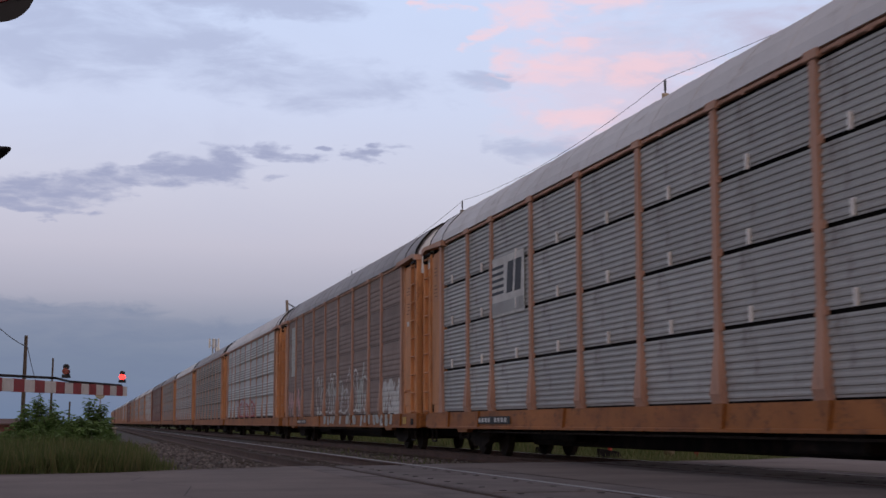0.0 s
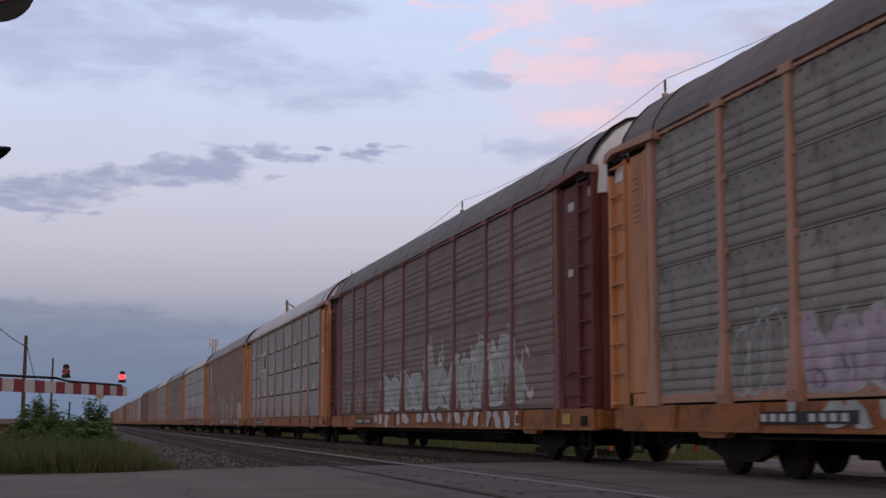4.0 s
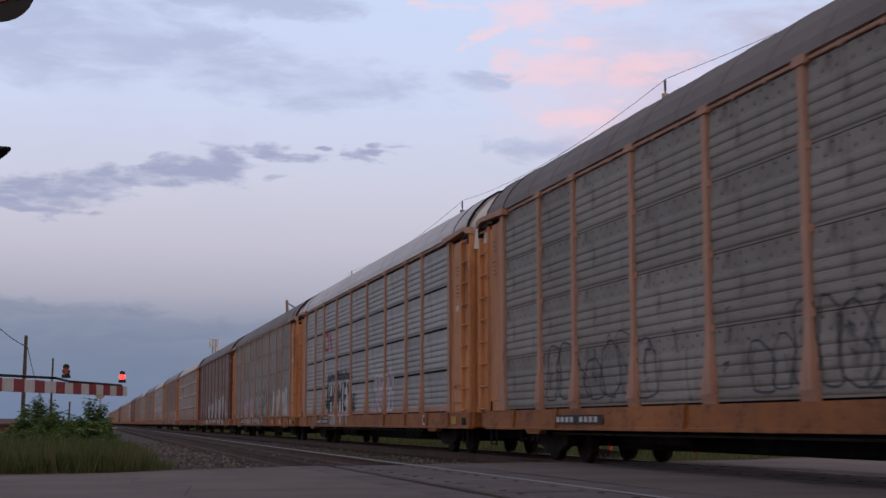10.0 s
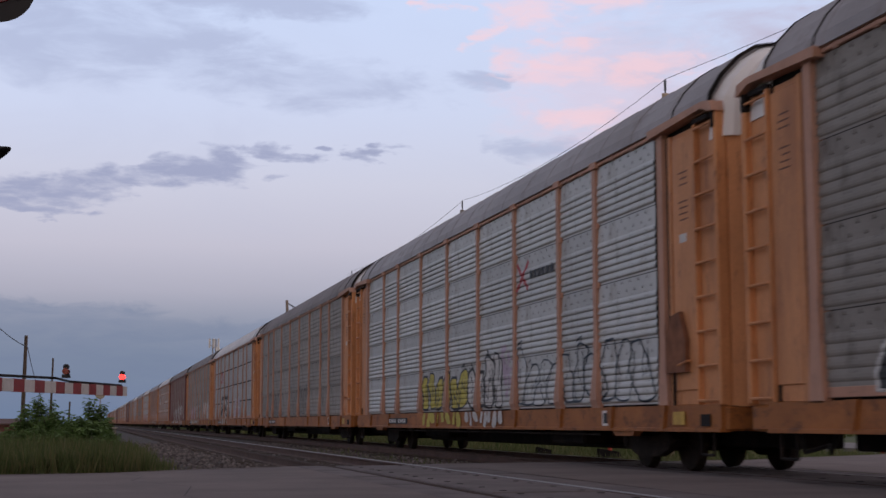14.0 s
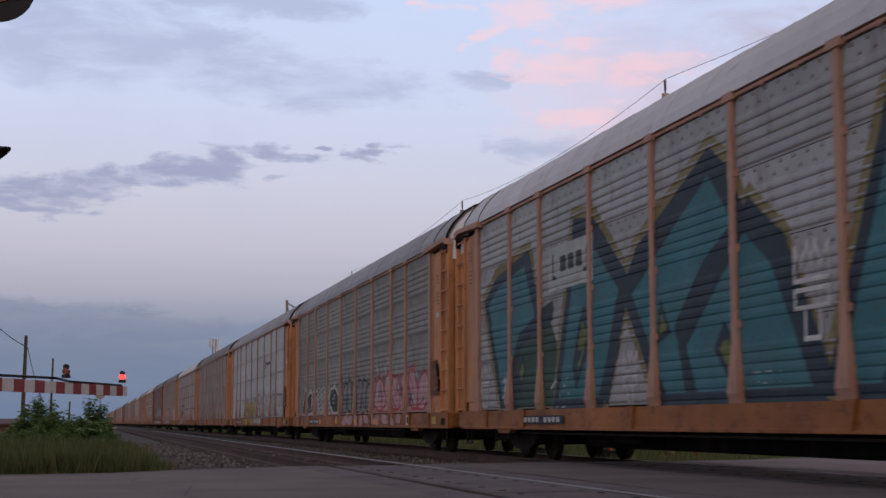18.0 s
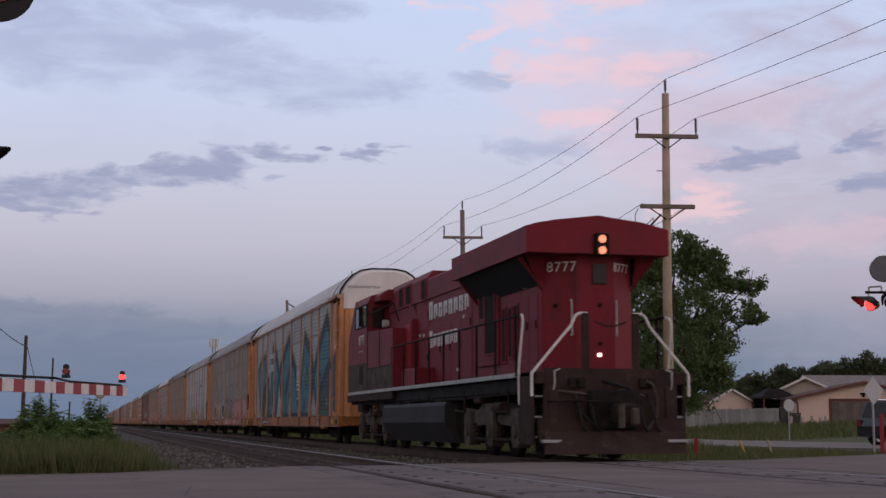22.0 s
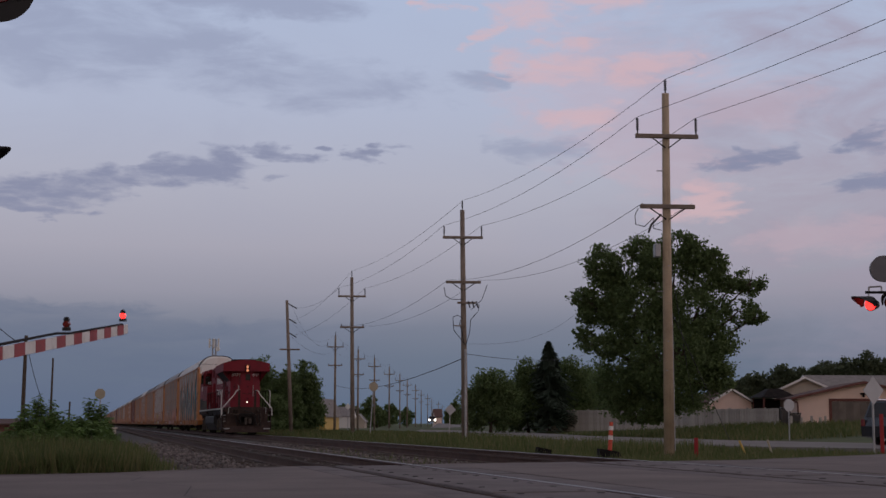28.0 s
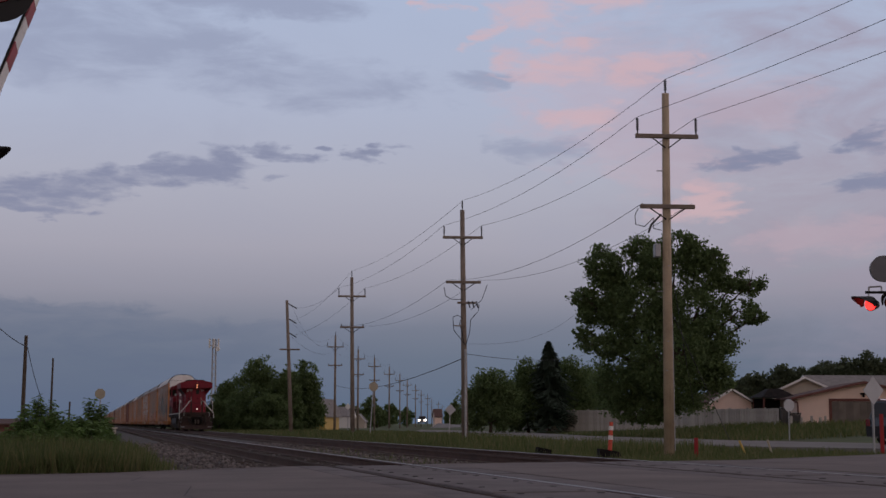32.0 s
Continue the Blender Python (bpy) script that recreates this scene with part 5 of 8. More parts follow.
def build_roadside():
    # striped tubular marker and kerb blocks
    mk = thing("delineator_post", "orange tubular marker with two white bands beside the track end", "road marker", pose(13.3, 35.8, -0.28, 0, 4, 0))
    part("tube", Shape().tube((0, 0, 0), (0, 0, 1.02), 0.06, 0.05, 14), "orange_red", mk)
    for z in (0.55, 0.80):
        part("band", Shape().tube((0, 0, z), (0, 0, z + 0.11), 0.063, 0.061, 14, caps=False), "white_paint", mk, "white reflective band")
    part("base", Shape().box(-0.2, 0.2, -0.2, 0.2, -0.03, 0.06, 0.02), "rubber", mk)
    for k, (x, y, w) in enumerate(((12.95, 34.8, 0.34), (12.1, 37.6, 0.25))):
        solid("track_block", Shape().prism([(-w, 0), (w, 0), (w * 0.6, 0.26), (-w * 0.9, 0.34)], "y", -0.12, 0.12), "black_steel", "dark wooden block lying beside the track", "block", pose(x, y, -0.28), "track blocks")
    # red and yellow posts
    for k, (r, a, h, tilt) in enumerate(((7.08, 40.2, 0.62, 0), (12.35, 40.4, 1.28, 0))):
        p = thing("marker_post", "thin red plastic marker post on the verge", "marker post", spot(r, a, -0.32), "red posts")
        part("shaft", Shape().box(-0.055, 0.055, -0.02, 0.02, -0.1, h, 0.008), "red_paint", p)
    for k, (r, a, tilt) in enumerate(((8.95, 42.3, -24), (9.72, 42.3, -18))):
        p = thing("guy_marker", "leaning yellow plastic guy-wire guard", "guy guard", spot(r, a, -0.32), "yellow guards")
        part("shaft", Shape().tube((0, 0, 0), (math.sin(radians(tilt)) * 0.56, 0, math.cos(radians(tilt)) * 0.56), 0.032, n=8), "yellow_paint" if k == 0 else "sign_yellow", p)
    # signs
    def sign(name, label, m, height, kind, size, mat):
        t = thing(name, label, "road sign", m, "road signs")
        part("post", Shape().tube((0, 0, -0.3), (0, 0, height + size * 0.4), 0.035, n=8), "galvanised", t)
        n, rot = {"octagon": (8, 22.5), "diamond": (4, 0)}[kind]
        out = [(size * math.cos(radians(rot + 360 / n * i)), height + size * math.sin(radians(rot + 360 / n * i))) for i in range(n)]
        part("plate", Shape().prism(out, "y", -0.05, -0.04), mat, t)
        return t
    sign("sign_back", "plain grey back of a diamond road sign on a post", spot(13.2, 44.0, -0.2, 30), 1.9, "diamond", 0.44, "sign_back")
    sign("stop_sign_back", "grey back of an octagonal sign near the garage", spot(19.3, 80, 0.0, 20), 1.7, "octagon", 0.36, "sign_back")
    sign("stop_sign_back", "pale back of an octagonal sign beside the bushes", spot(-17.0, 71, -0.3, 0), 2.45, "octagon", 0.27, "sign_yellow")
    sign("stop_sign_back", "tan back of an octagonal sign on a leaning post", spot(-4.60, 90, -0.3, 0) @ pose(0, 0, 0, 0, 4, 0), 3.3, "octagon", 0.30, "sign_yellow")
    sign("diamond_sign", "small white diamond sign by the far house", spot(-9.95, 150, -0.3, 0), 2.75, "diamond", 0.34, "trim_white")
    sign("sign_back", "grey back of a diamond road sign beside the far street", spot(0.36, 90, -0.3, 12) @ pose(0, 0, 0, 0, 3, 0), 1.85, "diamond", 0.36, "sign_back")
    # small white cabinet behind the bushes
    cb = thing("signal_cabinet", "small pale railway cabinet behind the bushes", "cabinet", spot(-14.6, 62, -0.35))
    part("body", Shape().box(-0.55, 0.4, -0.4, 0.4, 0, 0.8, 0.03), "beige_wall", cb)
    part("lid", Shape().box(-0.6, 0.45, -0.45, 0.45, 0.8, 0.88, 0.02), "sign_yellow", cb)
    # distant mobile phone tower
    tw = thing("mobile_mast", "distant lattice phone mast with panel antennas", "phone mast", spot(-74.6, 465, -0.3))
    for sx in (-1, 1):
        for sy in (-1, 1):
            part("leg", Shape().tube((sx * 0.75, sy * 0.75, 0), (sx * 0.5, sy * 0.5, 28.3), 0.16, n=5), "galvanised", tw)
    for k in range(12):
        z = 2.2 * k
        part("brace", Shape().tube((-0.7, -0.7, z), (0.6, -0.6, z + 2.2), 0.08, n=4).tube((0.7, -0.7, z), (-0.6, -0.6, z + 2.2), 0.08, n=4), "galvanised", tw)
    part("antenna_ring", Shape().box(-1.5, 1.5, -0.2, 0.2, 26.0, 26.3), "galvanised", tw)
    for x in (-1.5, -0.1, 1.4):
        part("antenna_panel", Shape().box(x - 0.28, x + 0.28, -0.6, -0.2, 25.4, 28.4, 0.05), "trim_white", tw)
    part("dish", Shape().tube((1.2, -0.9, 25.0), (1.2, -0.5, 25.0), 0.7, n=14), "trim_white", tw)


# ---- crossing signals and gate ----
GATE = pose(-1.528, 11.045, 0, 0, 0, -13.23)


def flasher(name, parent, m, lens, label="", disc=0.31, r=0.145, reach=0.26):
    """A round flashing-light head facing local -y, with backing disc, hood and lens."""
    body = part(name, Shape().tube((0, 0.0, 0), (0, 0.16, 0), r + 0.015, r * 0.7, 20), "signal_black", parent, label, at=m)
    if disc:
        part("backing_disc", Shape().tube((0, -0.012, 0), (0, 0.0, 0), disc, n=28), "signal_black", body)
    part("lens", Shape().tube((0, -0.03, 0), (0, -0.013, 0), r - 0.005, r, 20), lens, body, "red glass lens")
    hood = Shape()
    n = 14
    pts = []
    for i in range(n + 1):
        a = radians(-12 + 204 * i / n)
        top = max(0.0, math.sin(a))
        for q in (r + 0.02, r + 0.03):
            pts += [(q * math.cos(a), -0.013, q * math.sin(a)), (q * math.cos(a), -0.12 - reach * top, q * math.sin(a) - 0.03)]
    fs = []
    for i in range(n):
        o, p = 4 * i, 4 * i + 4
        fs += [(o, o + 1, p + 1, p), (o + 2, p + 2, p + 3, o + 3), (o + 1, o + 3, p + 3, p + 1)]
    part("hood", hood.poly(pts, fs), "signal_black", body)
    return body


def build_signals():
    gate = thing("crossing_gate", "railway crossing signal mast with a striped red and white gate arm", "crossing gate", GATE)
    part("mast", Shape().tube((-0.45, -0.1, 0), (-0.45, -0.1, 4.2), 0.07, n=14), "galvanised", gate)
    part("foot", Shape().box(-0.75, -0.15, -0.4, 0.2, 0, 0.12, 0.02), "galvanised", gate)
    part("mechanism_box", Shape().box(-0.4, -0.08, -0.35, 0.25, 0.85, 1.6, 0.03), "galvanised", gate)
    part("light_bar", Shape().box(-1.15, 0.25, -0.14, -0.06, 2.36, 2.42, 0.01), "signal_black", gate)
    arm = part("gate_arm", Shape().box(-0.008, 0.008, -0.35, 8.62, -0.062, 0.062, 0.004), "white_paint", gate, "white gate arm with red stripes", at=pose(0, 0, 1.03, 0.6, 0, 0))
    for k in range(11):
        a = 7.98 - 0.745 * k - (0.08 if k > 4 else 0.0)
        part("stripe", Shape().box(-0.0125, 0.0125, a, a + 0.36, -0.064, 0.064, 0.002), "red_faded", arm, "red reflective stripe")
    part("conduit", Shape().path([(-0.0, -0.3, 0.085), (0, 3.0, 0.085), (0, 5.0, 0.10), (0, 5.6, 0.075), (0, 8.3, 0.075)], 0.014, 6), "black_steel", arm, "black lamp cable along the arm")
    for y, lens in ((8.34, "lens_red"), (5.44, "lens_off"), (2.6, "lens_off")):
        l = part("arm_lamp", Shape().tube((0, y, 0.11), (0, y, 0.15), 0.05, 0.045, 12), "signal_black", arm, "red gate lamp")
        part("lens", Shape().tube((0, y - 0.04, 0.185), (0, y + 0.04, 0.185), 0.036, 0.036, 16), lens, l, "round red lens")
        part("housing", Shape().tube((0, y - 0.03, 0.235), (0, y + 0.03, 0.235), 0.03, n=8).box(-0.018, 0.018, y + 0.042, y + 0.06, 0.12, 0.24), "signal_black", l)
    # heads on the near mast
    near = thing("crossing_signal", "black hooded crossing flashers on a mast beside the gate", "crossing signal", spot(-4.22, 11.75, 0))
    part("mast", Shape().tube((0, 0, 0), (0, 0, 4.9), 0.06, n=12), "galvanised", near)
    part("crossbar", Shape().tube((-0.6, 0.1, 4.30), (0.6, 0.1, 4.30), 0.03, n=8), "signal_black", near)
    flasher("flashing_light", near, pose(0.42, 0.05, 4.40, 0, 0, 14), "lens_off", "black hooded flashing light", 0.31)
    flasher("flashing_light", near, pose(-0.60, 0.05, 4.27, 0, 0, 14), "lens_off", "black hooded flashing light")
    flasher("flashing_light", near, pose(0.24, 0.05, 2.90, 0, 0, 80), "lens_off", "black hooded flashing light", 0.0, 0.10, 0.24)
    # opposite mast beyond the tracks
    far = thing("crossing_signal", "crossing signal mast with hooded red flashing lights beyond the tracks", "crossing signal", spot(8.55, 26.2, -0.2))
    part("mast", Shape().tube((0, 0, 0), (0, 0, 4.6), 0.06, n=12), "galvanised", far)
    part("bell", Shape().tube((-0.44, -0.16, 3.72), (-0.44, -0.02, 3.72), 0.25, 0.23, 24), "signal_grey", far, "round grey backing disc")
    part("crossbar", Shape().tube((-0.75, 0, 3.30), (0.7, 0, 3.30), 0.025, n=8), "signal_black", far)
    part("bracket", Shape().path([(-0.70, 0.0, 3.16), (-0.68, 0.0, 3.40), (-0.45, 0.0, 3.41), (-0.45, 0.0, 3.30)], 0.016, 6), "galvanised", far)
    flasher("flashing_light", far, pose(-0.66, -0.02, 3.08, 0, 0, -50), "lens_red", "lit red flashing light", 0.0, 0.115, 0.46)
    flasher("flashing_light", far, pose(-0.26, -0.02, 3.12, 0, 0, -30), "lens_off", "dark red flashing light", 0.0, 0.14, 0.30)
    return gate, arm


# ---- vehicles ----
def wheel(parent, x, y, r, w, name="wheel"):
    wl = part(name, Shape().tube((-w / 2, 0, 0), (w / 2, 0, 0), r, n=22), "rubber", parent, at=pose(x, y, r))
    part("rim", Shape().tube((-w / 2 - 0.008, 0, 0), (w / 2 + 0.008, 0, 0), r * 0.62, n=16), "chrome", wl)
    return wl


def suv(m, mat, label, name="suv"):
    """Nose towards local +y."""
    t = thing(name, label, "car", m)
    low = [(-2.3, 0.35), (-2.33, 0.75), (-2.25, 1.02), (1.0, 1.05), (2.05, 0.98), (2.32, 0.78), (2.35, 0.40), (1.9, 0.28), (-1.9, 0.28)]
    part("body", Shape().prism(low, "x", -0.92, 0.92), mat, t)
    cab = Shape()
    z0, z1 = 1.03, 1.72
    bot = [(-0.88, -2.2), (0.88, -2.2), (0.88, 1.0), (-0.88, 1.0)]
    top = [(-0.70, -2.0), (0.70, -2.0), (0.70, 0.25), (-0.70, 0.25)]
    cab.poly([(x, y, z0) for x, y in bot] + [(x, y, z1) for x, y in top], [(0, 1, 5, 4), (1, 2, 6, 5), (2, 3, 7, 6), (3, 0, 4, 7), (4, 5, 6, 7)])
    part("cabin", cab, mat, t)
    for sx in (-1, 1):
        for y0, y1, y2, y3 in ((-2.0, -1.0, -1.0, -1.86), (-0.9, -0.02, -0.02, -0.9), (0.06, 0.86, 0.28, 0.06)):
            part("side_window", Shape().poly([(sx * 0.886, y0, 1.08), (sx * 0.886, y1, 1.08), (sx * 0.722, y2, 1.66), (sx * 0.722, y3, 1.66)], [(0, 1, 2, 3)]), "cab_glass", t)
        part("roof_rail", Shape().tube((sx * 0.62, -1.8, 1.78), (sx * 0.62, 0.1, 1.78), 0.03, n=6), "chrome", t)
        part("headlight", Shape().box(sx * 0.75 - 0.15, sx * 0.75 + 0.15, 2.28, 2.345, 0.68, 0.86, 0.02), "chrome", t)
        part("tail_light", Shape().box(sx * 0.80 - 0.10, sx * 0.80 + 0.10, -2.36, -2.30, 0.75, 1.02, 0.02), "lens_off", t)
        part("mirror", Shape().box(sx * 1.0 - 0.1, sx * 1.0 + 0.1, 0.6, 0.75, 1.08, 1.24, 0.03), mat, t)
        for y in (-1.4, 1.45):
            wheel(t, sx * 0.82, y, 0.37, 0.24)
    part("windscreen", Shape().poly([(-0.78, 0.985, 1.09), (0.78, 0.985, 1.09), (0.62, 0.345, 1.66), (-0.62, 0.345, 1.66)], [(0, 1, 2, 3)]), "cab_glass", t)
    part("rear_window", Shape().poly([(-0.76, -2.205, 1.1), (0.76, -2.205, 1.1), (0.62, -2.04, 1.66), (-0.62, -2.04, 1.66)], [(0, 1, 2, 3)]), "cab_glass", t)
    return t


def street_car(label, m, lights):
    t = suv(m, "car_grey", label, "car")
    sy, mat = (2.36, "lamp_white") if lights == "front" else (-2.38, "tail_red")
    for sx in (-1, 1):
        part("lit_lamp", Shape().tube((sx * 0.68, sy - 0.02, 0.80), (sx * 0.68, sy + 0.02, 0.80), 0.26 if lights == "front" else 0.16, n=12), mat, t, "glowing lamp")
    return t


# ---- the train: y ahead along the rails; the side towards the road is -x ----
PITCH = 27.3
BAYS = (2.6, 1.95, 2.75, 2.75, 2.75, 2.75, 2.75, 1.9, 2.6)
NEAR_END, FAR_END = -12.52, 13.08
MESHES = {}


def shared(key, make):
    if key not in MESHES:
        MESHES[key] = make()
    return MESHES[key]


def sheet_mesh(width, height, style, mat):
    """A pressed steel side sheet: ribs run along y; outer face at x = 0, ribs stand out towards -x."""
    def make():
        s = Shape()
        z, prof = 0.0, []
        if style == "fine":
            n = int(height / 0.085)
            for i in range(n):
                a = height * i / n
                p = height / n
                prof += [(0, a), (0, a + p * 0.34), (-0.016, a + p * 0.46), (-0.016, a + p * 0.72)]
            prof.append((0, height))
        else:
            ribs, p = (5, 0.142) if style == "band" else (6, 0.112)
            prof.append((0, 0))
            for i in range(ribs):
                a = 0.03 + i * p
                d = 0.015 if style == "band" else 0.023
                prof += [(0, a), (-0.75 * d, a + p * 0.14), (-d, a + p * 0.30), (-0.85 * d, a + p * 0.55), (-0.25 * d, a + p * 0.88)]
            prof.append((0, height))
        k = len(prof)
        pts = [(x, -width / 2, z) for x, z in prof] + [(x, width / 2, z) for x, z in prof]
        fs = [(i, i + 1, k + i + 1, k + i) for i in range(k - 1)]
        s.poly(pts, fs)
        return s.mesh("side_sheet", mat)
    return shared(("sheet", round(width, 2), round(height, 3), style, mat), make)


def rivets_mesh(width, pitch, rows):
    def make():
        s = Shape()
        for k in range(rows):
            # bolts along the flat strip, then columns of small rivets down the ribs
            for q, zz in enumerate((pitch * 0.79, pitch * 0.93)):
                y = -width / 2 + 0.14 + 0.17 * q
                while y < width / 2 - 0.05:
                    z = k * pitch + zz
                    s.poly([(-0.012, y, z), (-0.012, y + 0.034, z), (-0.012, y + 0.034, z + 0.032), (-0.012, y, z + 0.032), (-0.001, y - 0.008, z - 0.012), (-0.001, y + 0.042, z - 0.012)], [(0, 1, 2, 3), (0, 4, 5, 1)])
                    y += 0.34
            n = max(2, round(width / 0.66))
            for i in range(n):
                y = -width / 2 + width * (i + 0.5) / n
                for q in range(10):
                    z = k * pitch + 0.05 + 0.072 * q
                    for dy in (-0.04, 0.04):
                        s.poly([(-0.027, y + dy, z), (-0.027, y + dy + 0.018, z), (-0.027, y + dy + 0.018, z + 0.018), (-0.027, y + dy, z + 0.018)], [(0, 1, 2, 3)])
        return s.mesh("rivet_row", "rivet")
    return shared(("rivets", round(width, 2), round(pitch, 3)), make)


def post_mesh(mat, proud=0.055):
    def make():
        s = Shape()
        a, b = (0.075, 0.20)
        prof = [(-a, 4.93), (-a, 1.9), (-b, 1.05), (-b, 0.93), (b, 0.93), (b, 1.05), (a, 1.9), (a, 4.93)]
        s.prism(prof, "x", -proud, 0.0)
        s.poly([(-proud, -0.06, 1.85), (-proud, 0.06, 1.85), (-proud, 0.17, 0.94), (-proud, -0.17, 0.94), (-proud - 0.05, 0.15, 1.08), (-proud - 0.05, -0.15, 1.08)], [(0, 1, 4, 5), (3, 5, 4, 2), (0, 5, 3), (1, 2, 4)])
        s.box(-proud - 0.025, 0.0, -0.17, 0.17, 4.87, 4.99, 0.01)
        for z in (1.96, 2.94, 3.92):
            for dy in (-0.105, 0.105):
                s.box(-0.04, 0.0, dy - 0.028, dy + 0.028, z - 0.05, z + 0.05)
        return s.mesh("side_post", mat)
    return shared(("post", mat, proud), make)


def truck(parent, y):
    t = part("truck", shared("bogie", lambda: Shape().prism([(-1.05, 0.46), (-0.75, 0.60), (-0.3, 0.50), (0.3, 0.50), (0.75, 0.60), (1.05, 0.46), (0.95, 0.36), (0.4, 0.20), (-0.4, 0.20), (-0.95, 0.36)], "x", -1.10, -0.96)
                             .prism([(-1.05, 0.46), (-0.75, 0.60), (-0.3, 0.50), (0.3, 0.50), (0.75, 0.60), (1.05, 0.46), (0.95, 0.36), (0.4, 0.20), (-0.4, 0.20), (-0.95, 0.36)], "x", 0.96, 1.10)
                             .box(-1.0, 1.0, -0.2, 0.2, 0.28, 0.62, 0.03).mesh("truck", "truck")), "", parent, "dark steel two-axle truck", at=pose(0, y, 0))
    for dy in (-0.86, 0.86):
        part("wheelset", shared("wheelset", lambda: Shape().tube((-0.79, 0, 0), (-0.66, 0, 0), 0.42, 0.44, 26).tube((0.66, 0, 0), (0.79, 0, 0), 0.44, 0.42, 26).tube((-1.05, 0, 0), (1.05, 0, 0), 0.08, n=10)
                                .tube((-1.13, 0, 0), (-1.05, 0, 0), 0.10, n=12).mesh("wheelset", "truck")), "", t, at=pose(0, dy, 0.43))
    return t


def roof_profile():
    return [(-1.50, 4.97), (-1.46, 5.14), (-1.30, 5.40), (-1.04, 5.67), (-0.78, 5.83), (-0.4, 5.90), (0.4, 5.90), (0.78, 5.83), (1.04, 5.67), (1.30, 5.40), (1.46, 5.14), (1.50, 4.97)]


def autorack(name, label, roof, sheet, style, body="yellow", sill="yellow_sill", post="post", slots=True, detail=True, end="end_white"):
    car = thing(name, label, "rail car", group="autorack cars")
    # deck and side sills
    for sx in (-1, 1):
        part("side_sill", shared(("sill", sill, sx), lambda: Shape().prism([(sx * 1.38, 0.95), (sx * 1.50, 0.95), (sx * 1.50, 0.64), (sx * 1.52, 0.63), (sx * 1.52, 0.585), (sx * 1.36, 0.585), (sx * 1.38, 0.63)], "y", -12.75, 13.2).mesh("side_sill", sill)), "", car, "rust-streaked side sill")
    part("underframe", shared("underframe", lambda: Shape().box(-1.36, 1.36, -12.8, 12.8, 0.80, 0.93).box(-0.36, 0.36, -12.6, 13.2, 0.36, 0.82, 0.03).box(-0.42, 0.42, -7.4, 8.2, 0.26, 0.6, 0.03).box(-1.15, 1.15, -6.4, -4.6, 0.34, 0.82, 0.04).box(-0.9, 0.9, 4.2, 6.8, 0.36, 0.82, 0.04).box(-1.3, 1.3, -9.6, -9.1, 0.58, 0.8).box(-1.3, 1.3, 9.1, 9.6, 0.58, 0.8)
                               .box(-1.1, -0.6, -3.2, 1.8, 0.52, 0.80, 0.03).tube((-0.95, 2.6, 0.66), (-0.95, 3.8, 0.66), 0.16, n=12).tube((-0.9, -7, 0.62), (-0.9, 7, 0.62), 0.03, n=6).mesh("underframe", "black_steel")), "", car, "black underframe with brake pipes")
    # solid near-black box paints the shade inside the car, seen through slots
    part("interior", shared("interior", lambda: Shape().box(-1.36, 1.36, -12.4, 13.2, 0.94, 4.95).mesh("interior", "shade_black")), "", car)
    if detail:
        stp = shared(("bolster", sill), lambda: Shape().prism([(-0.5, 0.60), (0.5, 0.60), (0.36, 0.51), (-0.36, 0.51)], "x", -1.49, -1.36).mesh("bolster_end", sill))
        for y in (-9.2, 10.0):
            part("bolster_end", stp, "", car, at=pose(0, y, 0))
    # side sheets and posts on the road side
    y = 12.25
    z_low, z_high = 0.98, 4.90
    rows = 4
    gap = 0.055 if slots else 0.012
    for i, w in enumerate(BAYS):
        yc = y - w / 2
        h = (z_high - z_low) / rows
        if detail:
            for k in range(rows):
                part("side_sheet", sheet_mesh(w - 0.10, h - gap, style, sheet), "", car, at=pose(-1.43, yc, z_low + k * h))
            if style != "fine":
                part("rivet_row", rivets_mesh(w - 0.2, h, rows), "", car, at=pose(-1.43, yc, z_low))["kind"] = "stuff"
        else:
            def bay(w=w, h=h):
                s, prof = Shape(), []
                for k in range(rows):
                    b = z_low + k * h
                    for q in range(5):
                        prof += [(0, b + 0.05 + q * 0.13), (-0.028, b + 0.09 + q * 0.13), (-0.028, b + 0.12 + q * 0.13), (0, b + 0.16 + q * 0.13)]
                    prof += [(0, b + h - gap), (0.03, b + h - gap + 0.002), (0.03, b + h - 0.002)]
                n = len(prof)
                s.poly([(x, -w / 2 + 0.05, z) for x, z in prof] + [(x, w / 2 - 0.05, z) for x, z in prof], [(i, i + 1, n + i + 1, n + i) for i in range(n - 1)])
                return s.mesh("side_sheet", sheet)
            part("side_sheet", shared(("bay", round(w, 2), sheet, slots), bay), "", car, at=pose(-1.43, yc, 0))
        y -= w
        if i < len(BAYS) - 1:
            part("side_post", post_mesh(post, 0.055 if detail else 0.03), "", car, at=pose(-1.43, y, 0))
    part("far_side", shared(("far_side", sheet), lambda: Shape().box(1.40, 1.46, -12.4, 13.2, 0.95, 4.95).mesh("far_side", sheet)), "", car)
    # top rail and dark slot under the roof
    part("top_rail", shared(("top_rail", post), lambda: Shape().box(-1.47, -1.38, -12.4, 13.2, 4.90, 4.955, 0.01).mesh("top_rail", post)), "", car)
    # roof with transverse seams
    def roof_make():
        s = Shape()
        pr = roof_profile() + [(1.36, 4.985), (-1.36, 4.985)]
        st = [(NEAR_END, 0.0)]
        for i in range(1, 18):
            y_ = NEAR_END + (FAR_END - NEAR_END) * i / 18
            st += [(y_ - 0.03, 0.0), (y_ - 0.02, 0.007), (y_ + 0.02, 0.007), (y_ + 0.03, 0.0)]
        st.append((FAR_END, 0.0))
        n = len(pr)
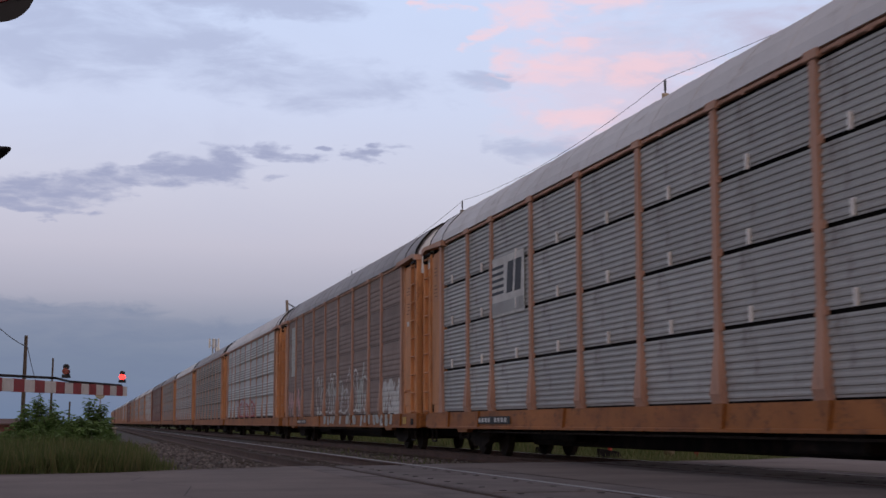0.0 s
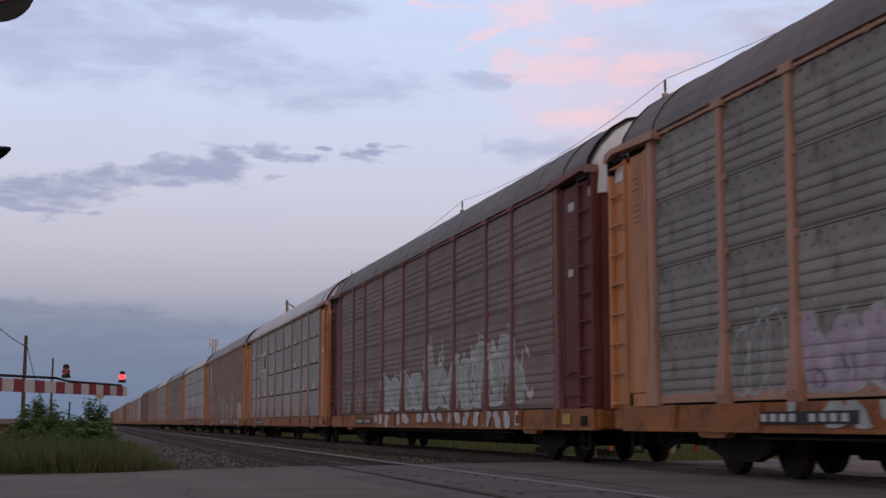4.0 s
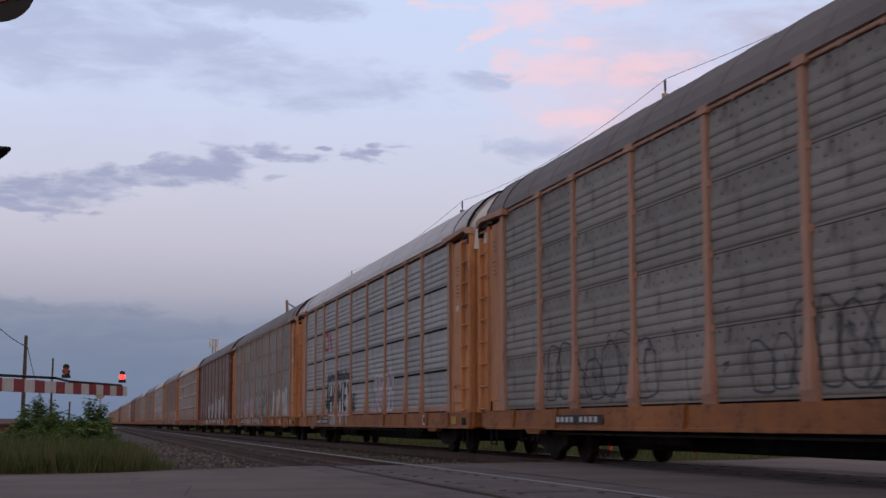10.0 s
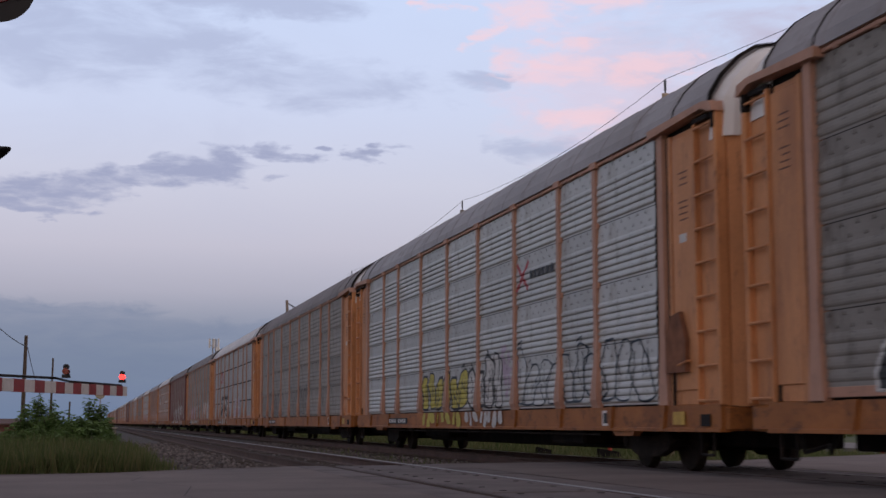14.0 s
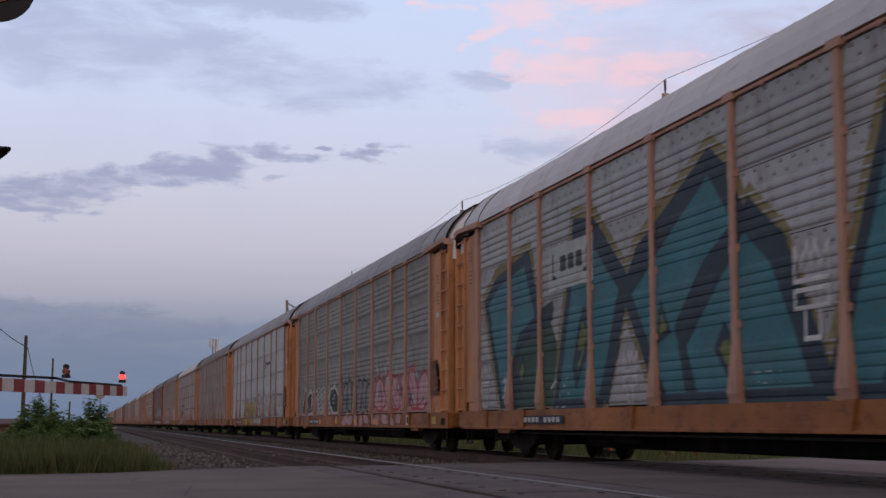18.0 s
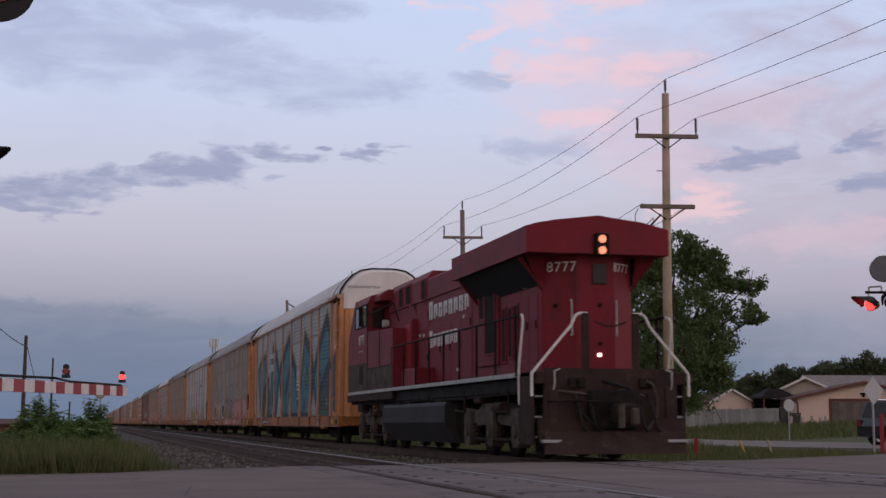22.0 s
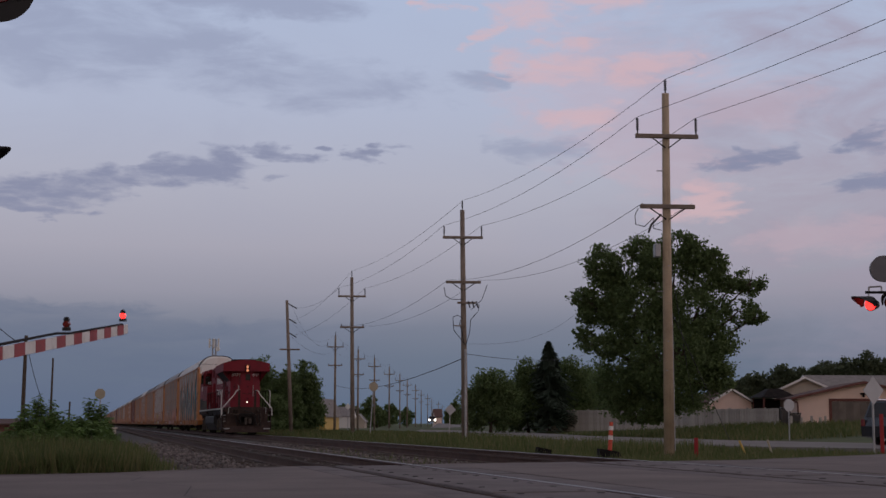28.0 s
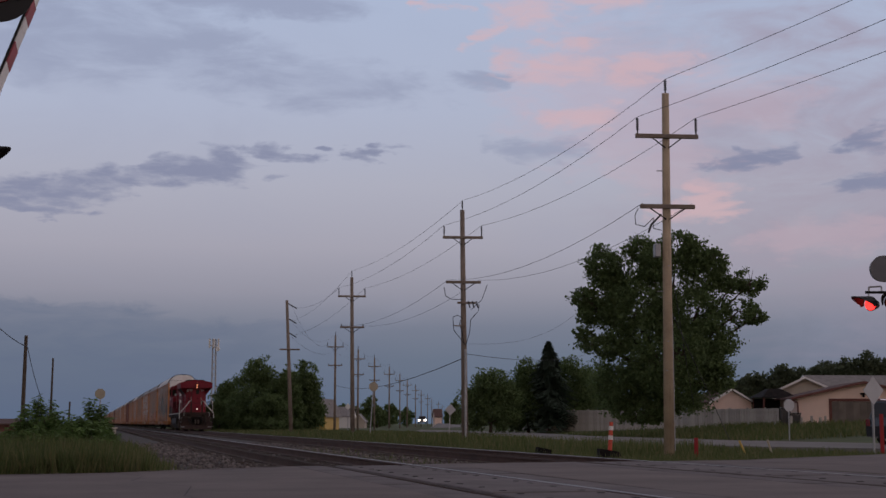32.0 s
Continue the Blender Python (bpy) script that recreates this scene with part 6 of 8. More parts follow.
        pts = [(x * (1 + o * 0.6), y_, z + (o if z > 5.0 else 0)) for y_, o in st for x, z in pr]
        fs = [(j * n + i, j * n + (i + 1) % n, (j + 1) * n + (i + 1) % n, (j + 1) * n + i) for j in range(len(st) - 1) for i in range(n)]
        fs += [tuple(range(n)), tuple(range((len(st) - 1) * n, len(st) * n))]
        return s.poly(pts, fs).mesh("roof", roof)
    part("roof", shared(("roof", roof), roof_make), "", car)
    # slots between the sheets and the roof, shade painted as near-black strip, with clips
    part("eave_slot", shared("eave_slot", lambda: Shape().box(-1.452, -1.40, -10.6, 11.8, 4.905, 4.962).mesh("eave_slot", "shade_black")), "", car, "near-black strip for the shade in the slot below the roof")
    def eave_clips():
        s, yy = Shape(), 12.25
        for w in BAYS:
            yy -= w
            for f in (0.34, 0.67):
                s.box(-1.468, -1.44, yy + w * f - 0.035, yy + w * f + 0.035, 4.88, 4.985)
        return s.box(-1.475, -1.40, -12.3, 12.9, 4.962, 4.995).mesh("eave_clip", post)
    part("eave_clip", shared(("eave_clip", post), eave_clips), "", car)["kind"] = "stuff"
    # ends: recessed corner plate between posts, boxed ladder at the corner, rounded end wall
    CORNER = {-1: (-10.70, -12.00, -12.78), 1: (11.90, 13.05, 13.74)}
    for sy in (-1, 1):
        a, b, c = CORNER[sy]
        e = NEAR_END if sy < 0 else FAR_END
        part("corner_plate", shared(("corner", body, sy), lambda: Shape().box(-1.43, -1.36, min(a, b), max(a, b), 0.95, 4.80, 0.01).box(-1.455, -1.42, min(a + sy * 0.48, b), max(a + sy * 0.48, b), 1.15, 4.72, 0.012).mesh("corner_plate", body)), "", car)
        for y in (a + sy * 0.12, a + sy * 0.40):
            part("corner_post", shared(("corner_post", body if y != a + sy * 0.12 else post, y == a + sy * 0.12), lambda: Shape().prism([(-0.10, 4.93), (-0.10, 1.9), (-0.17, 1.0), (-0.17, 0.93), (0.17, 0.93), (0.17, 1.0), (0.10, 1.9), (0.10, 4.93)] if y == a + sy * 0.12 else [(-0.05, 4.8), (-0.05, 0.94), (0.05, 0.94), (0.05, 4.8)], "x", -1.50 if y == a + sy * 0.12 else -1.462, -1.40).mesh("corner_post", post if y == a + sy * 0.12 else body)), "", car, at=pose(0, y, 0))
        part("ladder_box", shared(("ladder_box", body, sy), lambda: Shape().box(-1.42, -1.36, min(b, c), max(b, c), 0.93, 4.80).box(-1.51, -1.36, min(c, c - sy * 0.10), max(c, c - sy * 0.10), 0.93, 4.86, 0.02).box(-1.50, -1.36, min(b, b + sy * 0.06), max(b, b + sy * 0.06), 0.93, 4.80, 0.012).mesh("ladder_box", body)), "", car)
        for k in range(9):
            part("ladder_rung", shared(("rung", body, sy), lambda: Shape().tube((-1.50, min(b, c) + 0.05, 0), (-1.50, max(b, c) - 0.05, 0), 0.020, n=6).mesh("ladder_rung", body)), "", car, at=pose(0, 0, 1.00 + 0.465 * k))
        # dark strips paint the shade of the gaps beside ladder and post
        part("corner_gap", shared(("corner_gap", sy), lambda: Shape().box(-1.447, -1.42, min(b - sy * 0.02, b - sy * 0.08), max(b - sy * 0.02, b - sy * 0.08), 0.96, 4.79).box(-1.44, -1.42, min(a + sy * 0.24, a + sy * 0.34), max(a + sy * 0.24, a + sy * 0.34), 0.96, 4.79).mesh("corner_gap", "shade_black")), "", car, "near-black strip for the shade in the gap beside the ladder")
        # rounded end wall, yellow below and white above
        def wall_plan(grow=0.0):
            o = c + sy * (0.10 + grow)
            return [(-1.40 - grow, e - sy * 0.05), (-1.40 - grow, c - sy * 0.14), (-1.33 - grow, c + sy * 0.0), (-1.16, o), (1.16, o), (1.33 + grow, c + sy * 0.0), (1.40 + grow, c - sy * 0.14), (1.40 + grow, e - sy * 0.05)]
        door = part("end_door", shared(("end_door", body, sy), lambda: Shape().prism(wall_plan(), "z", 0.92, 4.50).mesh("end_door", body)), "", car)
        for x in (-0.62, 0.0, 0.62):
            part("door_seam", shared(("door_rib", body, sy), lambda: Shape().box(-0.02, 0.02, min(c + sy * 0.10, c + sy * 0.118), max(c + sy * 0.10, c + sy * 0.118), 0.95, 4.46, 0.004).mesh("door_seam", body)), "", door, at=pose(x, 0, 0))
        def cap():
            s, rings = Shape(), []
            pr = roof_profile()
            n = len(pr)
            for y_, k_, low in ((e - sy * 0.05, 0.965, 4.50), (c - sy * 0.12, 0.955, 4.50), (c + sy * 0.02, 0.93, 4.50), (c + sy * 0.10, 0.86, 4.50)):
                rings.append([(x * k_, y_, low if i in (0, n - 1) else z - 0.03 - (1 - k_) * 0.9) for i, (x, z) in enumerate(pr)])
            pts = [p for r in rings for p in r]
            fs = [(q * n + i, q * n + (i + 1) % n, (q + 1) * n + (i + 1) % n, (q + 1) * n + i) for q in range(3) for i in range(n)]
            return s.poly(pts, fs + [tuple(range(3 * n, 4 * n))]).mesh("end_cap", end)
        part("end_cap", shared(("end_cap", end, sy), cap), "", car, "white-painted upper end")
        part("roof_edge", shared(("door_track", sy), lambda: Shape().prism([(x * 1.008, z + 0.010) for x, z in roof_profile()] + [(x * 0.982, z - 0.03) for x, z in roof_profile()[::-1]], "y", min(e, e + sy * 0.05), max(e, e + sy * 0.05)).mesh("roof_edge", "black_steel")), "", car, "black rubber edge of the roof")
        part("eave_arm", shared(("door_arm", post, sy), lambda: Shape().prism([(a - sy * 0.18, 4.86), (a - sy * 0.18, 4.985), (c - sy * 0.30, 5.02), (c - sy * 0.02, 4.98), (c + sy * 0.03, 4.84), (c - sy * 0.06, 4.84), (c - sy * 0.34, 4.93)], "x", -1.57, -1.38).mesh("eave_arm", post)), "", car, "heavy door-track bar along the eave")
        part("arm_hook", shared(("arm_hook", sy), lambda: Shape().box(-1.53, -1.42, min(c - sy * 0.02, c - sy * 0.12), max(c - sy * 0.02, c - sy * 0.12), 4.62, 4.86, 0.02).box(-1.50, -1.38, min(b, b + sy * 0.5), max(b, b + sy * 0.5), 4.80, 4.86).mesh("arm_hook", "black_steel")), "", car)
        part("roof_seam", shared(("roof_seam", sy), lambda: Shape().prism([(x * 1.006, z + 0.012) for x, z in roof_profile()] + [(x * 0.98, z - 0.03) for x, z in roof_profile()[::-1]], "y", e - sy * 1.22 - 0.015, e - sy * 1.22 + 0.015).mesh("roof_seam", "black_steel")), "", car)
        tip = -13.22 if sy < 0 else 14.10
        part("end_sill", shared(("end_sill", sill, sy), lambda: Shape().box(-1.44, 1.44, min(e - sy * 0.1, c + sy * 0.04), max(e - sy * 0.1, c + sy * 0.04), 0.60, 0.925, 0.03).mesh("end_sill", sill)), "", car)
        part("coupler", shared(("coupler", sy), lambda: Shape().box(-0.11, 0.11, min(e, tip), max(e, tip), 0.62, 0.86, 0.03).mesh("coupler", "truck")), "", car, "dark steel coupler")
        part("coupler_head", shared(("coupler_head", sy), lambda: Shape().box(-0.2, 0.2, min(tip, tip - sy * 0.3), max(tip, tip - sy * 0.3), 0.58, 0.90, 0.05).mesh("coupler_head", "truck")), "", car)
        part("air_hose", shared(("air_hose", sy), lambda: Shape().path([(-0.35, tip - sy * 0.5, 0.62), (-0.38, tip - sy * 0.35, 0.32), (-0.2, tip, 0.42)], 0.03, 6).mesh("air_hose", "rubber")), "", car, "hanging black air hose")
        part("corner_step", shared(("step", sy), lambda: Shape().path([(-1.45, e - sy * 0.5, 0.62), (-1.45, e - sy * 0.5, 0.28), (-1.45, e - sy * 0.1, 0.28), (-1.45, e - sy * 0.1, 0.62)], 0.02, 6).mesh("corner_step", "black_steel")), "", car)
        truck(car, -9.2 if sy < 0 else 10.0)
    if detail:
        # stencil panels on the sill and the corner plate
        rs = random.Random(len(MESHES))
        for k in range(7):
            z = 4.20 - 0.085 * k - (0.16 if k > 2 else 0.0)
            part("corner_stencil", Shape().box(-1.4585, -1.4555, -11.72, -11.72 + rs.uniform(0.22, 0.36), z, z + 0.022), "stencil_brown", car, "small dark stencil bar")
            part("corner_stencil", Shape().box(-1.4585, -1.4555, 12.55, 12.55 + rs.uniform(0.18, 0.30), z + 0.2, z + 0.222), "stencil_brown", car, "small dark stencil bar")
        part("corner_label", Shape().box(-1.4585, -1.4555, -11.66, -11.42, 3.22, 3.34), "spray_white", car, "small white label")
        part("grab_iron", Shape().path([(-1.45, -11.75, 1.55), (-1.53, -11.75, 1.55), (-1.53, -11.45, 1.5), (-1.45, -11.45, 1.5)], 0.016, 6), body, car)
        # brackets along the sill, and a step pocket coloured near-black without a recess
        for y in (-10.85, -8.72, -6.2, -3.45, 3.0, 8.6, 11.2):
            part("sill_bracket", shared(("sill_bracket", sill), lambda: Shape().prism([(-0.13, 0.955), (0.13, 0.955), (0.05, 0.62), (-0.05, 0.62)], "x", -1.545, -1.50).mesh("sill_bracket", sill)), "", car, at=pose(0, y, 0))
        part("sill_pocket", Shape().box(-1.524, -1.515, -12.45, -12.15, 0.66, 0.82), "shade_black", car, "dark step pocket in the sill")
        part("brake_rod", shared("brake_rod", lambda: Shape().tube((-1.42, -8.0, 0.52), (-1.42, 9.0, 0.52), 0.018, n=6).mesh("brake_rod", "truck")), "", car, "thin brake rod under the sill")
        for y in (-5.5, -0.5, 4.5):
            part("rod_hanger", shared("rod_hanger", lambda: Shape().box(-1.44, -1.40, -0.02, 0.02, 0.50, 0.62).mesh("rod_hanger", "truck")), "", car, at=pose(0, y, 0))
        part("stencil", Shape().box(-1.5245, -1.521, 6.2, 8.6, 0.69, 0.84), "spray_black", car, "black stencil patch on the sill")
        for k in range(9):
            if k != 4:
                part("stencil_mark", Shape().box(-1.528, -1.525, 8.35 - 0.24 * k, 8.50 - 0.24 * k, 0.72, 0.81), "spray_white", car)
        part("warning_plate", Shape().box(-1.5245, -1.521, -11.62, -11.22, 0.68, 0.86), "yellow_sign", car, "small yellow warning plate")
        part("data_plate", Shape().box(-1.5245, -1.521, -8.75, -8.35, 0.66, 0.90), "white_paint", car, "white framed data plate")
        part("data_plate_centre", Shape().box(-1.5275, -1.525, -8.69, -8.41, 0.70, 0.86), "spray_black", car)
    return car


def decal(name, car, pts, mat, x=-1.468, label=""):
    """Flat paint film on the road side; pts are (y, z)."""
    s = Shape()
    n = len(pts)
    s.poly([(x, y, z) for y, z in pts], [tuple(range(n))])
    return part(name, s, mat, car, label)


def stroke(s, pts, w, x):
    for (ya, za), (yb, zb) in zip(pts[:-1], pts[1:]):
        x -= 0.00003
        d = Vector((yb - ya, zb - za))
        if d.length < 1e-5:
            continue
        d.normalize()
        n = Vector((-d.y, d.x)) * w / 2
        e = d * w * 0.35
        s.poly([(x, ya - e.x + n.x, za - e.y + n.y), (x, yb + e.x + n.x, zb + e.y + n.y), (x, yb + e.x - n.x, zb + e.y - n.y), (x, ya - e.x - n.x, za - e.y - n.y)], [(0, 1, 2, 3)])


def bubble(rng, mid, half, z0, z1):
    """A tall rounded spray-paint shape: uneven domed or peaked top, pinched waist, flat foot."""
    pts, ph, lean, peak = [], rng.uniform(0, 6.28), rng.uniform(-0.25, 0.25) * half * 2, rng.uniform(0.8, 1.7)
    for q in range(26):
        a = 6.2832 * q / 26
        c, s = math.cos(a), math.sin(a)
        u = math.copysign(abs(c) ** 0.6, c) * (0.90 + 0.20 * math.sin(2 * a + ph) + 0.12 * math.sin(5 * a + ph * 2))
        v = math.copysign(abs(s) ** (peak if s > 0 else 0.45), s) + 0.05 * math.sin(7 * a + ph) * (s > 0)
        pts.append((mid + half * u + lean * v, (z0 + z1) / 2 + (z1 - z0) / 2 * v))
    return pts


def tag_letters(car, y0, y1, z0, z1, n, fill, line, seed, label, thick=0.07, jag=0.18, film=True):
    """A row of overlapping bubble shapes from y0 (ahead) to y1, outlined and streaked; they spell nothing."""
    rng = random.Random(seed)
    edge, dark = Shape(), Shape()
    n = int(n * 1.4 + 0.5)
    w = (y0 - y1) / n
    for k in range(n):
        mid = y0 - w * (k + 0.5)
        top, bot = z1 - rng.random() * (jag + 0.08) * (z1 - z0), z0 + 0.02 + rng.random() * 0.06 * (z1 - z0)
        pts = bubble(rng, mid, w * rng.uniform(0.50, 0.68), bot, top)
        if film:
            part("letter", Shape().prism(pts, "x", -1.4676 - 0.0004 * (k % 3), -1.4650), fill, car, label)
        stroke(edge, pts + pts[:1], thick * rng.uniform(0.5, 0.9), -1.4700 - 0.0001 * k)
        h = top - bot
        for q in range(4):
            ya, za = mid + rng.uniform(-0.42, 0.42) * w, bot + h * rng.uniform(0.03, 0.5)
            bend, rise = rng.uniform(-0.2, 0.2) * w, rng.uniform(0.05, 0.11)
            curl = [(ya + bend * math.sin(b * 0.9 + k), za + h * rise * b) for b in range(5)]
            stroke(edge if q % 2 else dark, curl, thick * rng.uniform(0.3, 0.6), -1.4725 - 0.00005 * (k * 4 + q))
        if rng.random() < 0.6:
            stroke(edge, [(mid, top), (mid + rng.uniform(-0.2, 0.2) * w, top + 0.14 * h), (mid + rng.uniform(-0.35, 0.35) * w, top + 0.06 * h)], thick * 0.5, -1.4698)
    part("paint_outline", edge, line, car)["kind"] = "stuff"
    if film:
        part("paint_streak", dark, "logo_dark", car)["kind"] = "stuff"


def drips(car, y0, y1, z0, z1, mat, seed, n=30, w=0.05):
    """Loose sprayed strokes."""
    rng = random.Random(seed)
    s = Shape()
    for k in range(n):
        y = y0 + (y1 - y0) * rng.random()
        a = z0 + (z1 - z0) * rng.random() * 0.6
        pts = [(y, a)]
        for q in range(rng.randint(2, 4)):
            pts.append((pts[-1][0] + rng.uniform(-0.22, 0.22), min(z1, max(z0, pts[-1][1] + rng.uniform(-0.15, 0.40)))))
        stroke(s, pts, w * rng.uniform(0.6, 1.5), -1.4665 - 0.0001 * k)
    part("paint_spatter", s, mat, car)["kind"] = "stuff"


def sill_paint(car, y0, y1, mat, seed, n=8):
    """Slanting paint strokes that run down over the sill."""
    rng = random.Random(seed)
    s = Shape()
    w = abs(y1 - y0) / (n * 1.6)
    for k in range(int(n * 1.6)):
        y = y0 + (y1 - y0) * (k + 0.5) / int(n * 1.6) + rng.uniform(-0.1, 0.1)
        if rng.random() < 0.85:
            pts = bubble(rng, y, w * rng.uniform(0.25, 0.50), rng.uniform(0.60, 0.74), 0.97)
            s.poly([(-1.5228 - 0.00004 * k, a, min(b, 0.945)) for a, b in pts], [tuple(range(len(pts)))])
    part("sill_paint", s, mat, car)["kind"] = "stuff"


PAINT = {"letter", "letter_weight", "letter_fill", "letter_halo", "letter_stroke", "letter_outline", "letter_hole", "letter_diamond", "green_fade", "paint_outline", "paint_streak", "paint_spatter", "paint_wave", "paint_backing", "paint_zigzag",
         "crown_stencil", "emblem", "emblem_plate", "emblem_bar", "red_cross_mark"}


def follow_ribs(car, style):
    """Presses the flat paint films of a car onto its ribbed sheets."""
    ribs, p, d = (5, 0.142, 0.015) if style == "band" else (6, 0.112, 0.023)
    us, xs, cuts = [0.0], [0.0], []
    for i in range(ribs):
        a = 0.03 + i * p
        us += [a, a + p * 0.14, a + p * 0.30, a + p * 0.55, a + p * 0.88]
        xs += [0.0, 0.75 * d, d, 0.85 * d, 0.25 * d]
        cuts += [a, a + p * 0.16, a + p * 0.55, a + p * 0.88]
    us += [0.03 + ribs * p, 0.98]
    xs += [0.0, 0.0]
    for ob in car.children:
        if ob.name.split(".")[0] not in PAINT:
            continue
        me = ob.data.copy()
        me.transform(ob.matrix_basis)
        ob.matrix_basis = Matrix.Identity(4)
        bm = bmesh.new()
        bm.from_mesh(me)
        lo, hi = min(v.co.z for v in bm.verts), max(v.co.z for v in bm.verts)
        for row in range(4):
            for u in cuts:
                z = 0.98 + 0.98 * row + u
                if lo < z < hi:
                    bmesh.ops.bisect_plane(bm, geom=bm.verts[:] + bm.edges[:] + bm.faces[:], plane_co=(0, 0, z), plane_no=(0, 0, 1))
        for v in bm.verts:
            if 0.98 <= v.co.z <= 4.9:
                v.co.x += 0.0312 - float(np.interp((v.co.z - 0.98) % 0.98, us, xs))
        bm.to_mesh(me)
        bm.free()
        ob.data = me


def marks(car, places):
    """Small orange reflector squares on the sill."""
    for y in places:
        part("reflector", Shape().box(-1.5245, -1.521, y - 0.22, y + 0.22, 0.68, 0.83), "reflector_orange", car, "small orange reflector square")


def build_cars():
    """Cars from the locomotive forward; the first nine pass close by."""
    cars = []
    L = "tall covered auto-carrier rail car, "
    c1 = autorack("autorack_car", L + "white roof, huge teal graffiti", "roof_white", "panel_grey", "band", slots=False)
    c2 = autorack("autorack_car", L + "grey roof, pink graffiti along the bottom", "roof_grey", "panel_dirty", "band", slots=False)
    part("brake_wheel", Shape().tube((-1.47, -11.55, 1.9), (-1.52, -11.55, 1.9), 0.22, n=16).box(-1.50, -1.44, -11.85, -11.35, 1.45, 1.75, 0.02), "black_steel", c2, "dark handbrake wheel")
    part("brake_housing", Shape().prism([(-11.75, 1.40), (-11.10, 1.40), (-11.10, 1.75), (-11.25, 2.15), (-11.55, 2.20), (-11.75, 1.85)], "x", -1.53, -1.45), "rust", c2, "rusty handbrake housing")
    c3 = autorack("autorack_car", L + "pale sheets, yellow and white graffiti", "roof_grey", "panel_light", "step", slots=False)
    part("brake_housing", Shape().prism([(-11.70, 1.40), (-11.00, 1.40), (-11.00, 1.80), (-11.20, 2.20), (-11.50, 2.25), (-11.70, 1.85)], "x", -1.53, -1.45), "rust", c3, "rusty handbrake housing")
    part("brake_chain", Shape().tube((-1.50, -11.25, 0.95), (-1.50, -11.25, 1.40), 0.025, n=6), "truck", c3)
    c4 = autorack("autorack_car", L + "grey sheets with dark scribbles", "roof_dark", "panel_dirty", "band", slots=False)
    c5 = autorack("autorack_car", L + "slotted grey sheets and black-and-white graffiti", "roof_white", "panel_grey", "band")
    c6 = autorack("autorack_car", L + "dark roof, grimy sheets, white graffiti", "roof_dark", "panel_dirty", "band", slots=False)
    c7 = autorack("autorack_car", L + "maroon ends, brown grimy sheets, white graffiti", "roof_dark", "panel_brown", "band", "maroon", "yellow_sill", "post_brown", slots=False)
    c8 = autorack("autorack_car", L + "yellow ends, slotted ribbed grey sheets", "roof_white", "panel_grey", "fine")
    c9 = autorack("autorack_car", L + "brown grimy sheets, pale green graffiti", "roof_grey", "panel_brown", "band", slots=False)
    cars = [c1, c2, c3, c4, c5, c6, c7, c8, c9]
    for c in (c2, c5, c6):
        part("bottom_strip", Shape().box(-1.4455, -1.43, -10.6, 12.1, 0.985, 1.10, 0.004), "post", c, "orange-painted strip under the sheets")
    # first car: large teal letters with heavy dark outlines and a yellow halo
    big = [
        [(11.4, 3.18), (10.6, 3.55), (8.5, 3.85), (7.9, 2.6), (9.0, 2.3), (9.55, 1.75), (9.3, 1.0), (10.25, 1.0)],
        [(6.85, 1.0), (6.4, 2.14), (6.0, 3.16), (5.7, 4.1), (4.85, 3.98), (3.37, 2.88), (3.95, 1.96), (4.55, 1.0)],
        [(1.95, 1.0), (3.35, 2.74), (2.8, 3.27), (0.2, 4.27), (-0.25, 4.0), (-0.75, 3.28), (0.4, 2.78), (1.3, 2.05), (0.95, 1.0)],
        [(0.85, 1.0), (1.21, 1.81), (-0.99, 3.37), (-1.72, 2.88), (-2.36, 1.78), (-2.84, 1.0)],
        [(-2.9, 1.0), (-3.67, 2.61), (-4.36, 4.06), (-5.12, 3.76), (-6.07, 3.28), (-6.58, 2.65), (-6.66, 2.3), (-6.19, 1.68), (-5.75, 1.0)],
        [(-6.78, 2.59), (-7.55, 3.29), (-9.69, 4.44), (-10.17, 4.11), (-10.5, 3.0), (-9.23, 2.39), (-8.29, 1.88), (-7.86, 1.0), (-7.0, 1.9)]]
    for pts in ([(8.2, 2.5), (7.2, 2.65), (6.75, 2.1), (7.0, 1.0), (9.28, 1.0), (9.5, 1.75), (9.0, 2.3)], [(-8.29, 1.88), (-10.2, 2.5), (-10.62, 2.75), (-10.62, 1.0), (-7.9, 1.0)]):
        decal("green_fade", c1, pts, "spray_green", -1.4672, "dark green foot of a graffiti letter")
    halo = Shape()
    for k, pts in enumerate(big):
        decal("letter_fill", c1, pts, "spray_teal", -1.4674 - 0.0002 * k, "teal graffiti letter")
        edge = Shape()
        stroke(edge, pts + [pts[0]], 0.24, -1.4690 - 0.0004 * k)
        part("letter_outline", edge, "spray_navy", c1, "dark navy graffiti outline")
        stroke(halo, pts + [pts[0]], 0.62, -1.4625)
    part("letter_halo", halo, "spray_ochre", c1, "faded yellow graffiti halo")
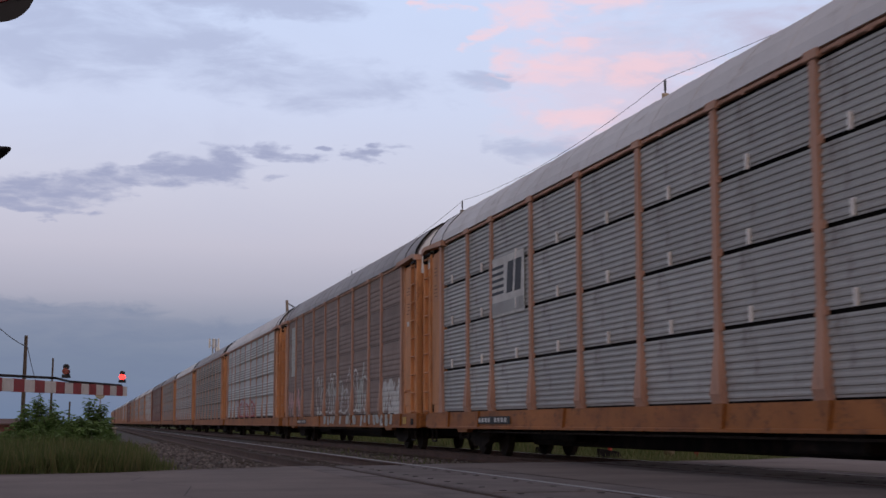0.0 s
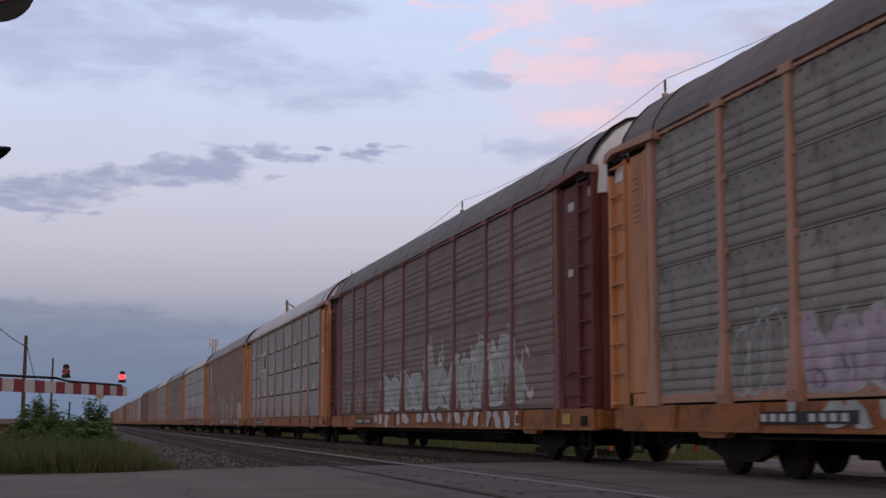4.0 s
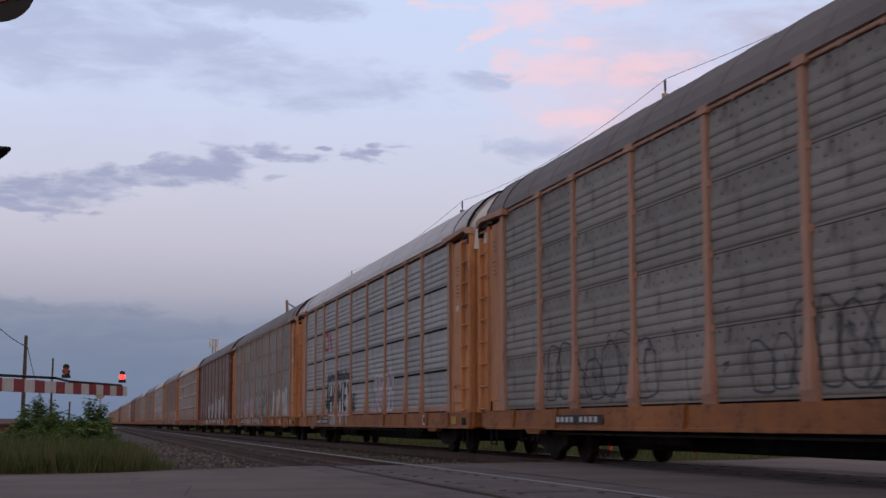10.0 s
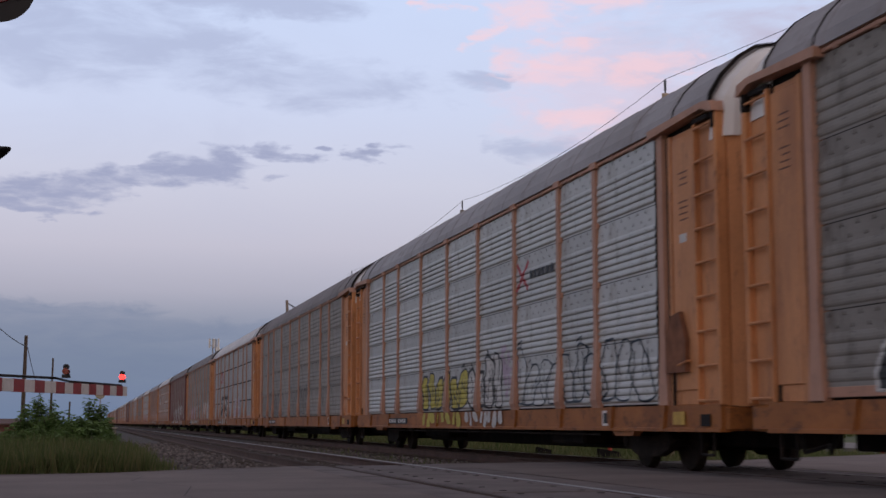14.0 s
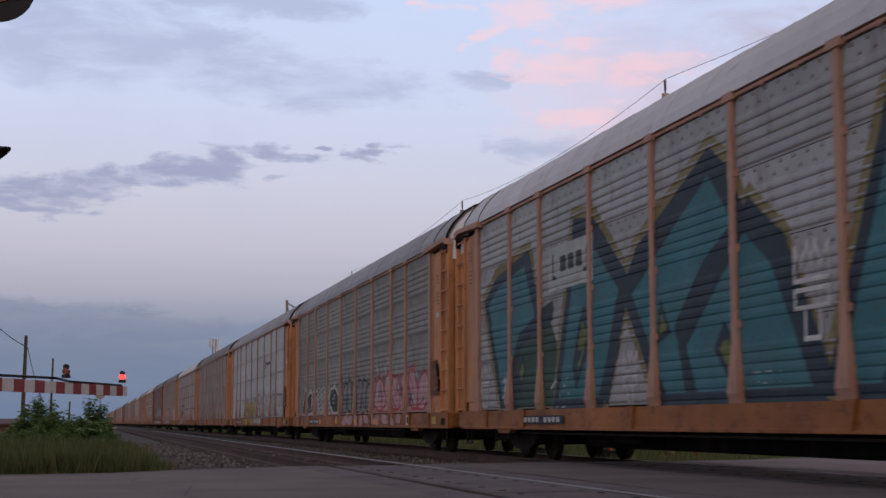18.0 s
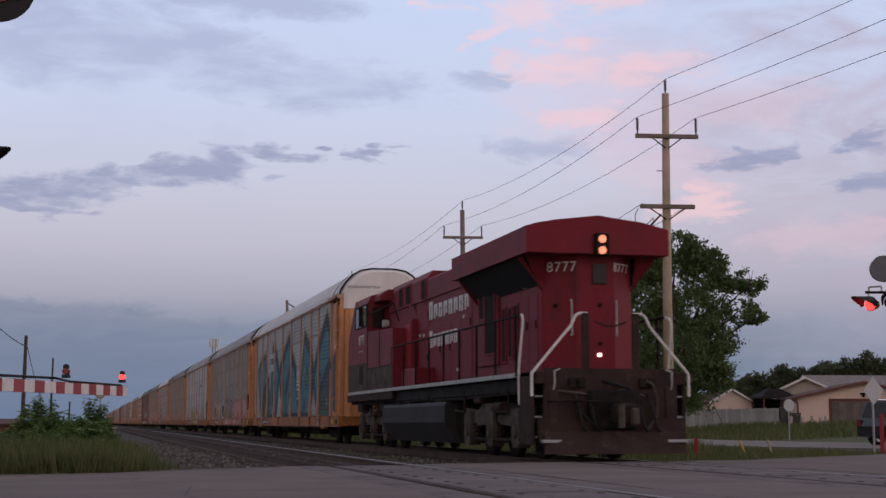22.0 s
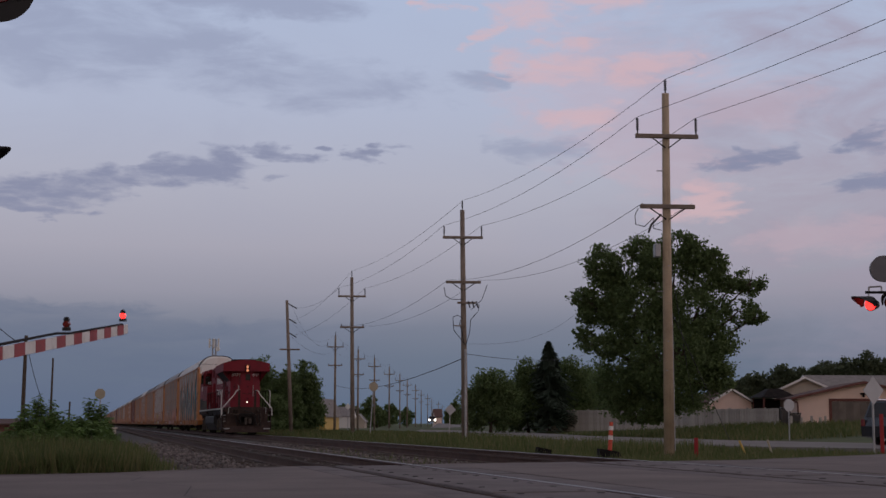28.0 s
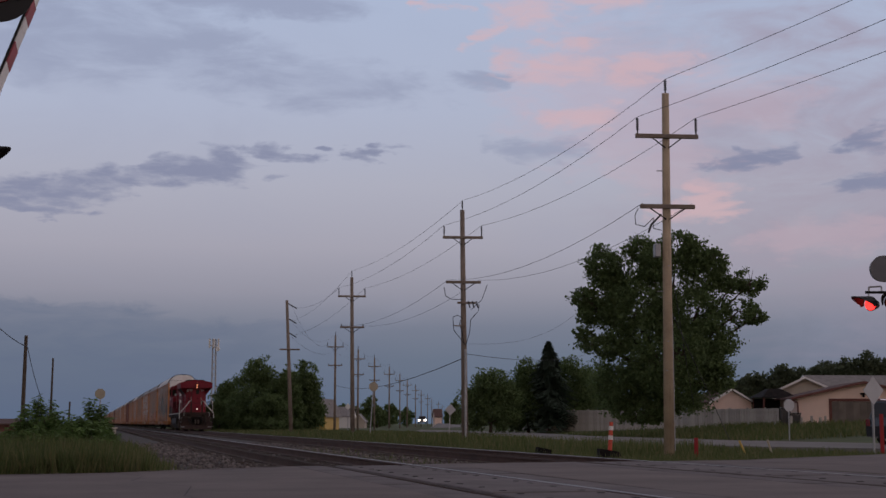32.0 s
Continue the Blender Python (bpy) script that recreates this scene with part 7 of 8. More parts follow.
    # heavier arms that cross between the letters
    for pts, wide in (([(8.5, 3.75), (7.8, 2.6), (7.1, 2.7)], 0.36), ([(7.9, 2.55), (9.0, 2.25), (9.5, 1.7), (8.95, 1.35)], 0.26), ([(5.6, 4.0), (4.7, 3.8), (3.4, 2.85), (4.3, 1.2)], 0.40), ([(3.35, 2.75), (0.3, 4.2)], 0.34), ([(3.35, 2.75), (1.95, 1.05)], 0.30),
                      ([(0.1, 4.15), (-0.75, 3.3), (1.25, 1.9)], 0.36), ([(-0.95, 3.3), (-1.72, 2.8), (-2.8, 1.1)], 0.46), ([(-4.4, 4.0), (-5.9, 3.3), (-6.66, 2.45), (-5.8, 1.1)], 0.44), ([(-6.7, 2.5), (-9.6, 4.3)], 0.36),
                      ([(-9.75, 4.35), (-10.3, 3.9), (-10.5, 3.1)], 0.44), ([(-10.6, 2.78), (-9.2, 2.3), (-8.29, 1.88), (-7.9, 1.1)], 0.36), ([(-6.75, 2.2), (-7.7, 1.05)], 0.30), ([(1.2, 1.75), (0.85, 1.1)], 0.26)):
        arm = Shape()
        stroke(arm, pts, wide, -1.4722)
        part("letter_stroke", arm, "spray_navy", c1, "heavy dark graffiti stroke")
    for pts in ([(5.28, 2.72), (4.85, 2.35), (5.26, 1.74), (5.72, 1.26), (5.92, 1.65), (5.58, 2.33)], [(-5.01, 2.96), (-5.44, 2.43), (-5.01, 1.9), (-4.48, 2.34)], [(-0.18, 2.04), (-0.61, 1.61), (-0.33, 1.24), (0.15, 1.68)], [(-9.73, 1.94), (-10.26, 1.31), (-9.93, 1.05), (-9.28, 1.48)],
                [(-7.92, 2.42), (-8.32, 2.61), (-8.58, 2.08), (-8.09, 1.82)], [(1.96, 2.51), (1.56, 1.99), (2.13, 1.85)], [(8.83, 2.02), (8.55, 1.71), (8.96, 1.35), (9.2, 1.7)]):
        n = len(pts)
        cy, cz = sum(p[0] for p in pts) / n, sum(p[1] for p in pts) / n
        ring, dia = Shape(), Shape()
        ring.poly([(-1.4736, y, z) for y, z in pts], [tuple(range(n))])
        part("letter_hole", ring, "spray_navy", c1, "dark hole of a graffiti letter")
        dia.poly([(-1.4744, cy + (y - cy) * 0.5, cz + (z - cz) * 0.55) for y, z in pts], [tuple(range(n))])
        part("letter_diamond", dia, "spray_lime", c1, "olive green diamond in a graffiti letter")
    ring = Shape()
    ring.poly([(-1.4736, y, z) for y, z in ((-4.4, 1.75), (-4.68, 1.47), (-4.2, 1.0), (-3.9, 1.0))], [(0, 1, 2, 3)])
    part("letter_hole", ring, "spray_navy", c1, "dark hole of a graffiti letter")
    decal("green_patch", c1, [(-11.16, 2.75), (-11.6, 3.05), (-11.99, 2.5), (-11.99, 1.0), (-11.16, 1.16)], "spray_green", -1.4645, "green graffiti on the corner plate")
    # white crown stencils
    def crown(y, z, k):
        sc = Shape()
        for pts, wide in (([(0.5, 0.5), (0.5, 1.0), (0.3, 0.7), (0.12, 1.05), (0, 0.72), (-0.12, 1.05), (-0.3, 0.7), (-0.5, 1.0), (-0.5, 0.5)], 0.08), ([(0.5, 0.5), (-0.5, 0.5)], 0.08), ([(0.5, 0.36), (-0.5, 0.36), (-0.5, 0.1), (0.5, 0.1), (0.5, 0.36)], 0.07), ([(0.22, 0.08), (0.22, -0.35), (-0.22, -0.35), (-0.22, 0.08)], 0.08)):
            stroke(sc, [(y + a * k, z + b * k) for a, b in pts], wide * k, -1.4748)
        part("crown_stencil", sc, "spray_white", c1, "small white crown-shaped graffiti")
    crown(-2.55, 1.95, 0.80)
    crown(3.2, 1.22, 0.55)
    crown(11.5, 1.25, 0.60)
    # pale panel with a dark bracketed emblem
    part("emblem_plate", Shape().box(-1.4772, -1.4755, 4.8, 7.15, 3.05, 3.85), "spray_pale", c1, "pale emblem panel")
    em = Shape()
    for pts in ([(6.75, 3.72), (6.9, 3.72), (6.9, 3.28), (6.75, 3.28)], [(5.25, 3.72), (5.1, 3.72), (5.1, 3.28), (5.25, 3.28)]):
        stroke(em, pts, 0.07, -1.4785)
    for k in range(3):
        em.poly([(-1.4785, y, z) for y, z in ((6.5 - 0.42 * k, 3.64), (6.18 - 0.42 * k, 3.64), (6.18 - 0.42 * k, 3.36), (6.5 - 0.42 * k, 3.36))], [(0, 1, 2, 3)])
    part("emblem_bar", em, "logo_dark", c1, "dark bars of a bracketed emblem")
    drips(c1, 10.6, 9.7, 1.0, 1.6, "spray_white", 5, 12)
    drips(c1, 6.8, 6.1, 1.0, 1.45, "spray_white", 4, 12)
    drips(c1, -1.0, -1.8, 1.0, 1.3, "spray_white", 6, 10)
    part("notice", lettering("EXCESS HEIGHT CAR", 0.115, "spray_black", 0.003, 1.05), "", c1, "black words on the white end", at=pose(-0.72, -12.888, 5.22, 90, 0, 0))
    part("door_slot", Shape().box(-1.02, -0.42, -12.90, -12.878, 3.20, 3.34), "shade_black", c1, "black slot in the end door")
    part("end_grab_iron", Shape().path([(-0.42, -12.86, 5.1), (-0.42, -12.94, 5.1), (0.2, -12.94, 5.1), (0.2, -12.86, 5.1)], 0.016, 6), "end_white", c1)
    peaks = Shape()
    stroke(peaks, [(-10.68, 2.1), (-10.72, 2.9), (-11.0, 2.55)], 0.16, -1.5035)
    stroke(peaks, [(-11.2, 2.75), (-11.6, 3.1), (-11.95, 2.4), (-11.98, 1.4)], 0.16, -1.4675)
    part("corner_paint", peaks, "spray_navy", c1)
    # second car: pinks
    tag_letters(c2, 10.7, 7.5, 0.99, 1.95, 2, "spray_black", "spray_white", 31, "black graffiti letters edged in white", 0.12)
    wave, rw = Shape(), random.Random(30)
    for q in range(6):
        z = 1.08 + 0.17 * q
        stroke(wave, [(7.3 - 0.21 * k, z + 0.06 * math.sin(k * 1.3 + q)) for k in range(15)], rw.uniform(0.07, 0.13), -1.4660 - 0.0006 * q)
    part("paint_wave", wave, "spray_pale", c2, "pale wavy graffiti bands")
    drips(c2, 7.3, 4.2, 1.0, 1.6, "spray_pink", 37, 16, 0.08)
    tag_letters(c2, 4.2, 2.6, 0.99, 2.1, 1, "spray_black", "spray_white", 38, "black graffiti letters edged in white", 0.12)
    tag_letters(c2, 2.5, -3.2, 0.99, 2.1, 5, "panel_dirty", "spray_black", 32, "dark outlined graffiti", 0.09)
    tag_letters(c2, -3.9, -10.5, 0.99, 2.15, 4, "spray_pink", "spray_red", 33, "pink graffiti with dark red outline", 0.10)
    drips(c2, -3.0, -10.4, 1.1, 2.5, "spray_pale", 34, 26, 0.09)
    drips(c2, 4.0, -2.0, 1.0, 2.3, "spray_pink", 35, 14, 0.06)
    sill_paint(c2, -10.4, 4, "spray_pink", 36, 10)
    marks(c2, (-1.0, -4.2, 2.6, 6.1))
    # third car: yellow and white
    tag_letters(c3, 4.8, 0.4, 0.99, 1.95, 4, "spray_yellow", "logo_dark", 41, "yellow bubble-letter graffiti", 0.08)
    tag_letters(c3, 0.3, -2.4, 0.99, 2.15, 3, "spray_white", "spray_black", 42, "white graffiti with black outline", 0.09, 0.3)
    tag_letters(c3, -3.3, -10.2, 1.0, 2.15, 7, "spray_pale", "spray_navy", 43, "faint outlined graffiti", 0.05, 0.3, False)
    drips(c3, -2.5, -3.6, 1.2, 2.2, "spray_mauve", 44, 12, 0.1)
    sill_paint(c3, 4.6, 0.6, "spray_yellow", 45, 5)
    sill_paint(c3, 0.3, -2.6, "spray_white", 46, 5)
    s = Shape()
    stroke(s, [(-3.45, 3.75), (-4.15, 3.25)], 0.09, -1.4685)
    stroke(s, [(-4.15, 3.75), (-3.45, 3.25)], 0.09, -1.4685)
    part("red_cross_mark", s, "spray_red", c3, "sprayed red cross")
    for k in range(6):
        part("logo_bar", Shape().box(-1.468, -1.464, -4.5 - 0.25 * k, -4.33 - 0.25 * k, 3.42, 3.56), "logo_dark", c3, "dark bars of faded lettering")
    # fourth car: thin dark scribbles
    for a, b, sd in ((9.3, 4.2, 51), (1.0, -3.0, 52)):
        tag_letters(c4, a, b, 1.05, 2.2, 5, "panel_dirty", "logo_dark", sd, "thin dark scribbled graffiti", 0.04, 0.35, False)
    drips(c4, 9.0, -8.0, 1.0, 2.2, "logo_dark", 53, 18, 0.03)
    # fifth car
    back = Shape()
    rough = random.Random(61)
    for k in range(22):
        yb = 6.65 - 4.4 * k / 21
        stroke(back, [(yb, 0.99), (yb + rough.uniform(-0.06, 0.06), 1.92 + rough.uniform(-0.08, 0.08))], 0.26, -1.4640 - 0.00004 * k)
    part("paint_backing", back, "spray_white", c5, "cream sprayed backing of graffiti")
    for k, (ch, y, w) in enumerate(zip("HOMEY", (6.05, 5.15, 4.25, 3.35, 2.55), (0.95, 0.90, 0.85, 0.80, 0.90))):
        me = lettering(ch, 1.30, "spray_black", 0.001)
        for v in me.vertices:
            v.co.x *= w
        part("letter", me, "", c5, "black graffiti letter on cream", at=Matrix.Translation((-1.4685, y, 1.46 + 0.03 * (k % 2))) @ pose(0, 0, 0, 90, 0, -90))
        for da, db in ((-0.045, 0.02), (0.045, -0.02), (0.0, 0.04)):
            part("letter_weight", me, "", c5, at=Matrix.Translation((-1.4680, y + da, 1.46 + 0.03 * (k % 2) + db)) @ pose(0, 0, 0, 90, 0, -90))
    zig = Shape()
    for k in range(26):
        y = 6.9 - 4.6 * k / 25
        stroke(zig, [(y, 2.16 + rough.uniform(-0.1, 0.05)), (y - 0.1, 2.34 + rough.uniform(-0.06, 0.1)), (y - 0.2, 2.16)], 0.10, -1.4660 - 0.00004 * k)
    part("paint_zigzag", zig, "spray_black", c5, "black sprayed zigzag")
    drips(c5, 7.0, 6.6, 1.0, 2.0, "spray_black", 66, 10, 0.12)
    drips(c5, 2.1, 1.2, 1.0, 1.6, "spray_black", 67, 12, 0.05)
    tag_letters(c5, -1.6, -4.45, 1.02, 1.70, 3, "spray_mauve", "spray_white", 63, "pale mauve graffiti", 0.08, 0.25)
    tag_letters(c5, -1.75, -4.3, 1.62, 2.22, 3, "spray_mauve", "spray_white", 68, "pale mauve graffiti", 0.08, 0.25)
    sill_paint(c5, 7.0, 2.4, "spray_pale", 64, 9)
    em = Shape()
    stroke(em, [(6.78, 3.80), (7.40, 3.78), (7.42, 3.28), (6.74, 3.26), (6.78, 3.80)], 0.13, -1.4685)
    stroke(em, [(6.45, 3.76), (5.98, 3.24)], 0.22, -1.4685)
    part("emblem", em, "spray_red", c5, "faded red plain emblem")
    drips(c5, -11.9, -11.3, 1.9, 2.4, "spray_red", 65, 10, 0.05)
    # sixth car
    tag_letters(c6, 7.7, 3.1, 0.99, 2.1, 4, "spray_mauve", "spray_pale", 71, "pale mauve graffiti", 0.06)
    tag_letters(c6, 2.2, -2.3, 0.99, 2.2, 5, "spray_pale", "spray_black", 72, "pale graffiti with black outline", 0.09)
    tag_letters(c6, -4.8, -9.9, 0.99, 2.25, 5, "spray_white", "spray_pale", 73, "white bubble graffiti", 0.06)
    tag_letters(c6, 9.4, 8.0, 0.99, 2.2, 2, "panel_dirty", "spray_pale", 74, "pale scribbled graffiti", 0.05, 0.2, False)
    sill_paint(c6, 8, -2.0, "spray_pale", 75, 12)
    marks(c6, (4.6, -5.4, -8.0, -10.7))
    # seventh car
    tag_letters(c7, 5.2, -0.2, 0.99, 2.15, 3, "spray_pale", "spray_white", 81, "pale bubble graffiti", 0.09, 0.2)
    tag_letters(c7, -0.4, -8.4, 0.99, 2.70, 5, "spray_pale", "spray_white", 82, "pale green and white graffiti", 0.09, 0.30)
    drips(c7, -1.5, -9.3, 1.0, 3.0, "spray_white", 83, 34, 0.10)
    drips(c7, 11.6, 6.0, 1.0, 1.7, "spray_pale", 84, 30, 0.04)
    sill_paint(c7, 6, -9, "spray_white", 85, 12)
    part("corner_mark", Shape().box(-1.462, -1.456, -11.75, -11.45, 4.35, 4.5), "spray_white", c7)
    # eighth car: emblem plate with bars
    part("emblem_plate", Shape().box(-1.468, -1.462, 5.35, 7.75, 2.85, 4.05), "spray_white", c8, "white emblem panel")
    for k in range(5):
        part("emblem_bar", Shape().box(-1.473, -1.469, 6.75, 7.6, 3.30 + 0.13 * k, 3.36 + 0.13 * k), "logo_dark", c8, "dark slanting emblem bars")
    for k in range(2):
        part("emblem_block", Shape().prism([(6.55 - 0.55 * k, 3.28), (6.15 - 0.55 * k, 3.28), (6.05 - 0.55 * k, 3.9), (6.45 - 0.55 * k, 3.9)], "x", -1.474, -1.470), "logo_dark", c8)
    part("emblem_foot", Shape().box(-1.473, -1.469, 5.4, 7.7, 2.9, 3.14), "panel_grey", c8)
    for i in range(9):
        for z in (2.12, 3.10, 4.06):
            part("slot_clip", Shape().box(-1.478, -1.44, 11.0 - 2.55 * i, 11.06 - 2.55 * i, z - 0.16, z + 0.04), "end_white", c8, "pale clip across a slot")
    # ninth car
    tag_letters(c9, 4.0, -6.0, 0.99, 2.4, 8, "spray_pale", "spray_white", 91, "pale green graffiti", 0.08, 0.4, False)
    drips(c9, 4.0, -6.0, 1.0, 2.5, "spray_pale", 92, 34, 0.12)
    drips(c9, -8.0, -10.4, 1.0, 1.8, "spray_white", 93, 30, 0.16)
    drips(c9, 12.0, 8.5, 1.0, 2.0, "spray_pink", 94, 24, 0.12)
    sill_paint(c9, 2, -10, "spray_pale", 95, 12)
    part("emblem_plate", Shape().box(-1.468, -1.462, 9.8, 11.0, 2.6, 4.6), "spray_pale", c9, "faded pale emblem panel")
    for c in (c1, c2, c4, c5, c6, c7, c9):
        follow_ribs(c, "band")
    follow_ribs(c3, "step")
    # plainer cars further ahead
    kinds = [("roof_white", "panel_grey", "yellow", "yellow_sill", "post", True, "white roof and slotted grey sheets"), ("roof_grey", "panel_dirty", "yellow", "yellow_sill", "post", False, "grey roof and grimy sheets"),
             ("roof_dark", "panel_brown", "maroon", "yellow_sill", "post_brown", False, "dark roof, maroon ends and brown sheets"), ("roof_white", "panel_light", "yellow", "yellow_sill", "post", True, "white roof and pale sheets")]
    protos = [autorack("autorack_car", L + k[6], k[0], k[1], "band", k[2], k[3], k[4], k[5], False) for k in kinds]
    order = [3, 1, 0, 1, 2, 3, 0, 0, 1, 2, 0, 3, 1, 0, 1, 3, 2, 0, 1, 3]
    used = set()
    for k in order:
        if k in used:
            cars.append(copy_thing(protos[k], Matrix.Identity(4)))
        else:
            used.add(k)
            cars.append(protos[k])
    tag_letters(protos[3], 6, -3, 0.99, 2.0, 7, "spray_pale", "spray_red", 97, "faded red graffiti", 0.1, 0.3, False)
    return cars


def build_locomotive():
    t = thing("locomotive", "dark red diesel locomotive with white lettering and grimy running gear", "locomotive")
    part("frame", Shape().box(-1.38, 1.38, -9.7, 9.9, 1.28, 1.60, 0.03).box(-0.5, 0.5, -10.2, 10.2, 0.75, 1.32, 0.05), "black_steel", t, "black underframe")
    part("walkway", Shape().box(-1.50, -0.9, -9.6, 9.6, 1.60, 1.66, 0.01).box(0.9, 1.50, -9.6, 9.6, 1.60, 1.66, 0.01).box(-1.5, 1.5, -9.9, -8.9, 1.60, 1.66, 0.01), "loco_grime", t)
    for k in range(12):
        part("sill_stripe", Shape().box(-1.516, -1.44, -8.7 + 1.54 * k, -7.21 + 1.54 * k, 1.575, 1.665, 0.006), "spray_pale", t, "dirty white sill stripe")
    part("side_valance", Shape().box(-1.50, -1.40, 3.0, 10.0, 1.36, 1.572, 0.01), "loco_grime", t, "grime-darkened sill under the cab")
    # long hood in three heights
    part("long_hood", Shape().box(-0.93, 0.93, -8.7, 1.2, 1.66, 4.50, 0.05), "loco_red", t, "dark red engine hood")
    part("blower_hood", Shape().prism([(-0.93, 1.66), (-0.93, 4.52), (-0.78, 4.72), (0.78, 4.72), (0.93, 4.52), (0.93, 1.66)], "y", 1.2, 6.2), "loco_red", t)
    part("hood_roof", Shape().prism([(-0.90, 4.48), (-0.6, 4.58), (0.6, 4.58), (0.90, 4.48)], "y", -3.6, 1.19), "loco_red", t)
    # radiator section with overhanging wings
    part("radiator_housing", Shape().prism([(-1.46, 3.96), (-1.46, 4.47), (-0.9, 4.60), (0, 4.71), (0.9, 4.60), (1.46, 4.47), (1.46, 3.96)], "y", -9.38, -3.53), "loco_red", t, "flared radiator housing")
    for y0, y1 in ((-8.9, -6.3), (-6.2, -3.8)):
        part("roof_fan", Shape().tube((0, (y0 + y1) / 2, 4.68), (0, (y0 + y1) / 2, 4.76), 0.85, 0.80, 20), "black_steel", t, "low round roof fan")
    part("wing_lip", Shape().box(-1.475, -1.44, -9.40, -3.5, 3.945, 3.985, 0.008), "loco_red", t)
    # plain near-black sheet paints the shade under the wings, without a mesh
    part("wing_underside", Shape().prism([(-0.93, 3.40), (-1.42, 3.962), (1.42, 3.962), (0.93, 3.40)], "y", -8.7, -4.0), "shade_black", t, "near-black sheet for the shade in the radiator intake")
    for y in (-8.72, -4.0):
        part("wing_gusset", Shape().prism([(-0.93, 3.30), (-0.93, 3.962), (-1.44, 3.962), (-1.40, 3.88)], "y", y - 0.04, y + 0.04), "loco_red", t)
    part("wing_front", Shape().poly([(-0.93, -3.55, 3.962), (-1.44, -3.55, 3.962), (-0.93, -4.05, 3.35), (-1.40, -4.05, 3.90)], [(0, 1, 3, 2)]), "loco_red", t)
    # rear hood end: flat centre panel between two slanting ones, flaring out under the wings
    plan = [(-0.93, -8.68), (-0.36, -9.08), (0.42, -9.08), (0.93, -8.68)]
    part("rear_hood_end", Shape().prism(plan, "z", 1.60, 3.962), "loco_red", t)
    for sx in (-1, 1):
        part("rear_fascia", Shape().poly([(sx * 0.93, -8.70, 3.30), (sx * 0.94, -8.95, 3.955), (sx * 1.36, -8.95, 3.955), (sx * 1.36, -8.60, 3.955), (sx * 0.93, -8.60, 3.30)], [(0, 1, 2), (0, 2, 3, 4), (1, 0, 4, 3, 2)]), "loco_red", t, "flared hood corner")
        part("hood_grab", Shape().path([(sx * 0.46, -9.02, 3.08), (sx * 0.46, -9.10, 3.08), (sx * 0.46, -9.10, 2.40), (sx * 0.46, -9.02, 2.40)], 0.016, 6), "spray_pale", t, "thin white grab iron")
        part("rail_post", Shape().box(sx * 0.50 - 0.07, sx * 0.50 + 0.07, -10.02, -9.94, 1.64, 2.76, 0.012), "loco_grime", t, "dark end-rail post")
    part("number_slot", Shape().box(-0.03, 0.27, -9.115, -9.075, 3.40, 3.80, 0.01), "cab_glass", t, "dark recessed hatch below the headlight")
    hl = part("headlight_housing", Shape().box(-0.10, 0.20, -9.47, -9.37, 3.90, 4.36, 0.03), "black_steel", t, "headlight housing")
    for z in (4.02, 4.24):
        part("headlight", Shape().tube((0.05, -9.485, z), (0.05, -9.47, z), 0.078, n=18), "lamp_warm", hl, "lit warm headlight")
    part("marker_light", Shape().tube((0.10, -9.11, 2.02), (0.10, -9.08, 2.02), 0.035, n=12), "lamp_white", t, "small lit white marker light")
    for mid, turn, size in (((-0.60, -8.915), -35.0, 0.28), ((0.615, -8.932), 38.1, 0.25)):
        sg = -1 if turn < 0 else 1
        part("road_number", lettering("8777", size, "white_paint", spacing=1.12), "", t, "white number 8777", at=pose(mid[0] + sg * 0.006, mid[1] - 0.008, 3.73, 90, 0, turn))
    for z in (2.95, 2.20):
        for x in (-0.72, 0.12):
            part("hood_latch", Shape().box(x - 0.03, x + 0.03, -9.12 if x > 0 else -8.90, -9.07 if x > 0 else -8.80, z, z + 0.07), "black_steel", t)
    # doors and grilles along the hood
    for y0, y1, z0, z1 in ((-8.45, -7.88, 1.88, 3.26), (-7.85, -7.30, 1.88, 3.26), (-3.4, -2.45, 1.75, 4.2), (-2.42, -1.45, 1.75, 3.2), (-1.42, -0.45, 1.75, 3.2), (-0.42, 0.95, 1.75, 3.2), (0.98, 2.2, 1.75, 2.9), (0.95, 2.3, 3.15, 3.75), (2.5, 3.15, 3.62, 3.92)):
        d = part("hood_door", Shape().box(-0.945, -0.92, y0, y1, z0, z1, 0.008), "loco_red", t)
        part("door_handle", Shape().box(-0.965, -0.946, y0 + 0.08, y0 + 0.13, (z0 + z1) / 2, (z0 + z1) / 2 + 0.16), "black_steel", d)
    part("intake_panel", Shape().box(-0.985, -0.92, -5.72, -4.10, 1.95, 3.72, 0.015), "loco_red", t, "raised intake panel")
    for y0, y1, z0, z1, x in ((-4.66, -4.28, 3.02, 3.53, -0.985), (-5.53, -4.78, 2.22, 3.53, -0.985), (-6.19, -5.95, 2.00, 3.12, -0.925), (-6.64, -6.41, 2.08, 3.10, -0.925), (-7.08, -6.80, 1.99, 3.12, -0.925),
                              (4.22, 4.69, 3.99, 4.50, -0.925), (3.17, 3.78, 3.99, 4.50, -0.925), (1.37, 1.81, 3.90, 4.48, -0.925)):
        g = part("grille", Shape().box(x - 0.012, x, y0, y1, z0, z1), "shade_black", t, "black ventilation grille")
        for a, b, c, d in ((y0 - 0.05, y0, z0 - 0.05, z1 + 0.05), (y1, y1 + 0.05, z0 - 0.05, z1 + 0.05), (y0, y1, z0 - 0.05, z0), (y0, y1, z1, z1 + 0.05)):
            part("grille_frame", Shape().box(x - 0.035, x, a, b, c, d, 0.004), "loco_red", g)
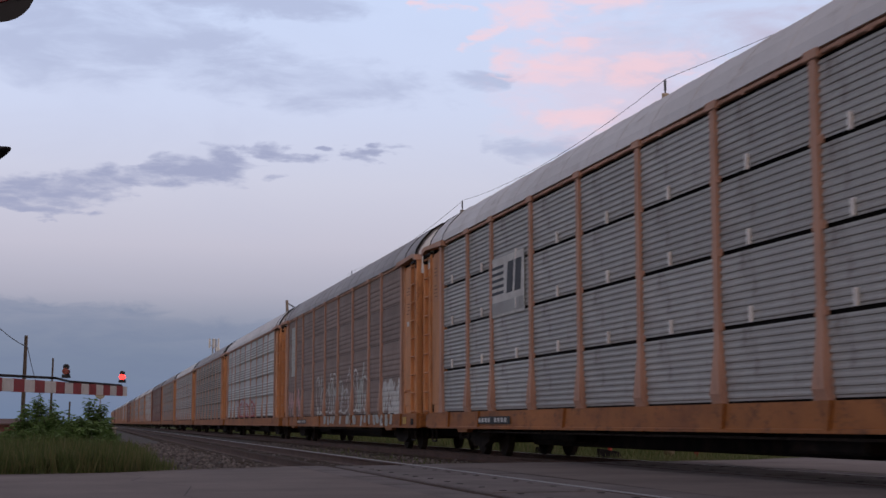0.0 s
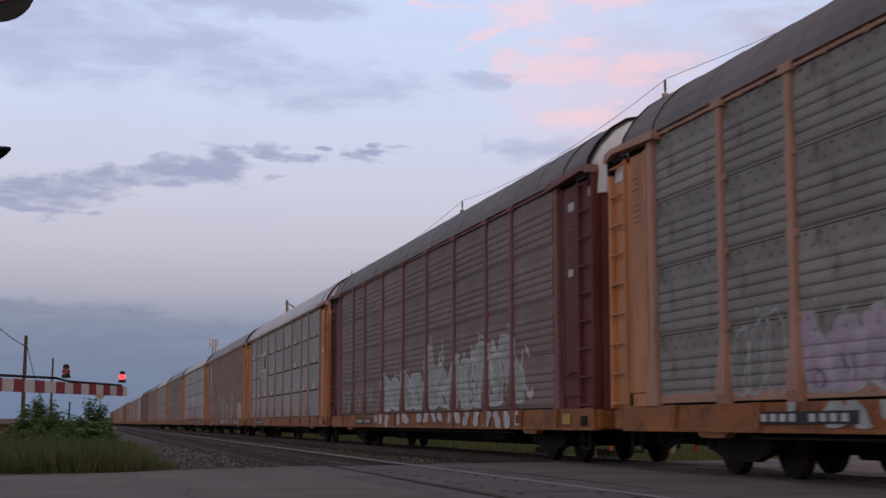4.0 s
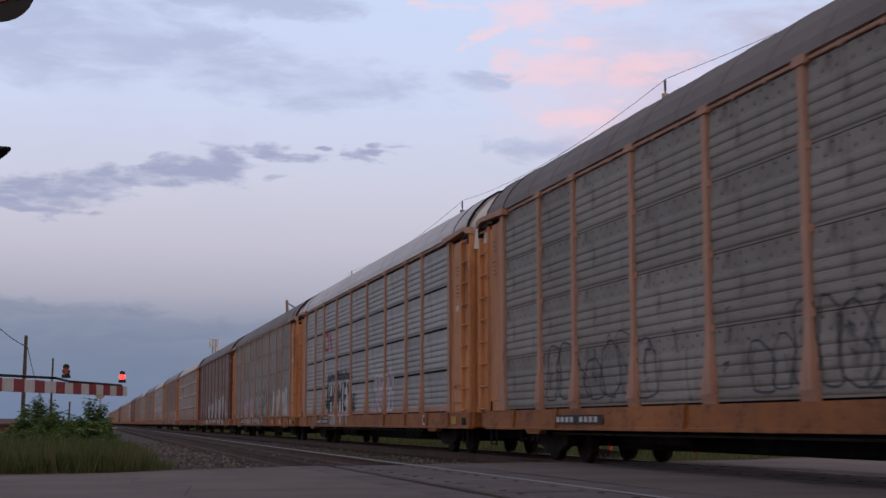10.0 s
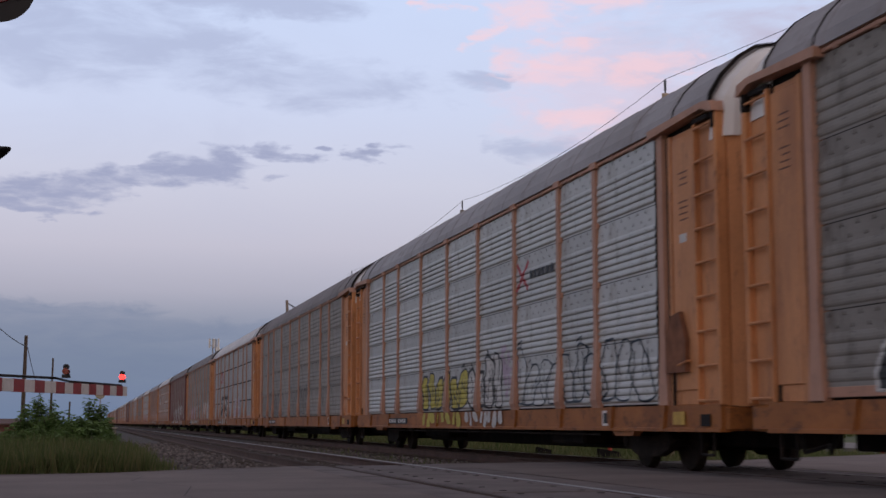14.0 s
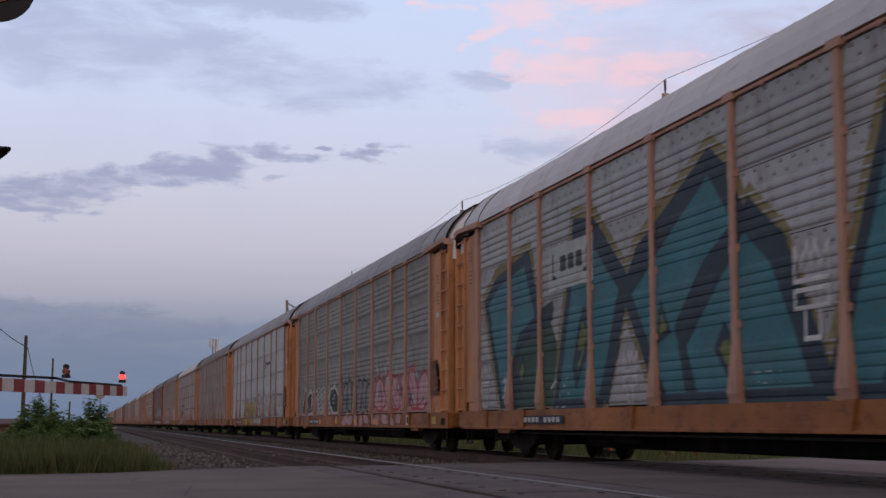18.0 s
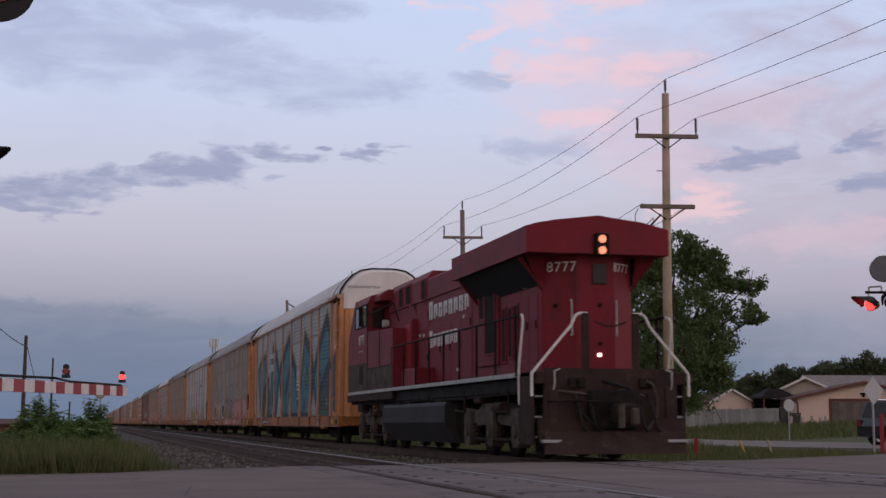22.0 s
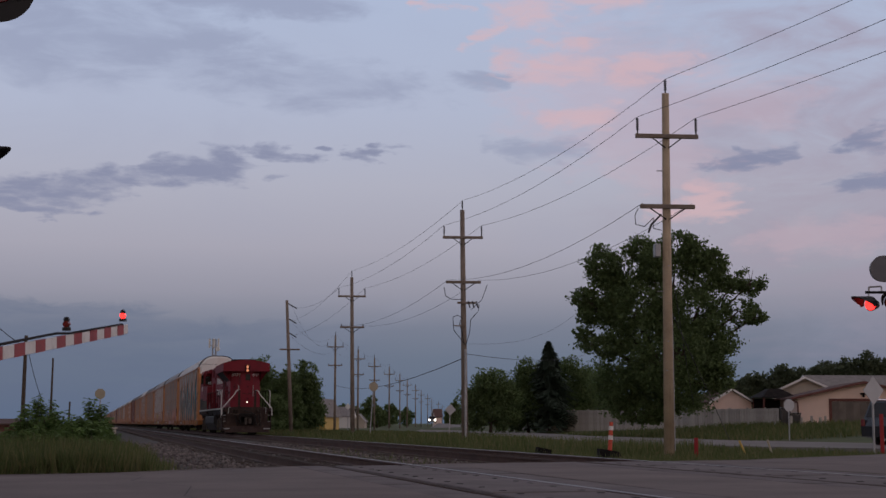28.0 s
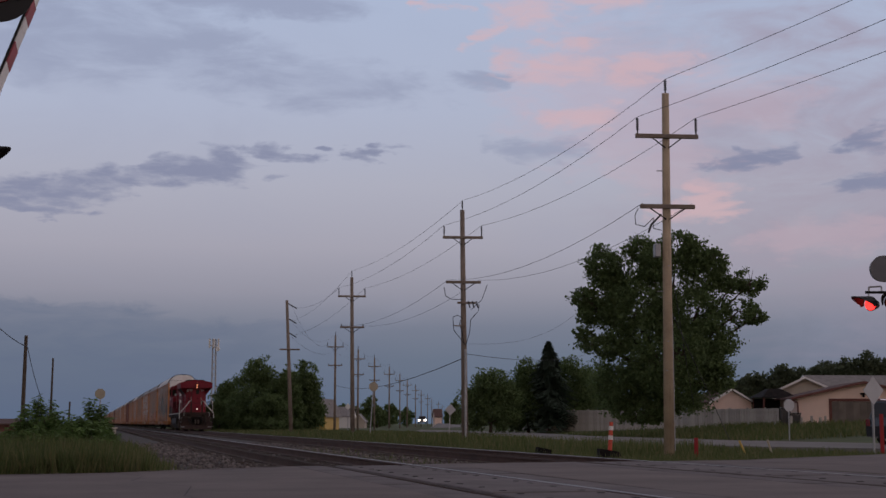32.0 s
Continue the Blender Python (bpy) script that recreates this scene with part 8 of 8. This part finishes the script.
        n = max(4, int((z1 - z0) / 0.13))
        for q in range(n):
            z = z0 + (z1 - z0) * (q + 0.5) / n
            part("grille_slat", Shape().box(x - 0.026, x - 0.014, y0 + 0.01, y1 - 0.01, z - 0.022, z + 0.018), "black_steel", g)
    part("hood_ledge", Shape().box(-0.97, -0.92, -3.5, 6.2, 3.93, 3.965, 0.006), "loco_red", t)
    # the owner's painted name, as plain white blocks
    for n, z0, z1, y0, step in ((8, 3.37, 3.74, 0.88, 0.520), (7, 2.64, 2.98, 0.84, 0.430)):
        for k in range(n):
            y, w, top = y0 - step * k, step * 0.70, z1 + (0.09 if k == 0 else 0.0)
            part("name_bar", Shape().box(-0.954, -0.947, y - w * 0.36, y, z0, top).box(-0.954, -0.947, y - w, y - w * 0.62, z0 + 0.05 * (k % 2), top).box(-0.953, -0.948, y - w * 0.62, y - w * 0.36, top - 0.10, top - 0.01 * (k % 3)), "white_paint", t, "white block of the painted name")
    for y, z in ((-2.6, 3.18), (-2.0, 1.95), (1.6, 2.98), (2.05, 3.0), (-7.5, 3.42), (-7.9, 3.44), (3.3, 3.9)):
        part("notice_plate", Shape().box(-0.956, -0.947, y - 0.16, y, z, z + 0.07), "spray_white", t, "small white notice plate")
    # bright red cabinet, tool box and ladder beside the cab
    part("cabinet_box", Shape().box(-1.12, -0.92, 2.28, 3.02, 1.66, 3.50, 0.03), "loco_red", t)
    part("cabinet_panel", Shape().box(-1.132, -1.119, 2.36, 2.95, 2.25, 3.38, 0.006), "red_paint", t, "brighter red cabinet door")
    part("tool_box", Shape().box(-1.42, -0.93, 0.35, 2.10, 1.66, 2.12, 0.03), "loco_red", t, "red tool box on the walkway")
    # cab flush with the sill, its lower side running back along the walkway
    part("cab", Shape().prism([(-1.48, 1.66), (-1.48, 4.30), (-1.36, 4.52), (-0.7, 4.66), (0.7, 4.66), (1.36, 4.52), (1.48, 4.30), (1.48, 1.66)], "y", 6.7, 8.92), "loco_red", t, "dark red cab")
    part("cab_annex", Shape().prism([(3.0, 1.66), (6.69, 1.66), (6.69, 3.42), (3.0, 3.30)], "x", -1.48, -0.94), "loco_red", t, "flush equipment cabinet behind the cab")
    part("cab_back_roof", Shape().prism([(-1.30, 4.44), (-1.05, 4.62), (1.05, 4.62), (1.30, 4.44), (1.30, 4.30), (-1.30, 4.30)], "y", 5.75, 6.69), "loco_red", t)
    part("nose", Shape().prism([(8.93, 1.66), (10.18, 1.66), (10.18, 3.34), (8.93, 4.50)], "x", -1.44, 1.44), "loco_red", t, "sloping cab nose")
    part("cab_skirt", Shape().box(-1.489, -1.478, 6.72, 8.90, 1.68, 2.50, 0.003), "truck_grey", t, "grime-darkened lower cab side")
    part("nose_skirt", Shape().box(-1.449, -1.438, 8.94, 10.17, 1.68, 2.52, 0.003), "truck_grey", t, "grime-darkened lower nose")
    part("annex_skirt", Shape().box(-1.489, -1.478, 3.02, 6.68, 1.68, 2.28, 0.003), "truck_grey", t, "grime-darkened lower cabinet side")
    part("panel_seam", Shape().box(-1.494, -1.478, 3.02, 6.68, 2.285, 2.315).box(-1.494, -1.478, 6.68, 6.72, 1.68, 4.28).box(-1.494, -1.478, 4.85, 4.88, 2.32, 3.34), "black_steel", t)
    # the two pale panes carry a painted sky reflection, the third is dark
    for y0, y1, glass in ((6.86, 7.42, "pane_sky_reflection"), (7.52, 8.02, "pane_sky_reflection"), (8.08, 8.58, "dark_glass")):
        w = part("cab_window", Shape().box(-1.496, -1.478, y0, y1, 3.62, 4.22, 0.006), glass, t, "cab side window")
        for a, b, c, d in ((y0 - 0.04, y0, 3.58, 4.26), (y1, y1 + 0.04, 3.58, 4.26), (y0, y1, 3.58, 3.62), (y0, y1, 4.22, 4.26)):
            part("window_frame", Shape().box(-1.506, -1.478, a, b, c, d, 0.004), "black_steel", w)
    part("wind_deflector", Shape().box(-1.60, -1.49, 7.44, 7.47, 3.62, 4.2), "black_steel", t)
    part("cab_rear_window", Shape().box(-1.34, -0.98, 6.66, 6.69, 3.55, 4.15), "cab_glass", t)
    part("bell_bracket", Shape().box(-1.15, -0.95, 6.0, 6.35, 3.52, 3.74, 0.03), "spray_pale", t, "pale grey box behind the cab")
    part("cab_number", lettering("8777", 0.43, "white_paint", spacing=1.1), "", t, "white number 8777", at=Matrix.Translation((-1.486, 7.64, 3.20)) @ pose(0, 0, 0, 90, 0, -90))
    part("cab_vent", Shape().box(-1.505, -1.488, 7.42, 7.93, 1.87, 2.42), "shade_black", t)
    for y in (8.1, 7.7):
        part("cab_notice", Shape().box(-1.489, -1.479, y - 0.2, y, 2.86, 2.90), "spray_pale", t)
    part("annex_rail", Shape().path([(-1.42, 6.6, 3.95), (-1.42, 3.2, 4.0), (-1.30, 3.05, 3.5)], 0.022, 6).path([(-1.42, 4.9, 3.36), (-1.42, 4.9, 3.97)], 0.018, 6), "black_steel", t, "black rail over the cabinet")
    part("roof_fitting", Shape().tube((0.2, 5.3, 4.7), (0.2, 5.3, 4.95), 0.03, n=8).box(-0.2, 0.3, 6.75, 7.25, 4.6, 4.72, 0.03), "black_steel", t, "roof aerial and horn base")
    part("exhaust_stack", Shape().box(-0.35, 0.35, -1.4, -0.5, 4.5, 4.66, 0.04), "black_steel", t)
    # fuel tank and running gear
    part("fuel_tank", Shape().prism([(-1.42, 1.20), (-1.46, 1.12), (-1.46, 0.72), (-1.20, 0.24), (1.20, 0.24), (1.46, 0.72), (1.46, 1.12), (1.42, 1.20)], "y", -2.85, 4.45), "tank", t, "dark grey fuel tank")
    part("air_reservoir", Shape().tube((-1.2, -3.6, 1.36), (-1.2, 2.0, 1.36), 0.13, n=12), "black_steel", t)
    for yc in (-6.3, 6.6):
        b = part("truck", Shape().prism([(-2.5, 0.80), (-2.35, 1.04), (-1.3, 0.98), (-0.9, 1.12), (0.9, 1.12), (1.3, 0.98), (2.35, 1.04), (2.5, 0.80), (2.2, 0.62), (0.4, 0.68), (-0.4, 0.68), (-2.2, 0.62)], "x", -1.24, -1.05)
                 .prism([(-2.45, 0.75), (2.45, 0.75), (2.2, 0.55), (-2.2, 0.55)], "x", 1.05, 1.22), "truck_grey", t, "grimy three-axle truck", at=pose(0, yc, 0))
        for dy in (-1.85, 0, 1.85):
            part("wheelset", Shape().tube((-0.80, dy, 0.54), (-0.66, dy, 0.54), 0.53, 0.55, 26).tube((0.66, dy, 0.54), (0.80, dy, 0.54), 0.55, 0.53, 26).tube((-1.1, dy, 0.54), (1.1, dy, 0.54), 0.1, n=10), "truck", b)
            part("axle_box", Shape().prism([(dy - 0.22, 0.30), (dy - 0.16, 0.22), (dy + 0.16, 0.22), (dy + 0.22, 0.30), (dy + 0.26, 0.95), (dy - 0.26, 0.95)], "x", -1.34, -1.08).tube((-1.38, dy, 0.54), (-1.34, dy, 0.54), 0.13, n=14), "truck_grey", b, "grey axle box")
            for d2 in (-0.40, 0.40):
                sp = Shape()
                for q in range(5):
                    sp.tube((-1.2, dy + d2, 0.32 + 0.085 * q), (-1.2, dy + d2, 0.375 + 0.085 * q), 0.105, n=12)
                part("coil_spring", sp, "truck", b)
        part("brake_cylinder", Shape().tube((-1.3, -1.0, 1.02), (-1.3, -0.4, 1.02), 0.12, n=12), "loco_grime", b)
        part("brake_beam", Shape().path([(-1.3, -2.3, 0.42), (-1.3, -1.2, 0.36), (-1.3, 0.9, 0.36), (-1.3, 2.3, 0.42)], 0.035, 6), "truck", b)
    # pipes and boxes under the walkway
    clut = random.Random(8)
    for k in range(16):
        y = -9.0 + 1.15 * k
        if k % 3 == 0:
            part("equipment_case", Shape().box(-1.36, -1.0, y, y + clut.uniform(0.4, 0.8), clut.uniform(1.0, 1.12), 1.4, 0.03), "loco_grime", t)
        elif k % 3 == 1:
            part("air_pipe", Shape().path([(-1.38, y, 1.42), (-1.38, y, clut.uniform(0.9, 1.1)), (-1.38, y + clut.uniform(0.5, 1.1), clut.uniform(0.9, 1.1))], 0.025, 6), "truck", t)
        else:
            part("sand_hose", Shape().path([(-1.25, y, 1.3), (-1.28, y + 0.1, 0.8), (-1.1, y + 0.25, 0.3)], 0.02, 6), "rubber", t)
    part("traction_cable", Shape().path([(-1.34, -9.3, 1.30), (-1.34, -4.0, 1.24), (-1.34, 0, 1.28), (-1.34, 4.4, 1.22), (-1.34, 9.2, 1.3)], 0.03, 6), "truck", t)
    # rear platform end, steps, plough, coupler
    part("end_plate", Shape().prism([(-1.30, 1.72), (1.30, 1.72), (1.30, 0.55), (1.12, 0.14), (-1.14, 0.14), (-1.34, 0.55)], "y", -10.02, -9.88), "loco_grime", t, "grimy rear end plate")
    part("end_sill", Shape().box(-1.48, 1.48, -10.0, -9.84, 1.42, 1.66, 0.02), "loco_grime", t)
    part("pilot", Shape().prism([(-1.44, 0.80), (1.44, 0.80), (1.44, 0.42), (1.28, 0.18), (-1.28, 0.18), (-1.44, 0.42)], "y", -10.08, -9.9), "loco_grime", t, "grimy pilot plate")
    part("draft_box", Shape().box(-0.42, 0.42, -10.2, -10.0, 0.58, 1.20, 0.04), "black_steel", t)
    for x in (-0.8, -0.62, 0.6, 0.78):
        part("receptacle", Shape().box(x - 0.07, x + 0.07, -10.10, -10.02, 1.35, 1.55, 0.02), "truck", t)
    for x in (-1.22, 1.22):
        part("corner_footboard", Shape().box(x - 0.2, x + 0.2, -10.22, -10.06, 0.34, 0.40, 0.01), "galvanised", t, "pale worn footboard")
    part("cut_lever", Shape().path([(-1.3, -10.1, 1.1), (-0.9, -10.14, 1.12), (-0.3, -10.3, 1.1), (0.0, -10.5, 1.1)], 0.018, 6), "truck", t)
    part("plough", Shape().poly([(-1.35, -10.09, 0.55), (1.35, -10.09, 0.55), (1.40, -10.25, 0.14), (-1.40, -10.25, 0.14), (0, -10.55, 0.14), (0, -10.2, 0.55)], [(0, 5, 4, 3), (5, 1, 2, 4)]), "loco_grime", t)
    part("coupler", Shape().box(-0.14, 0.14, -10.75, -10.0, 0.72, 1.0, 0.04).box(-0.24, 0.22, -10.9, -10.6, 0.66, 1.06, 0.06), "truck", t)
    for x in (-0.75, -0.5, 0.45, 0.7):
        part("air_hose", Shape().path([(x, -10.03, 1.25), (x + 0.03, -10.2, 1.0), (x + 0.10, -10.22, 0.65), (x + 0.2, -10.15, 0.55)], 0.028, 8), "rubber", t, "black air hose")
    part("brake_pipe", Shape().path([(-1.1, -10.05, 1.30), (-0.35, -10.06, 1.22), (0.30, -10.06, 1.34), (0.62, -10.06, 1.20)], 0.024, 6), "truck_grey", t, "grey pipe across the end plate")
    part("hose_loop", Shape().path([(0.62, -10.06, 1.52), (0.78, -10.12, 1.42), (0.86, -10.14, 1.15), (0.84, -10.14, 0.85), (0.66, -10.14, 0.58), (0.40, -10.12, 0.45)], 0.026, 8), "truck_grey", t, "long looped hose")
    part("hose_loop", Shape().path([(-0.75, -10.06, 1.10), (-0.60, -10.14, 0.85), (-0.35, -10.16, 0.60), (-0.10, -10.14, 0.48)], 0.026, 8), "rubber", t, "long looped hose")
    part("coupler_knuckle", Shape().box(0.02, 0.18, -10.96, -10.80, 0.66, 0.98, 0.04).tube((-0.16, -10.93, 0.62), (-0.16, -10.93, 1.04), 0.06, n=10), "truck_grey", t, "worn steel coupler knuckle")
    for sx in (-1, 1):
        part("plate_handle", Shape().path([(sx * 1.16, -10.03, 1.30), (sx * 1.16, -10.12, 1.42), (sx * 1.16, -10.12, 1.66), (sx * 1.05, -10.08, 1.70)], 0.018, 6), "spray_pale", t, "pale grab handle")
    part("plate_rib", Shape().box(-1.25, -1.05, -10.06, -10.01, 0.25, 1.40, 0.015).box(1.05, 1.22, -10.06, -10.01, 0.25, 1.40, 0.015), "loco_grime", t)
    part("mu_cable", Shape().path([(-0.2, -10.03, 1.5), (0.3, -10.15, 1.35), (0.55, -10.15, 1.1), (0.4, -10.1, 0.8)], 0.03, 8), "rubber", t)
    for sx in (-1, 1):
        part("step_well", Shape().box(sx * 1.5 - 0.03, sx * 1.5 + 0.03, -9.88, -9.1, 0.3, 1.58, 0.01), "loco_grime", t)
        for z in (0.42, 0.80, 1.18):
            part("step_tread", Shape().box(sx * 1.34 - 0.16, sx * 1.34 + 0.16, -9.86, -9.2, z, z + 0.04, 0.008), "galvanised", t, "worn pale step edge")
        # white grab rails at the corners
        part("grab_rail", Shape().path([(sx * 1.52, -9.05, 1.05), (sx * 1.53, -9.06, 1.75), (sx * 1.52, -9.28, 2.50), (sx * 1.51, -9.29, 2.66), (sx * 1.50, -9.22, 2.74), (sx * 1.48, -9.08, 2.77)], 0.026, 8), "white_paint", t, "white corner grab rail")
        part("end_rail", Shape().path([(sx * 1.56, -9.98, 1.20), (sx * 1.56, -9.98, 1.62), (sx * 0.78, -9.98, 2.52), (sx * 0.70, -9.98, 2.70), (sx * 0.62, -9.98, 2.75), (sx * 0.46, -9.98, 2.75)], 0.028, 8), "white_paint", t, "white sloping end rail")
        part("handrail", Shape().path([(sx * 1.47, -9.1, 2.77), (sx * 1.47, 3.2, 2.77)], 0.024, 8), "black_steel", t, "black side handrail")
        for k in range(9):
            y = -8.7 + 1.48 * k
            part("stanchion", Shape().tube((sx * 1.47, y, 1.60), (sx * 1.47, y, 2.77), 0.024, n=6), "black_steel", t)
    part("chain", Shape().path([(-0.32, -9.98, 2.6), (-0.1, -9.98, 2.52), (0.1, -9.98, 2.52), (0.32, -9.98, 2.6)], 0.014, 6), "black_steel", t)
    return t


# ---- assemble ----
build_ground()
build_road()
build_tracks()
build_street()
build_poles()
build_houses()
build_roadside()
gate, gate_arm = build_signals()
parked_suv = suv(spot(18.35, 56.5, -0.16, -62), "car_black", "dark blue-black sport utility vehicle on the side street")
oncoming = street_car("far car with lit headlights driving along the street", spot(-3.0, 330), "front")
leaving = street_car("far car with red tail lights on the street", spot(2.6, 330), "rear")
cars = build_cars()
loco = build_locomotive()
build_plants()


def train_y(t):
    """Where the coupling between locomotive and first car stands."""
    return -184.1 + 10.354 * t + 0.00448 * t * t + 0.022 * max(0.0, t - 20.5) ** 2


def motions():
    times = [0, 4, 8, 12, 16, 19, 20, 21, 22, 23, 24, 25, 26, 27, 28, 29, 30, 31, 32]
    walk(loco, [(t, pose(TRACK_FAR, train_y(t) - 10.65, 0)) for t in times])
    for k, car in enumerate(cars):
        walk(car, [(t, pose(TRACK_FAR, train_y(t) + PITCH * (k + 0.5), 0)) for t in times])
    lift = [(0, 0.6), (27.3, 0.6), (27.5, 1.2), (28, 6.1), (28.5, 11.2), (29, 16.5), (29.5, 21.4), (30, 26.9), (30.5, 31.6), (31, 36.7), (31.5, 41.7), (32, 46.6)]
    walk(gate_arm, [(t, pose(0, 0, 1.03, a)) for t, a in lift])
    walk(parked_suv, [(0, spot(18.70, 56.5, -0.16, -62)), (22, spot(18.70, 56.5, -0.16, -62)), (28, spot(18.86, 56.5, -0.16, -62)), (32, spot(19.05, 56.5, -0.16, -62))])
    walk(oncoming, [(0, spot(8.0, 560, 0.71, 180)), (23, spot(-0.6, 390, 0.71, 180)), (28, spot(-2.6, 350, 0.70, 180)), (32, spot(-4.7, 325, 0.60, 180))])
    walk(leaving, [(0, spot(0.0, 345, 0.70, 0)), (23, spot(2.4, 400, 0.71, 0)), (32, spot(4.4, 470, 0.71, 0))])


motions()
